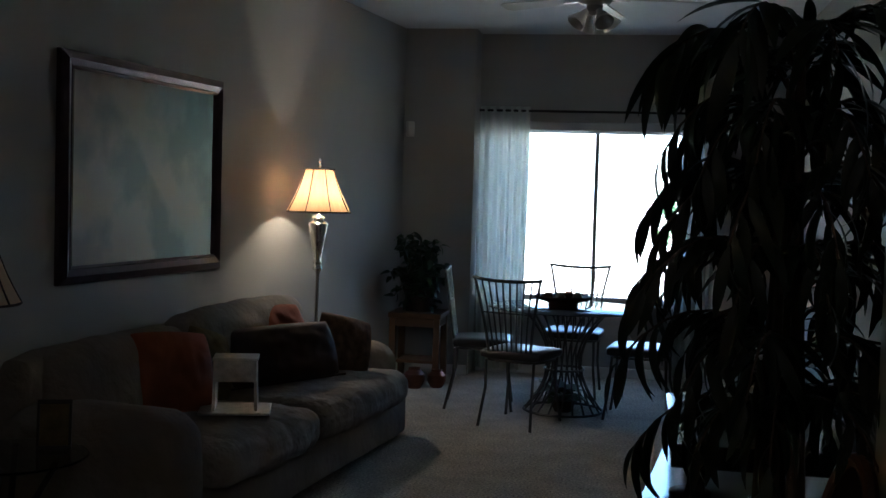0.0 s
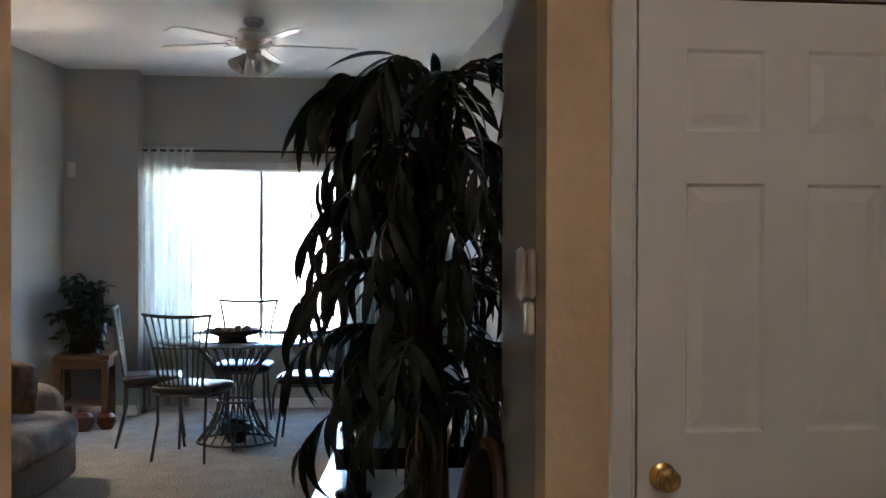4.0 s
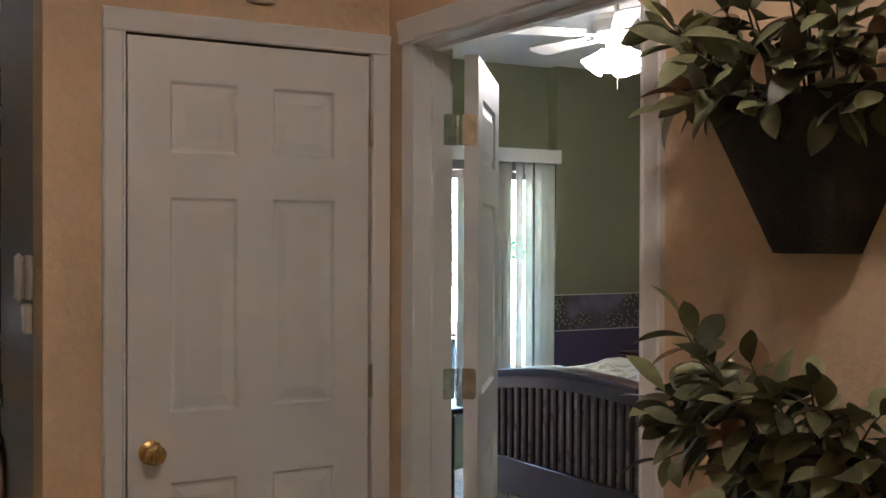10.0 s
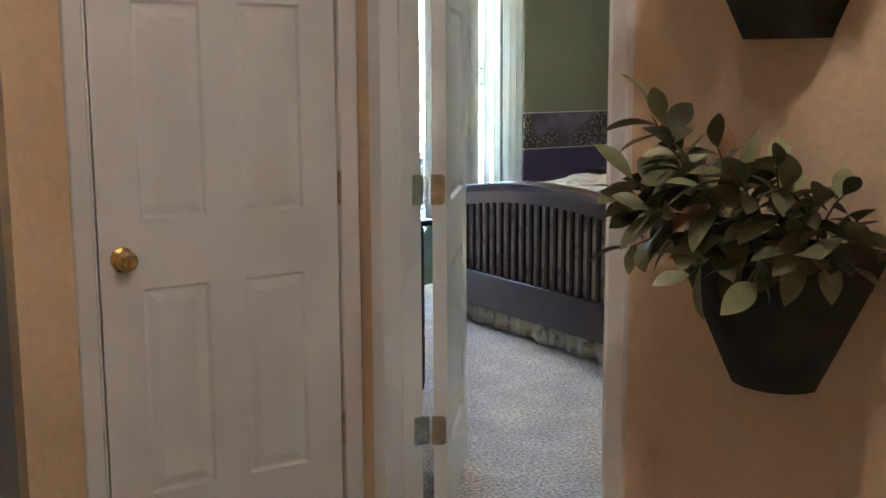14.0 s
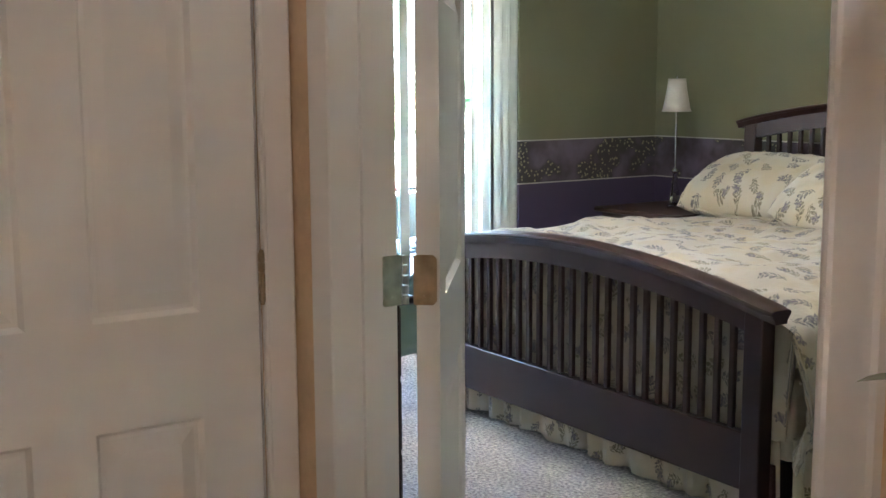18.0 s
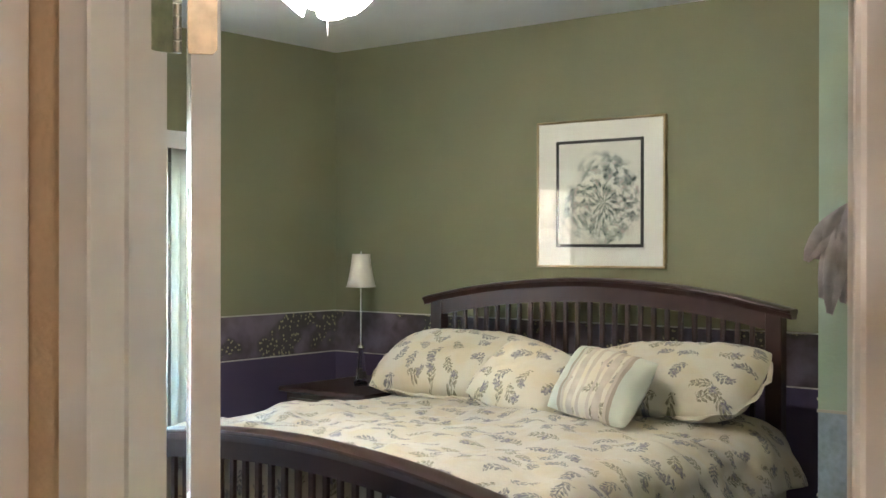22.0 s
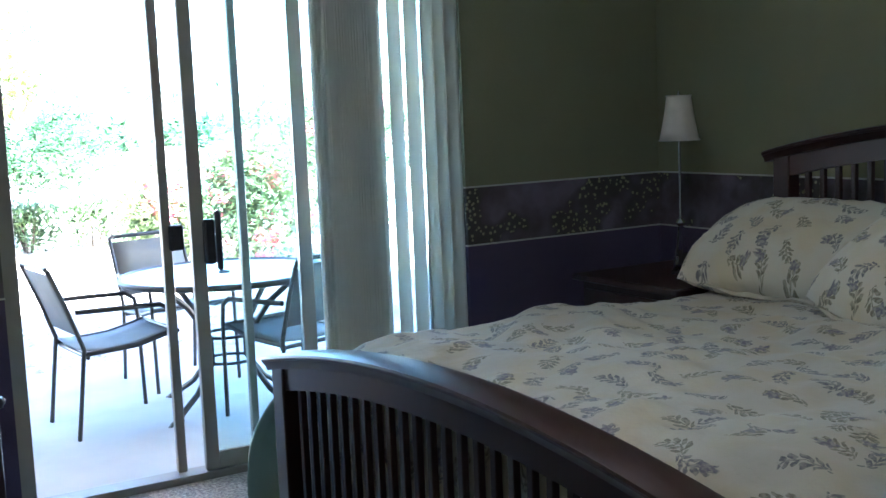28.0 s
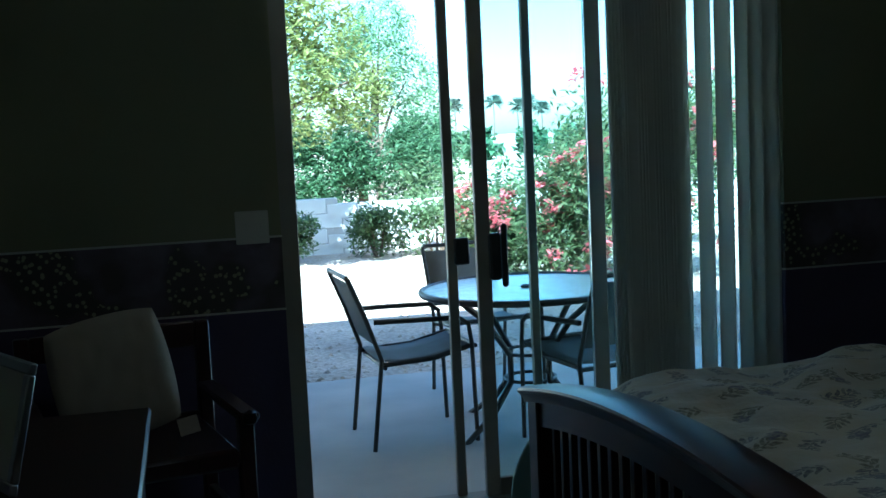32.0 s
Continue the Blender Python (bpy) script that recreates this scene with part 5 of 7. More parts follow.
def soft_box(x0, x1, y0, y1, z0, z1, r=0.07, puff=0.03, seed=0, cut=14):
    """A cushion: rounded box with bulging faces and creases."""
    bm = bmesh.new()
    c = Vector(((x0 + x1) / 2, (y0 + y1) / 2, (z0 + z1) / 2))
    h = Vector(((x1 - x0) / 2, (y1 - y0) / 2, (z1 - z0) / 2))
    bmesh.ops.create_cube(bm, size=2.0)
    bmesh.ops.subdivide_edges(bm, edges=list(bm.edges), cuts=cut, use_grid_fill=True)
    for v in bm.verts:
        p = Vector([v.co[i] * h[i] for i in range(3)])
        inner = Vector([max(-h[i] + r, min(h[i] - r, p[i])) for i in range(3)])
        d = p - inner
        if d.length > 1e-6:
            p = inner + d.normalized() * r
        n = [p[i] / h[i] for i in range(3)]
        bulge = (1 - min(1, n[0] ** 2)) * (1 - min(1, n[1] ** 2)) + (1 - min(1, n[1] ** 2)) * (1 - min(1, n[2] ** 2)) + (1 - min(1, n[0] ** 2)) * (1 - min(1, n[2] ** 2))
        w = c + p
        k = 0.35 * noise.noise(w * 5 + Vector((seed, 0, 0))) + 0.25 * noise.noise(w * 13 + Vector((0, seed, 0)))
        dirn = Vector(n).normalized()
        v.co = w + dirn * puff * (bulge * 0.7 + k)
    return bm


sofa = thing("sofa", WEST, "long taupe fabric sofa with rolled arms along the wall", "sofa")
SX0, SX1, SY0, SY1 = 0.04, 0.95, -5.18, -2.36
part("base", soft_box(SX0, SX1 - 0.04, SY0 + 0.04, SY1 - 0.04, 0.03, 0.27, 0.04, 0.008, 1), SOFA, sofa, smooth=True)
part("back", soft_box(SX0, SX0 + 0.2, SY0 + 0.06, SY1 - 0.06, 0.27, 0.80, 0.09, 0.012, 2), SOFA, sofa, smooth=True)
for k, (a, b) in enumerate(((-4.86, -3.86), (-3.84, -2.62))):
    part("seat_cushion", soft_box(0.20, SX1 + 0.03, a, b + 0.06 * k, 0.25, 0.45, 0.09, 0.040, 3 + k, 26), SOFA, sofa, smooth=True)
for k, (a, b) in enumerate(((-5.02, -4.03), (-4.01, -2.66))):
    bm = soft_box(-0.12, 0.12, a, b, 0.0, 0.46 - 0.05 * (1 - k), 0.115, 0.030, 6 + k, 24)
    bm.transform(Matrix.Translation((0.30, 0, 0.41)) @ Matrix.Rotation(radians(-12), 4, "Y"))
    part("back_cushion", bm, SOFA, sofa, smooth=True)
for k, (a, b) in enumerate(((SY0, -4.84), (-2.66, SY1))):
    part("arm", soft_box(SX0 + 0.06, SX1 - 0.06 - 0.06 * k, a, b, 0.04, 0.60 - 0.02 * k, 0.13, 0.03, 9 + k, 20), SOFA, sofa, smooth=True)
for x in (SX0 + 0.08, SX1 - 0.14):
    for y in (SY0 + 0.1, SY1 - 0.12):
        bm = bmesh.new()
        lathe(bm, [(0.03, 0.0), (0.035, 0.035), (0.03, 0.04)], 14, (x, y, 0))
        part("foot", bm, CHERRY, sofa, smooth=True)


def sofa_pillow(x, y, w, h, t, rx, ry, rz, mat, label, seed):
    p = thing("sofa_pillow", WEST @ pose(x, y, 0.468, rx, ry, rz), label, "pillow", "pillows on the sofa")
    part("cover", pillow_bm(w, h, t, 0.12, seed), mat, p, smooth=True)
    bm = bmesh.new()
    tube(bm, [(u * w / 2 * (1 - 0.05 * (1 - u * u)), 0, 0.012) for u in (-1, -0.5, 0, 0.5, 1)], 0.006, 6)
    part("piping", bm, mat, p, smooth=True)


sofa_pillow(0.50, -4.42, 0.44, 0.40, 0.17, -22, 4, 62, RUST, "rust velvet pillow on the sofa seat", 21)
sofa_pillow(0.44, -4.02, 0.30, 0.37, 0.13, -22, 18, 72, OLIVE, "olive brocade pillow leaning on the sofa back", 22)
sofa_pillow(0.45, -3.16, 0.50, 0.42, 0.14, -24, 0, 70, RUST, "rust velvet pillow behind the dark ones", 23)
sofa_pillow(0.60, -3.46, 0.74, 0.34, 0.20, -24, -2, 58, BROWN, "large dark brown pillow on the sofa", 24)
sofa_pillow(0.70, -2.96, 0.38, 0.34, 0.14, -18, 14, 52, PAT, "brown patterned pillow in the sofa corner", 25)

SILV = surface("hammered_silver", (0.62, 0.60, 0.57), 0.32, 1.0, vary=0.2, scale=30, fine=140, bump=0.5, dist=0.004)
sb = thing("silver_tray_box", WEST @ pose(0.72, -4.30, 0.484, 0, 0, 24), "hammered silver tray with a folded stand on the sofa seat", "tray")
bar(sb, "tray", -0.16, 0.16, -0.13, 0.13, 0.0, 0.012, SILV, bevel=0.004)
for sx in (-1, 1):
    bm = bmesh.new()
    prism(bm, [(sx * 0.088, 0.012), (sx * 0.101, 0.012), (sx * 0.094, 0.235), (sx * 0.081, 0.235)], "y", -0.08, 0.08)
    bmesh.ops.recalc_face_normals(bm, faces=bm.faces)
    part("upright", bm, SILV, sb)
bar(sb, "top", -0.102, 0.102, -0.085, 0.085, 0.236, 0.250, SILV, bevel=0.004)
bar(sb, "flap", -0.096, 0.096, -0.094, -0.086, 0.145, 0.245, SILV, bevel=0.002)

# ---- large framed painting ----
def painting_mat():
    m, nt, b, nodes, links = node_mat("misty_painting")
    tc = nodes.new("ShaderNodeTexCoord")
    n1, n2 = nodes.new("ShaderNodeTexNoise"), nodes.new("ShaderNodeTexNoise")
    n1.inputs["Scale"].default_value, n1.inputs["Detail"].default_value = 1.5, 3
    n2.inputs["Scale"].default_value, n2.inputs["Detail"].default_value = 3.0, 4
    links.new(tc.outputs["Object"], n1.inputs["Vector"])
    links.new(tc.outputs["Object"], n2.inputs["Vector"])
    sep, add = nodes.new("ShaderNodeSeparateXYZ"), nodes.new("ShaderNodeMath")
    links.new(tc.outputs["Object"], sep.inputs["Vector"])
    add.operation = "MULTIPLY_ADD"
    add.inputs[1].default_value = 0.55
    links.new(sep.outputs["Y"], add.inputs[0])
    links.new(n1.outputs["Fac"], add.inputs[2])
    r = nodes.new("ShaderNodeValToRGB")
    r.color_ramp.elements[0].position, r.color_ramp.elements[0].color = 0.2, (0.44, 0.34, 0.26, 1)
    r.color_ramp.elements[1].position, r.color_ramp.elements[1].color = 0.85, (0.26, 0.48, 0.44, 1)
    e = r.color_ramp.elements.new(0.5)
    e.color = (0.44, 0.43, 0.35, 1)
    links.new(add.outputs["Value"], r.inputs["Fac"])
    mask, mix = nodes.new("ShaderNodeMapRange"), nodes.new("ShaderNodeMixRGB")
    mask.inputs["From Min"].default_value, mask.inputs["From Max"].default_value = 0.46, 0.60
    mask.inputs["To Max"].default_value = 0.45
    links.new(n2.outputs["Fac"], mask.inputs["Value"])
    links.new(mask.outputs["Result"], mix.inputs["Fac"])
    links.new(r.outputs["Color"], mix.inputs["Color1"])
    mix.inputs["Color2"].default_value = (0.11, 0.15, 0.16, 1)
    links.new(mix.outputs["Color"], b.inputs["Base Color"])
    b.inputs["Roughness"].default_value = 0.35
    return m


PFRAME = surface("plum_frame", (0.075, 0.045, 0.055), 0.3, 0.2, vary=0.2, scale=10, bump=0.08)
pa = thing("framed_painting", WEST @ pose(0.001, -3.915, 1.565), "large misty painting in a wide plum frame on the wall", "painting")
HW, HH, FW = 0.742, 0.525, 0.105
bar(pa, "canvas", 0.012, 0.018, -HW + FW, HW - FW, -HH + FW * 0.8, HH - FW * 0.8, painting_mat(), "misty teal and ochre abstract", bevel=0)


for s in (-1, 1):
    bm = bmesh.new()
    pr = [(0, 0), (0, 0.022), (0.012, 0.030), (FW * 0.36, 0.042), (FW * 0.64, 0.030), (FW * 0.69, 0.034), (FW * 0.8, 0.024), (FW * 0.8, 0)]
    lo = [bm.verts.new((d, -HW + u, s * (HH - u))) for u, d in pr]
    hi = [bm.verts.new((d, HW - u, s * (HH - u))) for u, d in pr]
    for k in range(len(pr)):
        q = (k + 1) % len(pr)
        bm.faces.new((lo[k], lo[q], hi[q], hi[k]))
    part("frame_rail", bm, PFRAME, pa)
    bm = bmesh.new()
    lo = [bm.verts.new((d, s * (HW - u), -HH + u)) for u, d in pr]
    hi = [bm.verts.new((d, s * (HW - u), HH - u)) for u, d in pr]
    for k in range(len(pr)):
        q = (k + 1) % len(pr)
        bm.faces.new((lo[k], lo[q], hi[q], hi[k]))
    part("frame_stile", bm, PFRAME, pa)

# ---- floor lamp, lit ----
def shade_mat(name, strength):
    m, nt, b, nodes, links = node_mat(name)
    b.inputs["Base Color"].default_value = (0.60, 0.46, 0.30, 1)
    b.inputs["Roughness"].default_value = 0.9
    tr, mx, out = nodes.new("ShaderNodeBsdfTranslucent"), nodes.new("ShaderNodeMixShader"), nodes["Material Output"]
    tr.inputs["Color"].default_value = (0.50, 0.30, 0.16, 1)
    mx.inputs["Fac"].default_value = strength
    links.new(b.outputs["BSDF"], mx.inputs[1])
    links.new(tr.outputs["BSDF"], mx.inputs[2])
    links.new(mx.outputs["Shader"], out.inputs["Surface"])
    return m


PLEAT = shade_mat("pleated_silk", 0.6)
MERC = surface("mercury_glass", (0.72, 0.70, 0.66), 0.15, 0.9, vary=0.25, scale=25, fine=90, bump=0.3, dist=0.004)


def pleated_shade(r0, z0, r1, z1, pleats, parent, mat):
    bm = bmesh.new()
    n = pleats * 2
    rings = []
    for u in (0, 0.08, 0.35, 0.65, 0.92, 1):
        r = r0 + (r1 - r0) * u - 0.10 * (r0 - r1) * math.sin(math.pi * u)
        rings.append([bm.verts.new(((r + (0.003 if k % 2 else -0.003)) * math.cos(2 * math.pi * k / n), (r + (0.003 if k % 2 else -0.003)) * math.sin(2 * math.pi * k / n), z0 + (z1 - z0) * u)) for k in range(n)])
    for a, b in zip(rings, rings[1:]):
        for k in range(n):
            bm.faces.new((a[k], a[(k + 1) % n], b[(k + 1) % n], b[k]))
    sh = part("shade", bm, mat, parent, "pleated cream silk shade")
    for k in range(8):
        c, s = math.cos(2 * math.pi * k / 8), math.sin(2 * math.pi * k / 8)
        bm = bmesh.new()
        rs = [(r0 + (r1 - r0) * u - 0.10 * (r0 - r1) * math.sin(math.pi * u) + 0.005, z0 + (z1 - z0) * u) for u in (0, 0.25, 0.5, 0.75, 1)]
        tube(bm, [(r * c, r * s, z) for r, z in rs], 0.0035, 6)
        part("shade_rib", bm, BROWN, parent, smooth=True)
    for r, z in ((r0, z0), (r1, z1)):
        bm = bmesh.new()
        tube(bm, [((r + 0.003) * math.cos(2 * math.pi * k / 40), (r + 0.003) * math.sin(2 * math.pi * k / 40), z) for k in range(41)], 0.005, 6, cap=False)
        part("shade_trim", bm, BROWN, parent, "dark braid trim", smooth=True)


fl = thing("floor_lamp", WEST @ pose(0.27, -2.36, 0), "lit floor lamp with mercury glass column and pleated shade", "floor lamp")
bm = bmesh.new()
lathe(bm, [(0.13, 0.0), (0.13, 0.02), (0.06, 0.04), (0.02, 0.06), (0.011, 0.08), (0.011, 0.97), (0.02, 0.985)], 24)
part("pole", bm, CHROME, fl, smooth=True)
bm = bmesh.new()
lathe(bm, [(0.018, 0.986), (0.032, 1.005), (0.02, 1.03), (0.028, 1.045), (0.02, 1.065), (0.038, 1.16), (0.058, 1.26), (0.062, 1.29), (0.03, 1.31), (0.045, 1.325), (0.02, 1.34), (0.008, 1.35), (0.008, 1.40)], 24)
part("mercury_column", bm, MERC, fl, "silvered mercury glass column", smooth=True)
pleated_shade(0.198, 1.362, 0.090, 1.628, 24, fl, PLEAT)
bm = bmesh.new()
lathe(bm, [(0.004, 1.60), (0.004, 1.635), (0.013, 1.65), (0.006, 1.665), (0.012, 1.68), (0.0001, 1.70)], 14)
part("finial", bm, CHROME, fl, smooth=True)
bm = bmesh.new()
bmesh.ops.create_icosphere(bm, subdivisions=2, radius=0.028)
bm.transform(Matrix.Translation((0, 0, 1.47)))
part("bulb", bm, lamp_mat("lit_bulb", (1.0, 0.76, 0.48), 21.0), fl, "lit bulb", smooth=True)

# ---- side table with a lamp and photo frame near the sofa arm ----
stt = thing("side_table", WEST @ pose(0.52, -5.62, 0), "round glass-topped side table beside the sofa", "side table")
bm = bmesh.new()
lathe(bm, [(0.27, 0.53), (0.275, 0.535), (0.27, 0.54)], 32)
part("top", bm, GLASS, stt, "clear glass top", smooth=True)
for k in range(3):
    bm = bmesh.new()
    a = 2 * math.pi * k / 3
    tube(bm, [(0.2 * math.cos(a), 0.2 * math.sin(a), 0.529), (0.06 * math.cos(a), 0.06 * math.sin(a), 0.31), (0.22 * math.cos(a), 0.22 * math.sin(a), 0.0)], 0.012, 8)
    part("leg", bm, DARK, stt, smooth=True)
sl = thing("table_lamp", WEST @ pose(0.28, -5.56, 0.541), "unlit table lamp with cream pleated shade on the side table", "lamp")
bm = bmesh.new()
lathe(bm, [(0.08, 0), (0.08, 0.015), (0.03, 0.04), (0.05, 0.15), (0.06, 0.25), (0.03, 0.36), (0.01, 0.40), (0.01, 0.66)], 20)
part("base", bm, BROWN, sl, smooth=True)
pleated_shade(0.19, 0.515, 0.09, 0.76, 22, sl, shade_mat("cream_silk", 0.25))
pf = thing("photo_frame", WEST @ pose(0.62, -5.50, 0.541, -12, 0, 30), "small dark metal photo frame on the glass side table", "picture frame")
for a in ((-0.06, 0.06, -0.006, 0.006, 0.0, 0.016), (-0.06, 0.06, -0.006, 0.006, 0.164, 0.18), (-0.06, -0.05, -0.006, 0.006, 0.016, 0.164), (0.05, 0.06, -0.006, 0.006, 0.016, 0.164)):
    bar(pf, "frame_rail", *a, DARK, bevel=0.002)
bar(pf, "picture", -0.05, 0.05, -0.002, 0.003, 0.016, 0.164, OLIVE, bevel=0)

# ---- dining set ----
SEATM = surface("black_vinyl_seat", (0.03, 0.028, 0.032), 0.28, vary=0.15, scale=8, fine=90, bump=0.1)
IRON = surface("pewter_iron", (0.10, 0.095, 0.09), 0.42, 0.75, vary=0.2, scale=14, fine=90, bump=0.1)


def dining_chair():
    ch = thing("dining_chair", pose(0, 0, 0), "iron dining chair with fanned rod back and black seat", "chair", "chairs round the dining table")
    bm = soft_box(-0.215, 0.215, -0.21, 0.21, 0.435, 0.50, 0.03, 0.012, 31, 8)
    part("seat", bm, SEATM, ch, "black padded seat", smooth=True)
    bm = bmesh.new()
    ring = [(0.20 * (abs(math.cos(a)) ** 0.6) * (1 if math.cos(a) > 0 else -1), 0.195 * (abs(math.sin(a)) ** 0.6) * (1 if math.sin(a) > 0 else -1), 0.43) for a in (2 * math.pi * k / 28 for k in range(29))]
    tube(bm, ring, 0.009, 6, cap=False)
    part("seat_frame", bm, IRON, ch, smooth=True)
    for sx in (-1, 1):
        bm = bmesh.new()
        tube(bm, [(sx * 0.17, 0.17, 0.43), (sx * 0.175, 0.185, 0.22), (sx * 0.20, 0.215, 0.0)], 0.010, 8)
        part("leg", bm, IRON, ch, smooth=True)
        bm = bmesh.new()
        tube(bm, [(sx * 0.17, -0.19, 0.43), (sx * 0.165, -0.195, 0.25), (sx * 0.185, -0.255, 0.0)], 0.010, 8)
        part("leg", bm, IRON, ch, smooth=True)
    n = 10
    for k in range(n):
        u = k / (n - 1) * 2 - 1
        bm = bmesh.new()
        outer = abs(u) > 0.99
        pts = []
        for i in range(7):
            v = i / 6
            pts.append((u * (0.145 + 0.085 * v ** 1.5), -0.19 - 0.075 * v - 0.02 * (1 - u * u) * v, (0.43 if outer else 0.44) + (0.535 - 0.016 * (1 - u * u)) * v))
        tube(bm, pts, 0.010 if outer else 0.0062, 7)
        part("back_rod", bm, IRON, ch, smooth=True)
    bm = bmesh.new()
    tube(bm, [(u * 0.243, -0.266 - 0.02 * (1 - u * u), 0.968 - 0.016 * (1 - u * u)) for u in (i / 8 * 2 - 1 for i in range(9))], 0.011, 8)
    part("top_rail", bm, IRON, ch, smooth=True)
    bm = bmesh.new()
    tube(bm, [(u * 0.188, -0.232 - 0.012 * (1 - u * u), 0.745 + 0.0 * u) for u in (i / 8 * 2 - 1 for i in range(9))], 0.006, 6)
    part("back_band", bm, IRON, ch, smooth=True)
    return ch


TABC = (-0.80, 7.78)
chair = dining_chair()
chair.matrix_basis = pose(-1.05, 7.27, 0, 0, 0, -18)
copy_thing(chair, pose(-1.38, 7.80, 0, 0, 0, -84))
copy_thing(chair, pose(-0.28, 7.72, 0, 0, 0, 84))
copy_thing(chair, pose(-0.78, 8.52, 0, 0, 0, 176))

dt = thing("dining_table", pose(TABC[0], TABC[1], 0), "round glass-topped dining table on a wire lattice base", "dining table")
bm = bmesh.new()
lathe(bm, [(0.02, 0.722), (0.54, 0.722), (0.548, 0.728), (0.54, 0.734), (0.02, 0.734)], 48)
part("top", bm, surface("smoked_glass", (0.12, 0.13, 0.14), 0.08, 0.0, vary=0.02, bump=0), dt, "smoked glass top", smooth=True)
for k in range(20):
    a = 2 * math.pi * k / 20
    bm = bmesh.new()
    pts = [((0.27 - 0.17 * math.sin(math.pi * v) ** 0.9 + 0.03 * v) * math.cos(a + 0.5 * v), (0.27 - 0.17 * math.sin(math.pi * v) ** 0.9 + 0.03 * v) * math.sin(a + 0.5 * v), 0.015 + 0.70 * v) for v in (i / 9 for i in range(10))]
    tube(bm, pts, 0.007, 6)
    part("base_rod", bm, IRON, dt, smooth=True)
for z, r in ((0.012, 0.275), (0.30, 0.135), (0.712, 0.30)):
    bm = bmesh.new()
    tube(bm, [(r * math.cos(2 * math.pi * k / 32), r * math.sin(2 * math.pi * k / 32), z) for k in range(33)], 0.009, 7, cap=False)
    part("base_ring", bm, IRON, dt, smooth=True)

WICKER = surface("dark_wicker", (0.07, 0.045, 0.03), 0.7, vary=0.35, scale=60, fine=150, bump=0.6, dist=0.004)
bw = thing("fruit_bowl", pose(-0.82, 7.72, 0.735), "dark wicker bowl of potpourri on the dining table", "bowl")
bm = bmesh.new()
lathe(bm, [(0.10, 0.0), (0.105, 0.012), (0.10, 0.03), (0.12, 0.04), (0.18, 0.055), (0.205, 0.075), (0.20, 0.082), (0.15, 0.065), (0.02, 0.055)], 28)
part("bowl", bm, WICKER, bw, smooth=True)
rng = random.Random(2)
for k in range(12):
    bm = bmesh.new()
    bmesh.ops.create_icosphere(bm, subdivisions=2, radius=rng.uniform(0.022, 0.036))
    for v in bm.verts:
        v.co *= 1 + 0.2 * noise.noise(v.co * 40 + Vector((k, 0, 0)))
    r, a = rng.uniform(0, 0.11), rng.uniform(0, 6.28)
    bm.transform(Matrix.Translation((r * math.cos(a), r * math.sin(a), 0.072)))
    part("pod", bm, PAT if k % 2 else CREAMC, bw, smooth=True)

# ---- window, rod and curtains ----
win = tagged(thing("window_living", pose(0, 0, 0), "sliding living room window with white aluminium frame", "window"), kind="structure")
WALU = surface("white_aluminium", (0.55, 0.55, 0.54), 0.4, 0.2, vary=0.04, bump=0)
WX0, WX1, WZ0, WZ1 = -1.659, 0.119, 0.621, 2.079
for a in ((WX0, WX1, 9.43, 9.49, WZ0, WZ0 + 0.045), (WX0, WX1, 9.43, 9.49, WZ1 - 0.045, WZ1), (WX0, WX0 + 0.045, 9.43, 9.49, WZ0 + 0.045, WZ1 - 0.045), (WX1 - 0.045, WX1, 9.43, 9.49, WZ0 + 0.045, WZ1 - 0.045), (-0.705, -0.672, 9.435, 9.485, WZ0 + 0.045, WZ1 - 0.045)):
    bar(win, "window_frame", *a, WALU)
for x0, x1 in ((WX0 + 0.045, -0.705), (-0.672, WX1 - 0.045)):
    g = bar(win, "pane", x0, x1, 9.457, 9.462, WZ0 + 0.045, WZ1 - 0.045, GLASS, bevel=0)
    g.visible_shadow = False
bar(win, "window_sill", -1.655, 0.125, 9.36, 9.43, 0.60, 0.620, WHITE)
bl = thing("roller_blind", pose(0, 0, 0), "rolled-up white blind at the window head", "blind")
bar(bl, "cassette", -1.62, 0.09, 9.355, 9.398, 2.045, 2.125, WALU, bevel=0.01)
rod = thing("curtain_rod", pose(0, 0, 0), "thin dark curtain rod with finials", "curtain rod")
bm = bmesh.new()
tube(bm, [(-1.672, 9.31, 2.205), (0.30, 9.31, 2.205)], 0.010, 8)
part("rod", bm, DARK, rod, smooth=True)
for x in (-1.64, 0.27):
    bar(rod, "bracket", x - 0.008, x + 0.008, 9.305, 9.398, 2.196, 2.214, DARK)


def sheer_mat():
    m, nt, b, nodes, links = node_mat("sheer_curtain")
    b.inputs["Base Color"].default_value = (0.60, 0.59, 0.53, 1)
    b.inputs["Roughness"].default_value = 0.9
    tr, mx, out = nodes.new("ShaderNodeBsdfTranslucent"), nodes.new("ShaderNodeMixShader"), nodes["Material Output"]
    tr.inputs["Color"].default_value = (0.55, 0.60, 0.56, 1)
    mx.inputs["Fac"].default_value = 0.38
    links.new(b.outputs["BSDF"], mx.inputs[1])
    links.new(tr.outputs["BSDF"], mx.inputs[2])
    links.new(mx.outputs["Shader"], out.inputs["Surface"])
    return m


SHEER = sheer_mat()


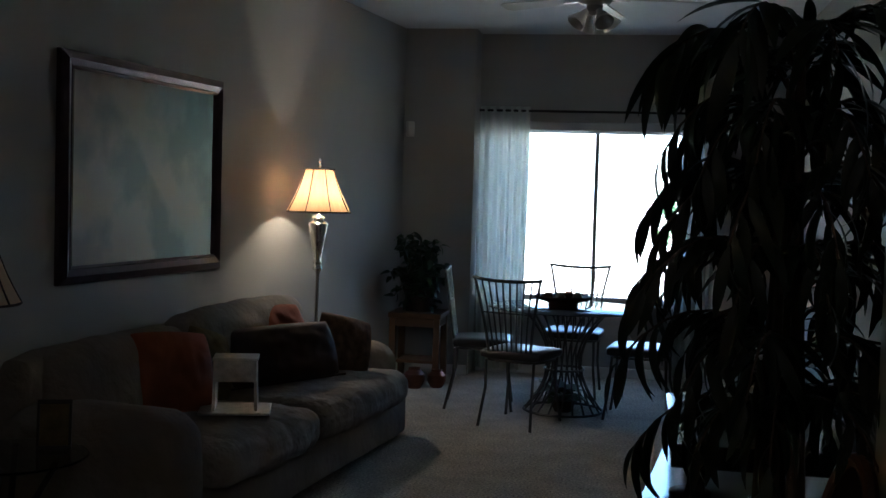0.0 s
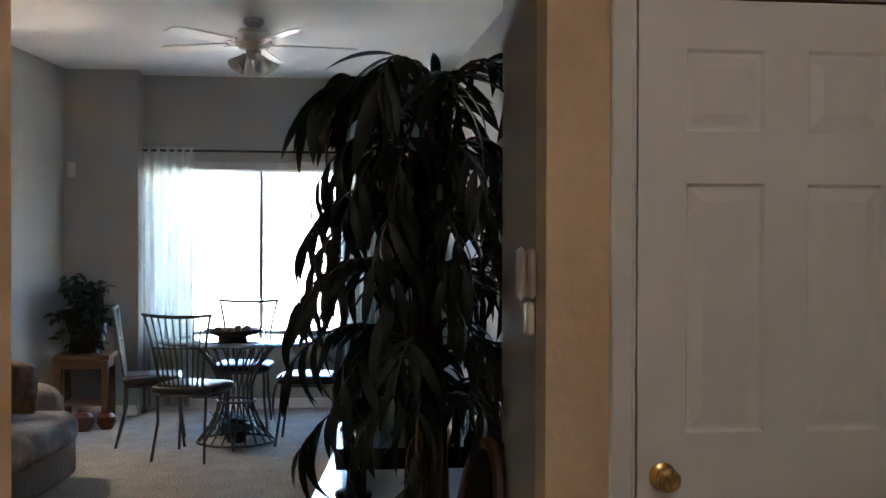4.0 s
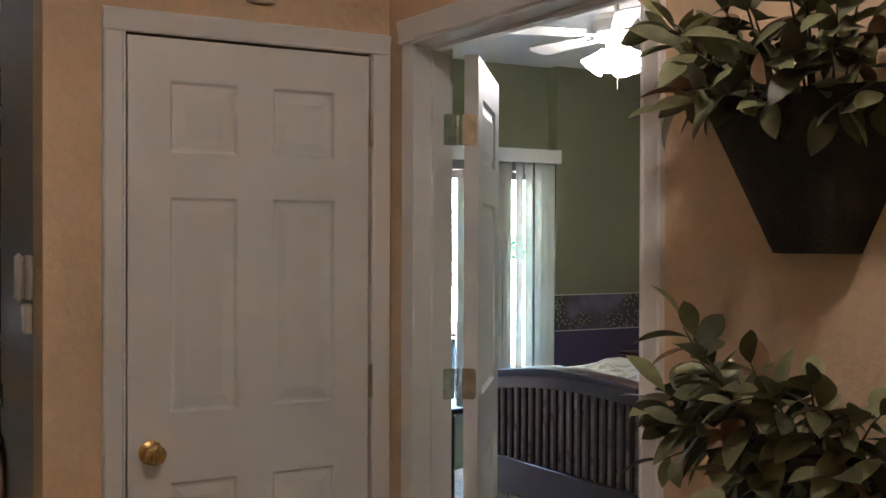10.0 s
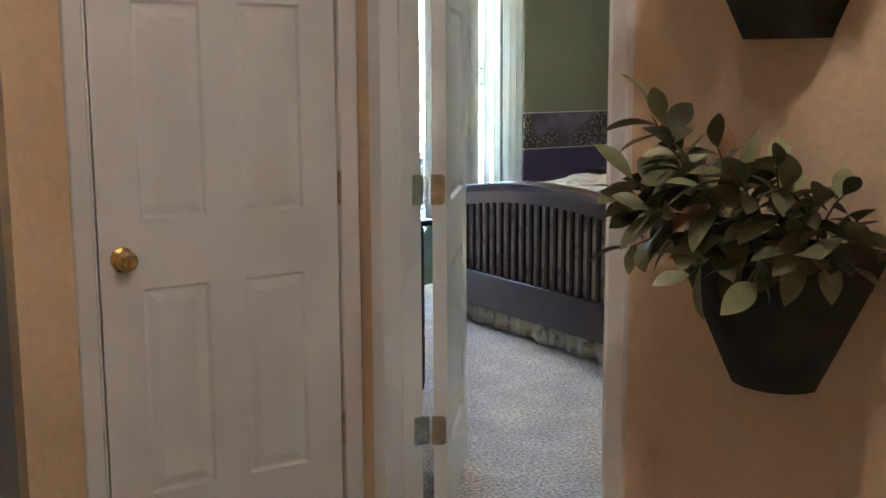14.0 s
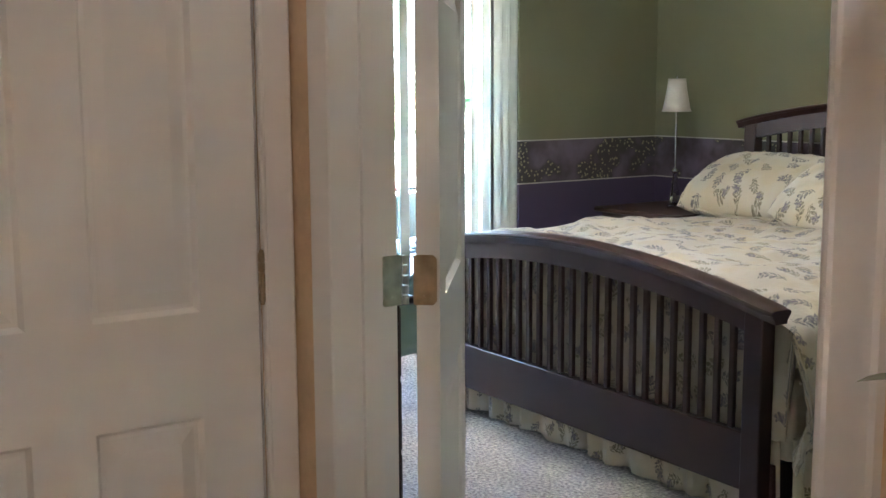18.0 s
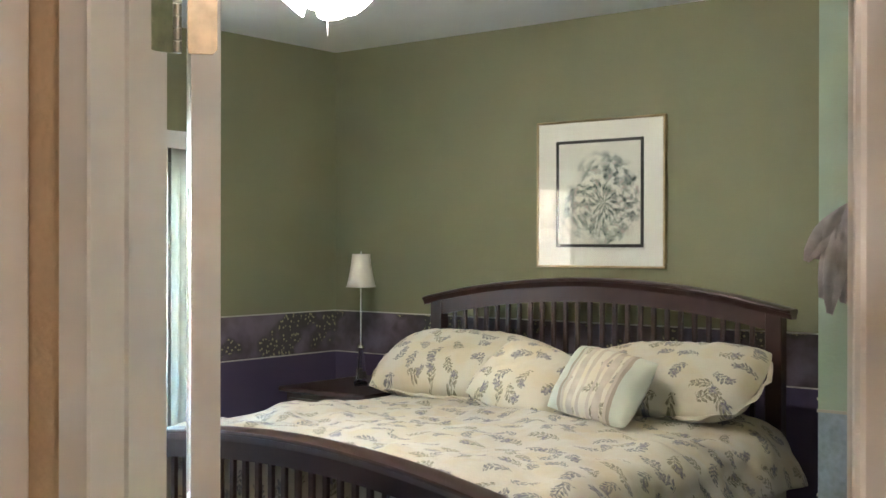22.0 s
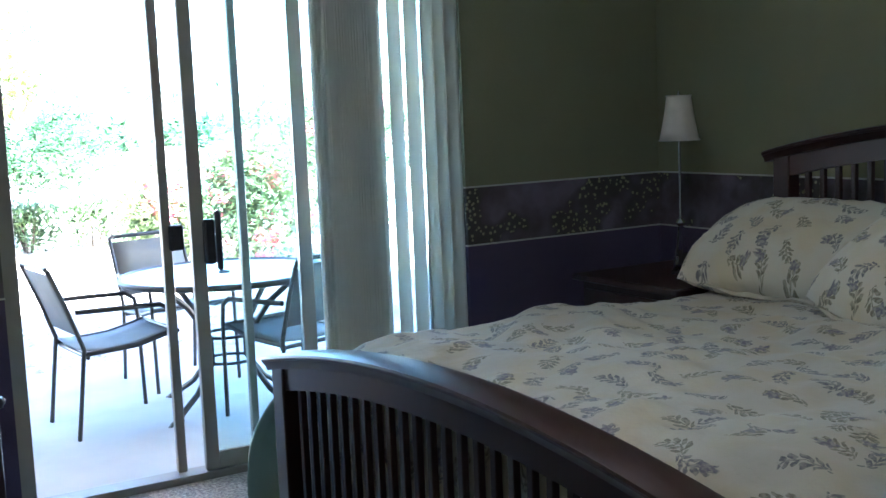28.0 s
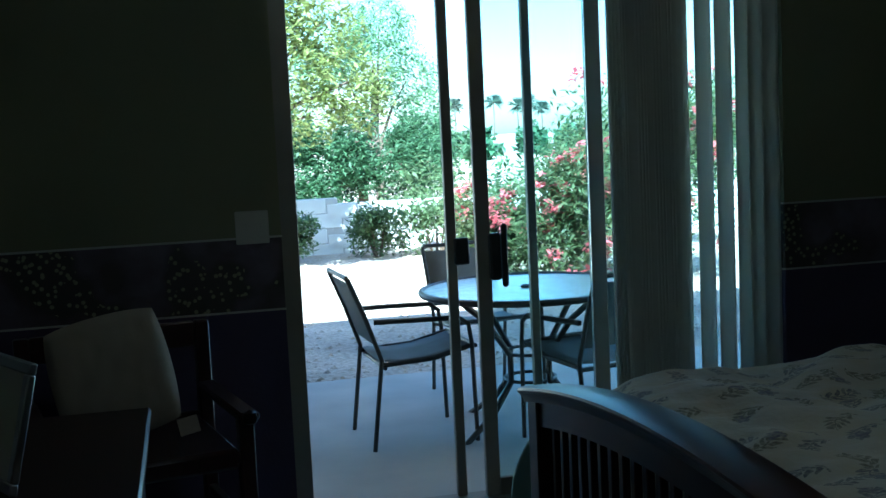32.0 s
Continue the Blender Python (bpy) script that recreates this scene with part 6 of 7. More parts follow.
def curtain(x0, x1, waves, seed, label):
    c = thing("curtain", pose(0, 0, 0), label, "curtain", "curtains at the living room window")
    bm = bmesh.new()
    n = waves * 8
    rows = []
    for j in range(15):
        v = j / 14
        row = []
        for i in range(n + 1):
            u = i / n
            amp = 0.036 * (0.5 + 0.5 * v)
            x = x0 + (x1 - x0) * u + 0.02 * math.sin(v * 3 + seed) * (u - 0.5)
            y = 9.31 + amp * math.sin(2 * math.pi * waves * u + 0.6 * math.sin(v * 2 + u * 7 + seed)) + 0.006 * noise.noise(Vector((u * 12, v * 3, seed)))
            row.append(bm.verts.new((x, min(y, 9.352), 2.24 - 2.20 * v)))
        rows.append(row)
    for a, b in zip(rows, rows[1:]):
        for i in range(n):
            bm.faces.new((a[i], a[i + 1], b[i + 1], b[i]))
    part("cloth", bm, SHEER, c, smooth=True)


curtain(-1.655, -1.255, 6, 1, "gathered sheer white curtain panel hanging beside the window")
curtain(-0.02, 0.30, 5, 4, "gathered sheer white curtain panel hanging beside the window")

# ---- alarm sensor in the corner ----
ms = thing("alarm_sensor", pose(-2.215, 9.07, 2.02, 0, 0, 42), "small white alarm sensor high in the corner", "sensor")
bar(ms, "case", -0.032, 0.032, -0.03, 0.02, -0.06, 0.065, PLATE, bevel=0.008)
bar(ms, "lens", -0.022, 0.022, -0.036, -0.0305, -0.05, -0.005, SHADE, bevel=0.003)

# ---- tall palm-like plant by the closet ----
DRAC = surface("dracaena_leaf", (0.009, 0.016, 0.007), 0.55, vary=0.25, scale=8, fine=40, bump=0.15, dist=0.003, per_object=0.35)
CANE = surface("cane_bark", (0.06, 0.042, 0.03), 0.9, vary=0.3, scale=20, fine=70, bump=0.5, dist=0.005)
BASKET = surface("basket_weave", (0.16, 0.10, 0.05), 0.85, vary=0.4, scale=45, fine=90, bump=0.8, dist=0.008)
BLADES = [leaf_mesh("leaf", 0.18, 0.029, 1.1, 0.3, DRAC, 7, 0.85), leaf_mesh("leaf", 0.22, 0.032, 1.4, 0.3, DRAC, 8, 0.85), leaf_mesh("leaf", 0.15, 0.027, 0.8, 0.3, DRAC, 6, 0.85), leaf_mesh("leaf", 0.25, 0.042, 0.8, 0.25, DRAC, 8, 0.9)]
dr = thing("dracaena_plant", pose(0.075, 2.92, 0), "tall dark dracaena with many long drooping leaves in a basket", "houseplant")
bm = bmesh.new()
lathe(bm, [(0.15, 0.0), (0.17, 0.05), (0.19, 0.28), (0.20, 0.30), (0.185, 0.30), (0.175, 0.26), (0.02, 0.25)], 28)
part("basket", bm, BASKET, dr, "woven basket pot", smooth=True)
rng = random.Random(11)
for k in range(5):
    a = 2 * math.pi * k / 5
    bm = bmesh.new()
    tube(bm, [(0.07 * math.cos(a), 0.07 * math.sin(a), 0.24), (0.05 * math.cos(a + 0.3), 0.05 * math.sin(a + 0.3), 0.9), (0.02 * math.cos(a), 0.02 * math.sin(a), 1.5 + 0.1 * k)], 0.020, 8, 0.011)
    part("cane", bm, CANE, dr, smooth=True)
# arching branches, tier by tier, with hanging leaves on both sides
near_leaves, rear = 0, bmesh.new()
for tier, (z, reach, n, rise) in enumerate(((1.91, 0.36, 8, 0.07), (1.72, 0.40, 9, 0.06), (1.56, 0.50, 10, 0.05), (1.36, 0.49, 10, 0.04), (1.18, 0.44, 9, 0.03), (1.02, 0.40, 9, 0.03))):
    for k in range(n):
        a = 2 * math.pi * (k + rng.uniform(-0.25, 0.25)) / n + 0.7 * tier + 0.3
        r, dz = reach * rng.uniform(0.8, 1.08), z + rng.uniform(-0.05, 0.05)
        out, side = Vector((math.cos(a), math.sin(a), 0)), Vector((-math.sin(a), math.cos(a), 0))
        p0, p1, p2 = Vector((0, 0, dz - 0.10)), out * r * 0.5 + Vector((0, 0, dz + 2 * rise + 0.06)), out * r * 0.92 + Vector((0, 0, dz - (0.14 if tier else 0.02)))
        curve = [p0.lerp(p1, u).lerp(p1.lerp(p2, u), u) for u in (i / 7 for i in range(8))]
        bm = bmesh.new()
        tube(bm, curve, 0.006, 6, 0.003)
        part("branch", bm, CANE, dr, smooth=True)
        for q in range(19):
            u = 0.10 + 0.90 * q / 18
            p = p0.lerp(p1, u).lerp(p1.lerp(p2, u), u)
            d = (p1.lerp(p2, u) - p0.lerp(p1, u)).normalized()
            way = d * rng.uniform(0.35, 0.8) + side * (0.75 if q % 2 else -0.75) * (1.1 - 0.6 * u) + Vector((0, 0, (0.15 - rng.uniform(0.3, 1.1) * u) if tier else rng.uniform(-0.3, 0.2)))
            if q == 18:
                way = d + Vector((0, 0, -0.1))
            m = Matrix.LocRotScale(p, way.normalized().to_track_quat("X", "Z") @ Euler((rng.uniform(-0.6, 0.6), 0, 0)).to_quaternion(), (rng.uniform(0.8, 1.15),) * 3)
            blade = BLADES[3 if tier == 0 and q > 9 else rng.choice((0, 0, 1, 2))]
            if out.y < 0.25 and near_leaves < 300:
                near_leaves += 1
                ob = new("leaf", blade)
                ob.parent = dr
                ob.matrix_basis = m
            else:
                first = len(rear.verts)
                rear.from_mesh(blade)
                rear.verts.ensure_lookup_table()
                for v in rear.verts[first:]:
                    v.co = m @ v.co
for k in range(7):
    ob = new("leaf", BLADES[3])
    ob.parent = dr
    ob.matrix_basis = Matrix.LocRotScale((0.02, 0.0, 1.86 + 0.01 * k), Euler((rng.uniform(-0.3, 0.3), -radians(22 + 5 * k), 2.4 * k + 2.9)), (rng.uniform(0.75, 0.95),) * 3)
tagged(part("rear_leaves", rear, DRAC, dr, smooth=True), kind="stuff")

# ---- low black console behind the plant ----
BLACKL = surface("black_lacquer", (0.012, 0.012, 0.013), 0.12, vary=0.1, scale=5, bump=0)
WHITEL = surface("pale_glass_shelf", (0.22, 0.25, 0.27), 0.08, vary=0.02, bump=0)
co = thing("tv_console", pose(0, 0, 0), "low console with a white lacquered shelf and a raised black top", "console")
bm = bmesh.new()
out = [(-0.25, 3.46), (0.62, 3.46), (0.62, 4.75), (-0.16, 4.75), (-0.30, 3.52)]
prism(bm, out, "z", 0.455, 0.49)
part("shelf", bm, WHITEL, co, "white lacquered shelf with rounded corner")
bar(co, "body", -0.14, 0.60, 3.52, 4.70, 0.0, 0.454, BLACKL)
bar(co, "top", -0.19, 0.62, 3.44, 4.40, 0.66, 0.735, BLACKL, bevel=0.004)
for x in (-0.10, 0.50):
    for y in (3.60, 4.28):
        bar(co, "post", x - 0.025, x + 0.025, y - 0.025, y + 0.025, 0.491, 0.659, BLACKL)
bx = thing("trinket_box", pose(-0.12, 3.62, 0.491), "small dark round box on the console shelf", "box")
bm = bmesh.new()
lathe(bm, [(0.065, 0), (0.07, 0.005), (0.065, 0.04)], 20)
part("body", bm, BROWN, bx, smooth=True)
bm = bmesh.new()
lathe(bm, [(0.068, 0.041), (0.068, 0.055), (0.06, 0.06), (0.0001, 0.061)], 20)
part("lid", bm, BROWN, bx, smooth=True)
gl = thing("candle_glass", pose(0.10, 3.58, 0.491), "small glass candle holder on the console shelf", "candle holder")
bm = bmesh.new()
lathe(bm, [(0.03, 0.0), (0.035, 0.06), (0.033, 0.06), (0.028, 0.006), (0.0001, 0.006)], 18)
part("glass", bm, GLASS, gl, smooth=True)

# oval-backed chair by the closet side
OAKC = surface("brown_chair_wood", (0.13, 0.06, 0.03), 0.4, vary=0.3, scale=6, fine=60, bump=0.1)
oc = thing("oval_back_chair", pose(0.03, 2.60, 0, 0, 0, -75), "small wooden chair with an oval back by the closet wall", "chair")
for x in (-0.17, 0.17):
    for y in (-0.16, 0.16):
        bm = bmesh.new()
        lathe(bm, [(0.014, 0.0), (0.018, 0.20), (0.024, 0.40)], 10, (x * 0.75, y, 0))
        part("leg", bm, OAKC, oc, smooth=True)
part("seat", soft_box(-0.17, 0.17, -0.19, 0.19, 0.40, 0.46, 0.03, 0.01, 41, 8), OAKC, oc, smooth=True)
bm = bmesh.new()
pts = [(0.125 * math.cos(a), 0.17 + 0.03 * math.sin(a), 0.67 + 0.22 * math.sin(a)) for a in (2 * math.pi * k / 36 for k in range(37))]
tube(bm, pts, 0.020, 8, cap=False)
part("back_rim", bm, OAKC, oc, smooth=True)
bm = bmesh.new()
n = 24
vs = [bm.verts.new((0.115 * math.cos(2 * math.pi * k / n), 0.17 + 0.03 * math.sin(2 * math.pi * k / n) + 0.004, 0.67 + 0.21 * math.sin(2 * math.pi * k / n))) for k in range(n)]
bm.faces.new(vs)
o = part("back_panel", bm, BROWN, oc)
o.modifiers.new("thick", "SOLIDIFY").thickness = 0.012

# ---- plant stand in the far corner ----
PINE = surface("pine_wood", (0.13, 0.07, 0.035), 0.6, vary=0.2, scale=6, fine=60, bump=0.15)
ps = thing("plant_stand", pose(-2.02, 8.70, 0), "square pine plant stand in the corner", "plant stand")
bar(ps, "top", -0.21, 0.21, -0.21, 0.21, 0.52, 0.56, PINE, bevel=0.006)
bar(ps, "shelf", -0.15, 0.15, -0.15, 0.15, 0.16, 0.185, PINE)
for x in (-0.175, 0.175):
    for y in (-0.175, 0.175):
        bar(ps, "leg", x - 0.025, x + 0.025, y - 0.025, y + 0.025, 0.0, 0.519, PINE, bevel=0.004)
for a in ((-0.15, 0.15, -0.19, -0.165, 0.45, 0.519), (-0.15, 0.15, 0.165, 0.19, 0.45, 0.519), (-0.19, -0.165, -0.15, 0.15, 0.45, 0.519), (0.165, 0.19, -0.15, 0.15, 0.45, 0.519)):
    bar(ps, "apron", *a, PINE)
IVY = surface("ivy_leaf", (0.022, 0.045, 0.016), 0.45, vary=0.3, scale=14, bump=0.1, per_object=0.35)
IVYS = [leaf_mesh("leaf", 0.075, 0.055, 0.5, 0.2, IVY, 5), leaf_mesh("leaf", 0.09, 0.06, 0.9, 0.2, IVY, 5)]
iv = thing("ivy_plant", pose(-2.02, 8.70, 0.561), "bushy trailing ivy in a pot on the plant stand", "houseplant")
bm = bmesh.new()
lathe(bm, [(0.09, 0.0), (0.13, 0.16), (0.14, 0.18), (0.12, 0.18), (0.02, 0.15)], 22)
part("pot", bm, BROWN, iv, smooth=True)
for s in range(42):
    a = 2 * math.pi * s / 21
    r, up = rng.uniform(0.06, 0.25), rng.uniform(-0.22, 0.48)
    p0, p2 = Vector((0.05 * math.cos(a), 0.05 * math.sin(a), 0.16)), Vector((r * math.cos(a), r * math.sin(a), 0.16 + up))
    p1 = (p0 + p2) / 2 + Vector((0, 0, 0.16))
    bm = bmesh.new()
    bez = [p0.lerp(p1, u).lerp(p1.lerp(p2, u), u) for u in (0, 0.2, 0.4, 0.6, 0.8, 1)]
    tube(bm, bez, 0.003, 5)
    part("vine", bm, STEM, iv)
    for k in range(11):
        u = 0.15 + 0.85 * k / 10
        p = p0.lerp(p1, u).lerp(p1.lerp(p2, u), u)
        ob = new("leaf", IVYS[k % 2])
        ob.parent = iv
        ob.matrix_basis = Matrix.LocRotScale(p, Euler((rng.uniform(-0.6, 0.6), rng.uniform(-0.3, 0.9), rng.uniform(0, 6.28))), (rng.uniform(0.8, 1.3),) * 3)
COPPER = surface("copper_pot", (0.16, 0.07, 0.045), 0.3, 0.7, vary=0.2, scale=12, bump=0.1)
for x, y, r in ((-1.98, 8.36, 0.085), (-1.82, 8.44, 0.075)):
    cp = thing("copper_jar", pose(x, y, 0), "small round copper jar on the carpet", "jar", "copper jars by the plant stand")
    bm = bmesh.new()
    lathe(bm, [(r * 0.6, 0), (r, r * 0.7), (r * 0.95, r * 1.3), (r * 0.55, r * 1.7), (r * 0.6, r * 1.85), (r * 0.5, r * 1.8), (0.0001, r * 1.6)], 22)
    part("body", bm, COPPER, cp, smooth=True)
fp = thing("floor_plant", pose(-0.80, 7.78, 0), "leafy plant in a bowl inside the table base", "houseplant")
bm = bmesh.new()
lathe(bm, [(0.06, 0.0), (0.085, 0.06), (0.08, 0.08), (0.02, 0.07)], 18)
part("bowl", bm, BROWN, fp, smooth=True)
for k in range(34):
    ob = new("leaf", IVYS[k % 2])
    ob.parent = fp
    a = k * 2.4
    r = 0.02 + 0.05 * ((k * 7) % 10) / 10
    ob.matrix_basis = Matrix.LocRotScale((r * math.cos(a), r * math.sin(a), 0.08 + 0.008 * (k % 9)), Euler((rng.uniform(-0.4, 0.4), -rng.uniform(0.0, 1.0), a)), (rng.uniform(1.4, 2.2),) * 3)

# ---- patio furniture ----
SLING = surface("grey_sling_mesh", (0.19, 0.19, 0.18), 0.7, vary=0.08, scale=8, fine=400, bump=0.3)
PTUBE = surface("bronze_tube", (0.075, 0.065, 0.055), 0.4, 0.6, vary=0.1, scale=10, bump=0.03)


def patio_chair():
    """Faces +y: tube frame, one sling for seat and one for the back."""
    ch = thing("patio_chair", pose(0, 0, 0), "bronze tube patio chair with grey mesh sling", "chair", "chairs on the patio")
    for s in (-1, 1):
        bm = bmesh.new()
        tube(bm, [(s * 0.25, -0.30, -0.02), (s * 0.25, -0.24, 0.40), (s * 0.25, -0.325, 0.62), (s * 0.25, -0.385, 0.75), (s * 0.245, -0.397, 0.775), (s * 0.22, -0.402, 0.785)], 0.0125, 8)
        part("back_post", bm, PTUBE, ch, smooth=True)
        bm = bmesh.new()
        tube(bm, [(s * 0.28, 0.26, -0.02), (s * 0.28, 0.25, 0.44), (s * 0.28, 0.235, 0.535), (s * 0.28, 0.18, 0.568), (s * 0.28, -0.10, 0.575), (s * 0.262, -0.275, 0.578)], 0.0125, 8)
        part("arm", bm, PTUBE, ch, smooth=True)
        bm = bmesh.new()
        tube(bm, [(s * 0.245, -0.235, 0.375), (s * 0.245, 0.05, 0.385), (s * 0.245, 0.27, 0.43)], 0.0125, 8)
        part("seat_tube", bm, PTUBE, ch, smooth=True)
    for p in (((-0.245, 0.27, 0.43), (0.28, 0.27, 0.43)), ((-0.235, -0.402, 0.785), (0.235, -0.402, 0.785)), ((-0.245, -0.22, 0.36), (0.245, -0.22, 0.36))):
        bm = bmesh.new()
        tube(bm, p, 0.011, 8)
        part("cross_tube", bm, PTUBE, ch, smooth=True)
    for name, prof in (("seat_sling", [(-0.235, 0.395), (-0.1, 0.385), (0.05, 0.392), (0.18, 0.415), (0.28, 0.437)]), ("back_sling", [(-0.258, 0.46), (-0.315, 0.60), (-0.353, 0.68), (-0.388, 0.755)])):
        bm = bmesh.new()
        rows = [[bm.verts.new((x * 0.238, y, z - (0.012 if name[0] == "s" else 0.0) * (1 - x * x))) for x in (-1, -0.5, 0, 0.5, 1)] for y, z in prof]
        for a, b in zip(rows, rows[1:]):
            for i in range(4):
                bm.faces.new((a[i], a[i + 1], b[i + 1], b[i]))
        ob = part(name, bm, SLING, ch, "grey mesh sling", smooth=True)
        ob.modifiers.new("thick", "SOLIDIFY").thickness = 0.004
    # the seat is narrow and shallow for its height
    for ob in ch.children:
        ob.data.transform(Matrix.Diagonal((0.87, 0.87, 1, 1)))
    return ch


PT = (3.79, 6.79)
pch = patio_chair()
pch.matrix_basis = pose(3.232, 6.855, 0, 0, 0, -86)
copy_thing(pch, pose(3.77, 7.54, 0, 0, 0, -172))
copy_thing(pch, pose(3.985, 6.44, 0, 0, 0, 15))
ptab = thing("patio_table", pose(PT[0], PT[1], -0.05), "round patio table with frosted glass top and bronze legs", "table")
bm = bmesh.new()
lathe(bm, [(0.022, 0.705), (0.495, 0.705), (0.495, 0.713), (0.022, 0.713)], 44)
part("top", bm, surface("frosted_table_glass", (0.40, 0.44, 0.46), 0.16, vary=0.15, scale=30, fine=120, bump=0.2, dist=0.001), ptab, "pebbled glass top", smooth=True)
bm = bmesh.new()
tube(bm, [(0.508 * math.cos(2 * math.pi * k / 44), 0.508 * math.sin(2 * math.pi * k / 44), 0.705) for k in range(45)], 0.016, 8, cap=False)
part("rim", bm, PTUBE, ptab, smooth=True)
for k in range(4):
    a = 2 * math.pi * k / 4 + 0.5
    c, s = math.cos(a), math.sin(a)
    bm = bmesh.new()
    tube(bm, [(0.44 * c, 0.44 * s, 0.70), (0.28 * c, 0.28 * s, 0.58), (0.13 * c, 0.13 * s, 0.40), (0.13 * c, 0.13 * s, 0.27), (0.25 * c, 0.25 * s, 0.14), (0.48 * c, 0.48 * s, 0.0)], 0.015, 8)
    part("leg", bm, PTUBE, ptab, smooth=True)
for z, r in ((0.40, 0.125), (0.27, 0.125)):
    bm = bmesh.new()
    tube(bm, [(r * math.cos(2 * math.pi * k / 24), r * math.sin(2 * math.pi * k / 24), z) for k in range(25)], 0.009, 6, cap=False)
    part("ring", bm, PTUBE, ptab, smooth=True)
bm = bmesh.new()
lathe(bm, [(0.03, 0.714), (0.03, 0.72), (0.021, 0.722), (0.02, 0.69)], 18)
part("umbrella_collar", bm, DARK, ptab, smooth=True)

# ---- patio cover and house shell above the openings ----
STUC = surface("house_stucco", (0.55, 0.46, 0.36), 0.9, vary=0.08, scale=2, fine=60, bump=0.4, dist=0.006)
slab("roof", [(-3.8, 5.8, -3.2, 5.735, 2.96, 3.15), (-3.8, 1.2, 5.735, 9.55, 2.96, 3.15), (1.2, 7.2, 5.735, 8.2, 2.60, 3.15)], STUC, label="flat house roof and covered patio", category="roof")
slab("wall_outside_east", [(5.672, 5.8, 0.1, 5.735, -0.1, 2.96)], STUC)
slab("wall_patio_west", [(1.002, 1.2, 5.735, 9.52, -0.1, 2.96)], STUC)
slab("pavement_post", [(6.95, 7.2, 7.95, 8.2, -0.05, 2.6)], STUC)

# ---- block wall across the yard ----
BLOCKM = surface("painted_block", (0.68, 0.66, 0.62), 0.85, vary=0.05, scale=4, fine=50, bump=0.35, dist=0.005, per_object=0.05)
MORT = surface("block_mortar", (0.50, 0.48, 0.45), 0.95, vary=0.06, bump=0.3)
WY = 16.2
yw = slab("wall_yard", [(-14, 4.15, WY + 0.015, WY + 0.18, -0.2, 0.66), (4.15, 22, WY + 0.015, WY + 0.18, -0.2, 0.585), (-60, -14, WY + 0.0, WY + 0.18, -0.2, 0.66), (22, 70, WY, WY + 0.18, -0.2, 0.585)], MORT, label="low whitewashed concrete block garden wall", category="garden wall")
bm = bmesh.new()
box(bm, -0.192, 0.192, 0.0, 0.02, -0.092, 0.092, 0.006)
bmesh_block = mesh_of("block", bm, BLOCKM)
for row in range(4):
    for col in range(26):
        x = 1.2 + 0.40 * col + (0.2 if row % 2 else 0.0)
        z = 0.0 + 0.195 * row
        ob = new("block", bmesh_block)
        ob.parent = yw
        ob.location = (x, WY, z - 0.02 + (0.0 if x < 4.1 else -0.075))

# ---- planting ----
def leafy(rng, blobs, count, size, squash=0.45):
    """One mesh of many small folded leaves scattered through rounded masses, denser to the outside."""
    verts, faces = [], []
    total = sum(r ** 2 for *_, r in blobs)
    for cx, cy, cz, r in blobs:
        for _ in range(int(count * r * r / total)):
            d = Vector((rng.gauss(0, 1), rng.gauss(0, 1), rng.gauss(0, 0.8))).normalized()
            rad = r * rng.uniform(0.55, 1.0) * (1 + 0.35 * noise.noise(d * 2.1 + Vector((cx, cy, cz))))
            p = Vector((cx, cy, cz)) + d * rad
            s = size * rng.uniform(0.6, 1.4)
            a, t = rng.uniform(0, 6.28), rng.uniform(-0.9, 0.5)
            u = Vector((math.cos(a) * math.cos(t), math.sin(a) * math.cos(t), math.sin(t)))
            w = u.cross(Vector((rng.uniform(-0.5, 0.5), rng.uniform(-0.5, 0.5), 1))).normalized() * s * squash
            i = len(verts)
            verts += [p - u * s, p + w * 0.9 - u * s * 0.1, p + u * s, p - w * 0.9 - u * s * 0.1]
            faces += [(i, i + 1, i + 2), (i, i + 2, i + 3)]
    return verts, faces


def crown(name, parent, verts, faces, mat, label=""):
    me = bpy.data.meshes.new(name)
    me.from_pydata([tuple(v) for v in verts], [], faces)
    me.materials.append(mat)
    ob = new(name, me)
    ob.parent = parent
    return tagged(ob, label)


def foliage_mat(name, colour, vary=0.35, trans=0.5):
    m, nt, b, nodes, links = node_mat(name)
    g, r, sc = nodes.new("ShaderNodeNewGeometry"), nodes.new("ShaderNodeMapRange"), nodes.new("ShaderNodeVectorMath")
    r.inputs["To Min"].default_value, r.inputs["To Max"].default_value = 1 - vary, 1 + vary
    links.new(g.outputs["Random Per Island"], r.inputs["Value"])
    sc.operation = "SCALE"
    sc.inputs[0].default_value = colour
    links.new(r.outputs["Result"], sc.inputs["Scale"])
    links.new(sc.outputs["Vector"], b.inputs["Base Color"])
    b.inputs["Roughness"].default_value = 0.5
    tr, mx, out = nodes.new("ShaderNodeBsdfTranslucent"), nodes.new("ShaderNodeMixShader"), nodes["Material Output"]
    links.new(sc.outputs["Vector"], tr.inputs["Color"])
    mx.inputs["Fac"].default_value = trans
    links.new(b.outputs["BSDF"], mx.inputs[1])
    links.new(tr.outputs["BSDF"], mx.inputs[2])
    links.new(mx.outputs["Shader"], out.inputs["Surface"])
    return m


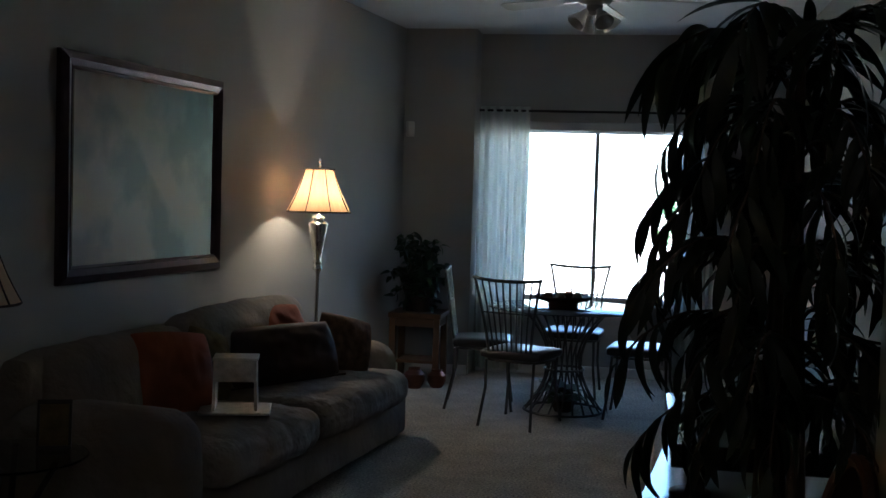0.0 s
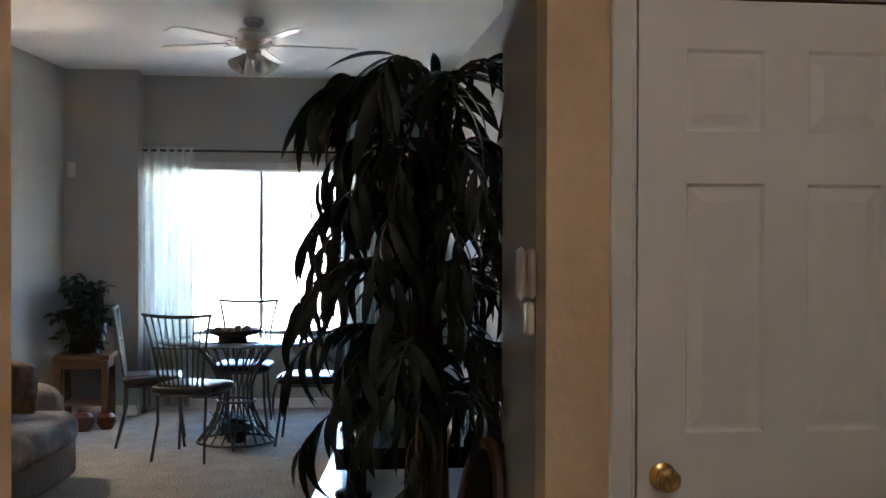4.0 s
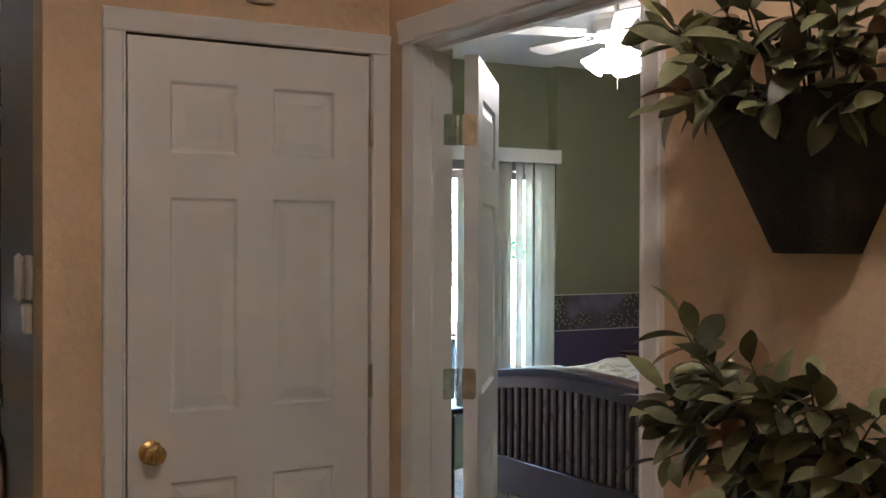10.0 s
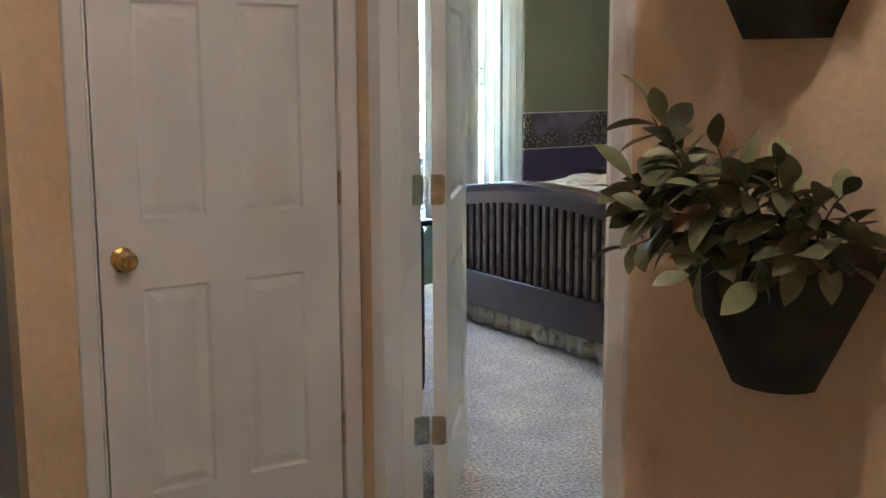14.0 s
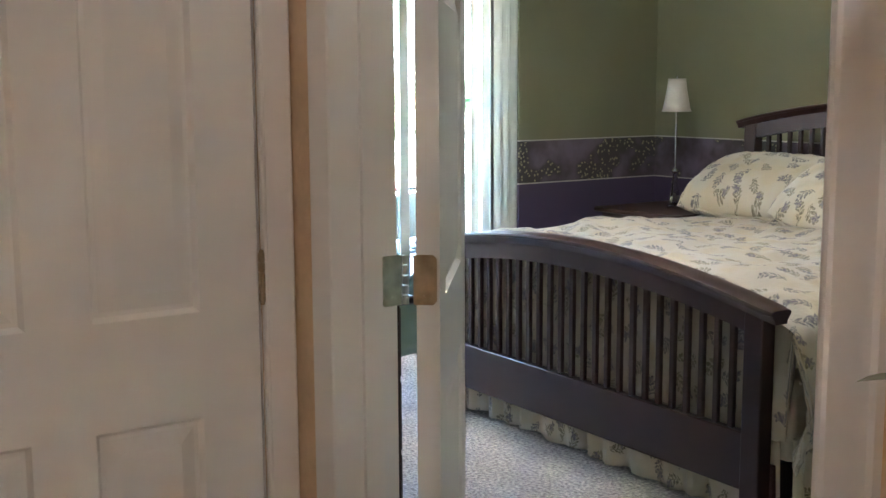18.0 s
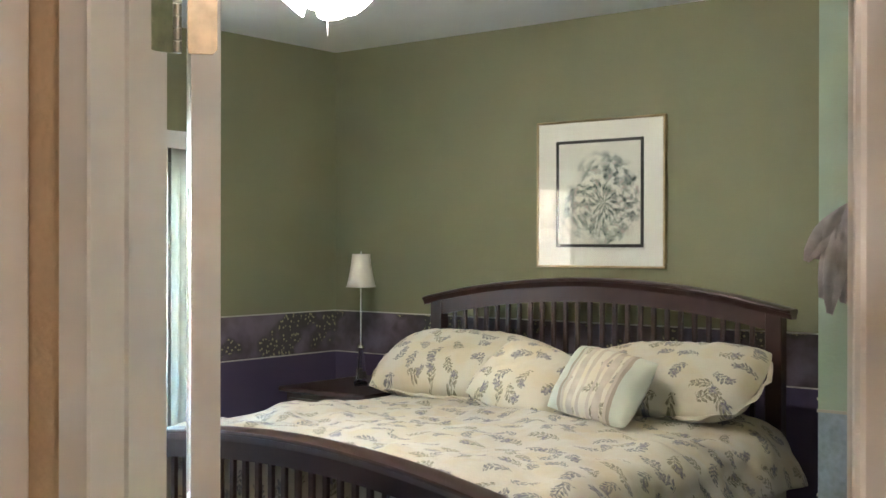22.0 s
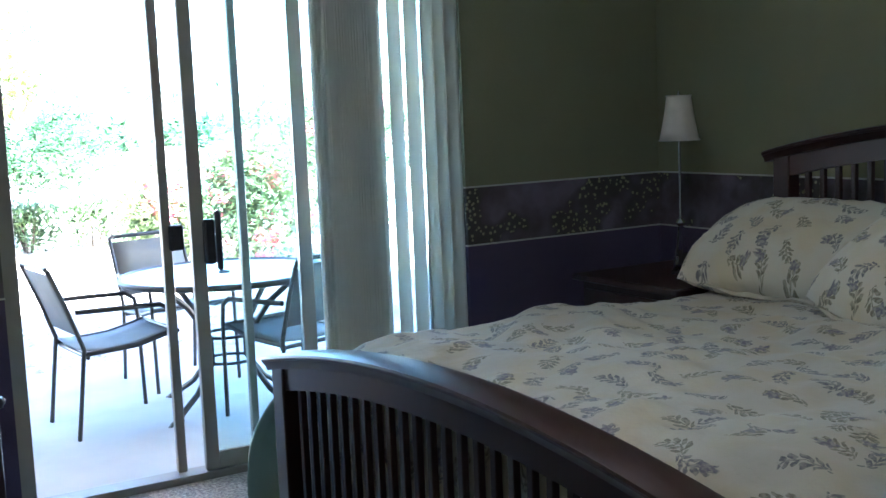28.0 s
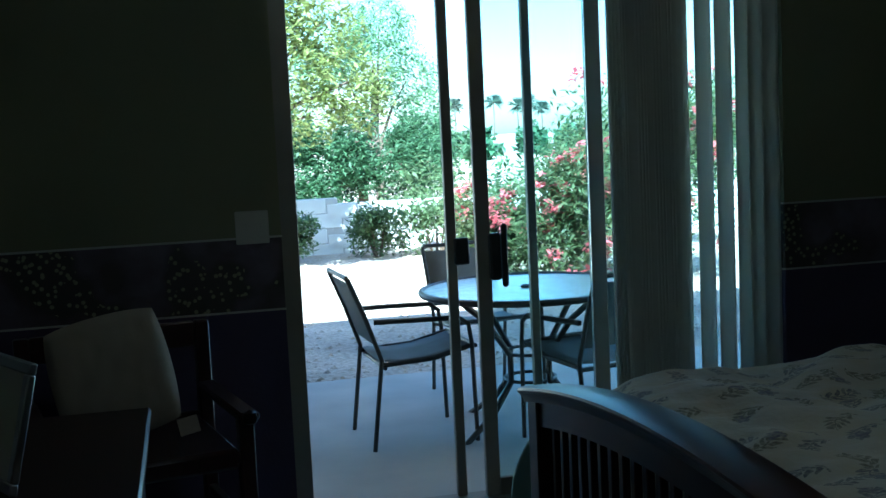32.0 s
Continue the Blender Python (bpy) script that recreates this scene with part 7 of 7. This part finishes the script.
F_YEL = foliage_mat("yellow_green_leaves", (0.29, 0.33, 0.11))
F_GRN = foliage_mat("green_leaves", (0.115, 0.20, 0.095))
F_FEA = foliage_mat("feathery_leaves", (0.21, 0.33, 0.16), trans=0.6)
F_BUSH = foliage_mat("shrub_leaves", (0.15, 0.21, 0.09))
F_OLE = foliage_mat("oleander_leaves", (0.19, 0.235, 0.105), trans=0.6)
# far palms: distance haze is mixed into this pale grey-green
F_PALM_HAZE = foliage_mat("hazed_palm_fronds", (0.20, 0.26, 0.20))
F_PINK = foliage_mat("pink_blossom", (0.72, 0.20, 0.22), 0.25)
BARK = surface("tree_bark", (0.16, 0.12, 0.085), 0.95, vary=0.3, scale=8, fine=40, bump=0.7, dist=0.02)


def tree(name, x, y, height, blobs, count, size, mat, label, seed, trunk=0.12):
    rng = random.Random(seed)
    t = thing(name, pose(x, y, -0.07), label, "tree")
    bm = bmesh.new()
    tube(bm, [(0, 0, -0.05), (0.05, 0.03, height * 0.25), (-0.04, 0.06, height * 0.55), (0.02, 0.0, height * 0.85)], trunk, 10, trunk * 0.35)
    part("trunk", bm, BARK, t, smooth=True)
    for cx, cy, cz, r in blobs[:7]:
        bm = bmesh.new()
        tube(bm, [(0, 0.03, height * 0.35), (cx * 0.5, cy * 0.5, (height * 0.35 + cz) / 2 + 0.15), (cx, cy, cz)], trunk * 0.4, 7, trunk * 0.1)
        part("limb", bm, BARK, t, smooth=True)
    v, f = leafy(rng, blobs, count, size)
    crown("crown", t, v, f, mat)
    return t


def masses(seed, n, rx, ry, z0, z1, r0, r1):
    rng = random.Random(seed)
    return [(rng.uniform(-rx, rx), rng.uniform(-ry, ry), rng.uniform(z0, z1), rng.uniform(r0, r1)) for _ in range(n)]


tree("mesquite_tree", 2.3, 14.0, 3.2, [(1.0, 0, 2.3, 0.62), (1.75, 0, 2.1, 0.5), (1.3, -0.1, 1.75, 0.38), (0.95, 0.1, 3.0, 0.65), (0.2, 0, 2.5, 0.8), (1.5, 0.2, 2.75, 0.5), (0.3, 0.2, 3.5, 0.9), (-0.7, 0, 2.9, 0.8), (1.9, 0, 1.85, 0.35)], 16000, 0.045, F_YEL, "yellow-green feathery tree beyond the patio", 1)
tree("green_tree", 5.2, 21.0, 2.0, masses(4, 20, 1.45, 0.8, 0.10, 1.65, 0.40, 0.62), 30000, 0.05, F_GRN, "dense green tree behind the garden wall", 2, 0.12)
tree("feathery_tree", 5.95, 23.5, 3.4, [(0, 0, 3.0, 0.9), (0.7, 0.2, 2.6, 0.75), (-0.8, 0, 3.2, 0.9), (0.2, 0.2, 3.7, 0.7), (0.9, 0, 1.9, 0.6), (-1.5, 0, 2.6, 0.9)], 20000, 0.042, F_FEA, "pale feathery tree behind the garden wall", 3, 0.10)
tree("green_tree", 2.2, 21.5, 3.0, masses(5, 12, 1.6, 0.8, 0.6, 2.6, 0.5, 0.8), 7000, 0.10, F_GRN, "dense green tree behind the garden wall", 6, 0.14)
bmh = [(5.4 + 0.33 * k, 18.2 + 0.2 * math.sin(k * 2.1), 0.35 + 0.36 * (k % 2), 0.40) for k in range(26)]
hv, hf = leafy(random.Random(31), bmh, 9000, 0.06, 0.4)
tagged(crown("hedge", None, hv, hf, F_BUSH), "clipped grey-green hedge beyond the garden wall", "hedge", kind="stuff")


def shrub(x, y, rx, h, count, mat, label, seed, flowers=0, size=0.05):
    rng = random.Random(seed)
    s = thing("shrub", pose(x, y, -0.07), label, "shrub", "shrubs in the yard")
    blobs = [(rng.uniform(-rx, rx) * 0.7, rng.uniform(-rx, rx) * 0.45, h * rng.uniform(0.3, 0.82), rng.uniform(0.22, 0.36) * h) for _ in range(11)]
    for k in range(5):
        bm = bmesh.new()
        cx, cy, cz, r = blobs[k]
        tube(bm, [(cx * 0.2, cy * 0.2, -0.05), (cx * 0.6, cy * 0.6, cz * 0.6), (cx, cy, cz)], 0.018, 6, 0.006)
        part("stem", bm, BARK, s, smooth=True)
    v, f = leafy(rng, blobs, count, size, 0.35)
    crown("crown", s, v, f, mat)
    if flowers:
        fl = []
        for _ in range(flowers):
            cx, cy, cz, r = blobs[rng.randrange(len(blobs))]
            d = Vector((rng.gauss(0, 1), -abs(rng.gauss(0, 1)), rng.gauss(0, 1))).normalized() * r
            fl.append((cx + d.x, cy + d.y, cz + d.z, 0.085))
        v, f = leafy(rng, fl, flowers * 26, 0.032, 0.7)
        crown("blossom", s, v, f, F_PINK, "pink blossom")


shrub(4.55, 15.5, 0.42, 0.62, 2600, F_BUSH, "low green shrub in front of the garden wall", 21, 0, 0.045)
shrub(5.25, 15.4, 0.48, 0.72, 3000, F_BUSH, "low green shrub in front of the garden wall", 22, 0, 0.045)
shrub(3.45, 15.3, 0.30, 0.66, 1800, F_BUSH, "low green shrub in front of the garden wall", 23, 0, 0.045)
shrub(4.95, 11.4, 0.45, 1.05, 7000, F_OLE, "oleander shrub with pink flowers", 25, 20, 0.036)
shrub(5.65, 11.2, 0.55, 1.30, 9500, F_OLE, "tall oleander shrub with pink flowers", 24, 26, 0.038)
shrub(6.62, 11.8, 0.62, 1.95, 11000, F_OLE, "tall oleander shrub with pink flowers", 26, 30, 0.042)
shrub(7.6, 14.5, 1.0, 1.7, 5000, F_OLE, "tall oleander shrub with pink flowers", 27, 8, 0.06)
shrub(5.9, 14.0, 0.6, 1.05, 3600, F_BUSH, "grey-green shrub near the garden wall", 28, 0, 0.05)


def palm(x, y, h, seed):
    rng = random.Random(seed)
    p = thing("palm_tree", pose(x, y, -0.1), "distant slender fan palm tree", "palm tree", "distant palms")
    bm = bmesh.new()
    tube(bm, [(0, 0, -0.1), (0.1, 0, h * 0.5), (0, 0, h)], 0.22, 8, 0.15)
    part("trunk", bm, BARK, p, smooth=True)
    v, f = [], []
    for k in range(46):
        a, e = rng.uniform(0, 6.28), rng.uniform(-0.9, 1.2)
        d = Vector((math.cos(a) * math.cos(e), math.sin(a) * math.cos(e), math.sin(e)))
        c = Vector((0, 0, h)) + d * 1.0
        s = d.cross(Vector((0, 0, 1))).normalized()
        for q in range(-3, 4):
            tip = c + d * 0.75 + s * 0.22 * q - Vector((0, 0, 0.12 * abs(q)))
            i = len(v)
            v += [c, c + s * 0.05, tip, Vector((0, 0, h)) + d * 0.1]
            f += [(i, i + 1, i + 2), (i, i + 2, i + 3)]
    crown("crown", p, [Vector((q.x * 1.8, q.y * 1.8, h + (q.z - h) * 1.7)) for q in v], f, F_PALM_HAZE)


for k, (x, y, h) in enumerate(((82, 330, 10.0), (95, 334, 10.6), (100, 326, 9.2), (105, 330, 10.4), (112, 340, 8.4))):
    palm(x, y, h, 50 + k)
rng = random.Random(77)
hedge = [(rng.uniform(8, 60), rng.uniform(60, 75), rng.uniform(0.0, 1.1), rng.uniform(0.7, 1.2)) for _ in range(70)]
v, f = leafy(rng, hedge, 16000, 0.30, 0.5)
hd = crown("backdrop_trees", None, v, f, F_GRN)
tagged(hd, "distant belt of green trees", "trees", kind="stuff")
# loose stones and leaf litter on the gravel
v, f = [], []
for _ in range(2600):
    x, y = rng.uniform(1.5, 9.5), 8.3 + 7.6 * rng.random() ** 1.3
    s = rng.uniform(0.008, 0.028)
    i = len(v)
    z = -0.06
    v += [Vector((x - s, y - s * 0.7, z)), Vector((x + s, y - s * 0.6, z)), Vector((x + s * 0.8, y + s, z)), Vector((x - s * 0.9, y + s * 0.8, z)), Vector((x + s * 0.1, y, z + s * 0.8))]
    f += [(i, i + 1, i + 4), (i + 1, i + 2, i + 4), (i + 2, i + 3, i + 4), (i + 3, i, i + 4)]
tagged(crown("gravel_stones", None, v, f, EARTH), "loose tan gravel stones", "gravel", kind="stuff")
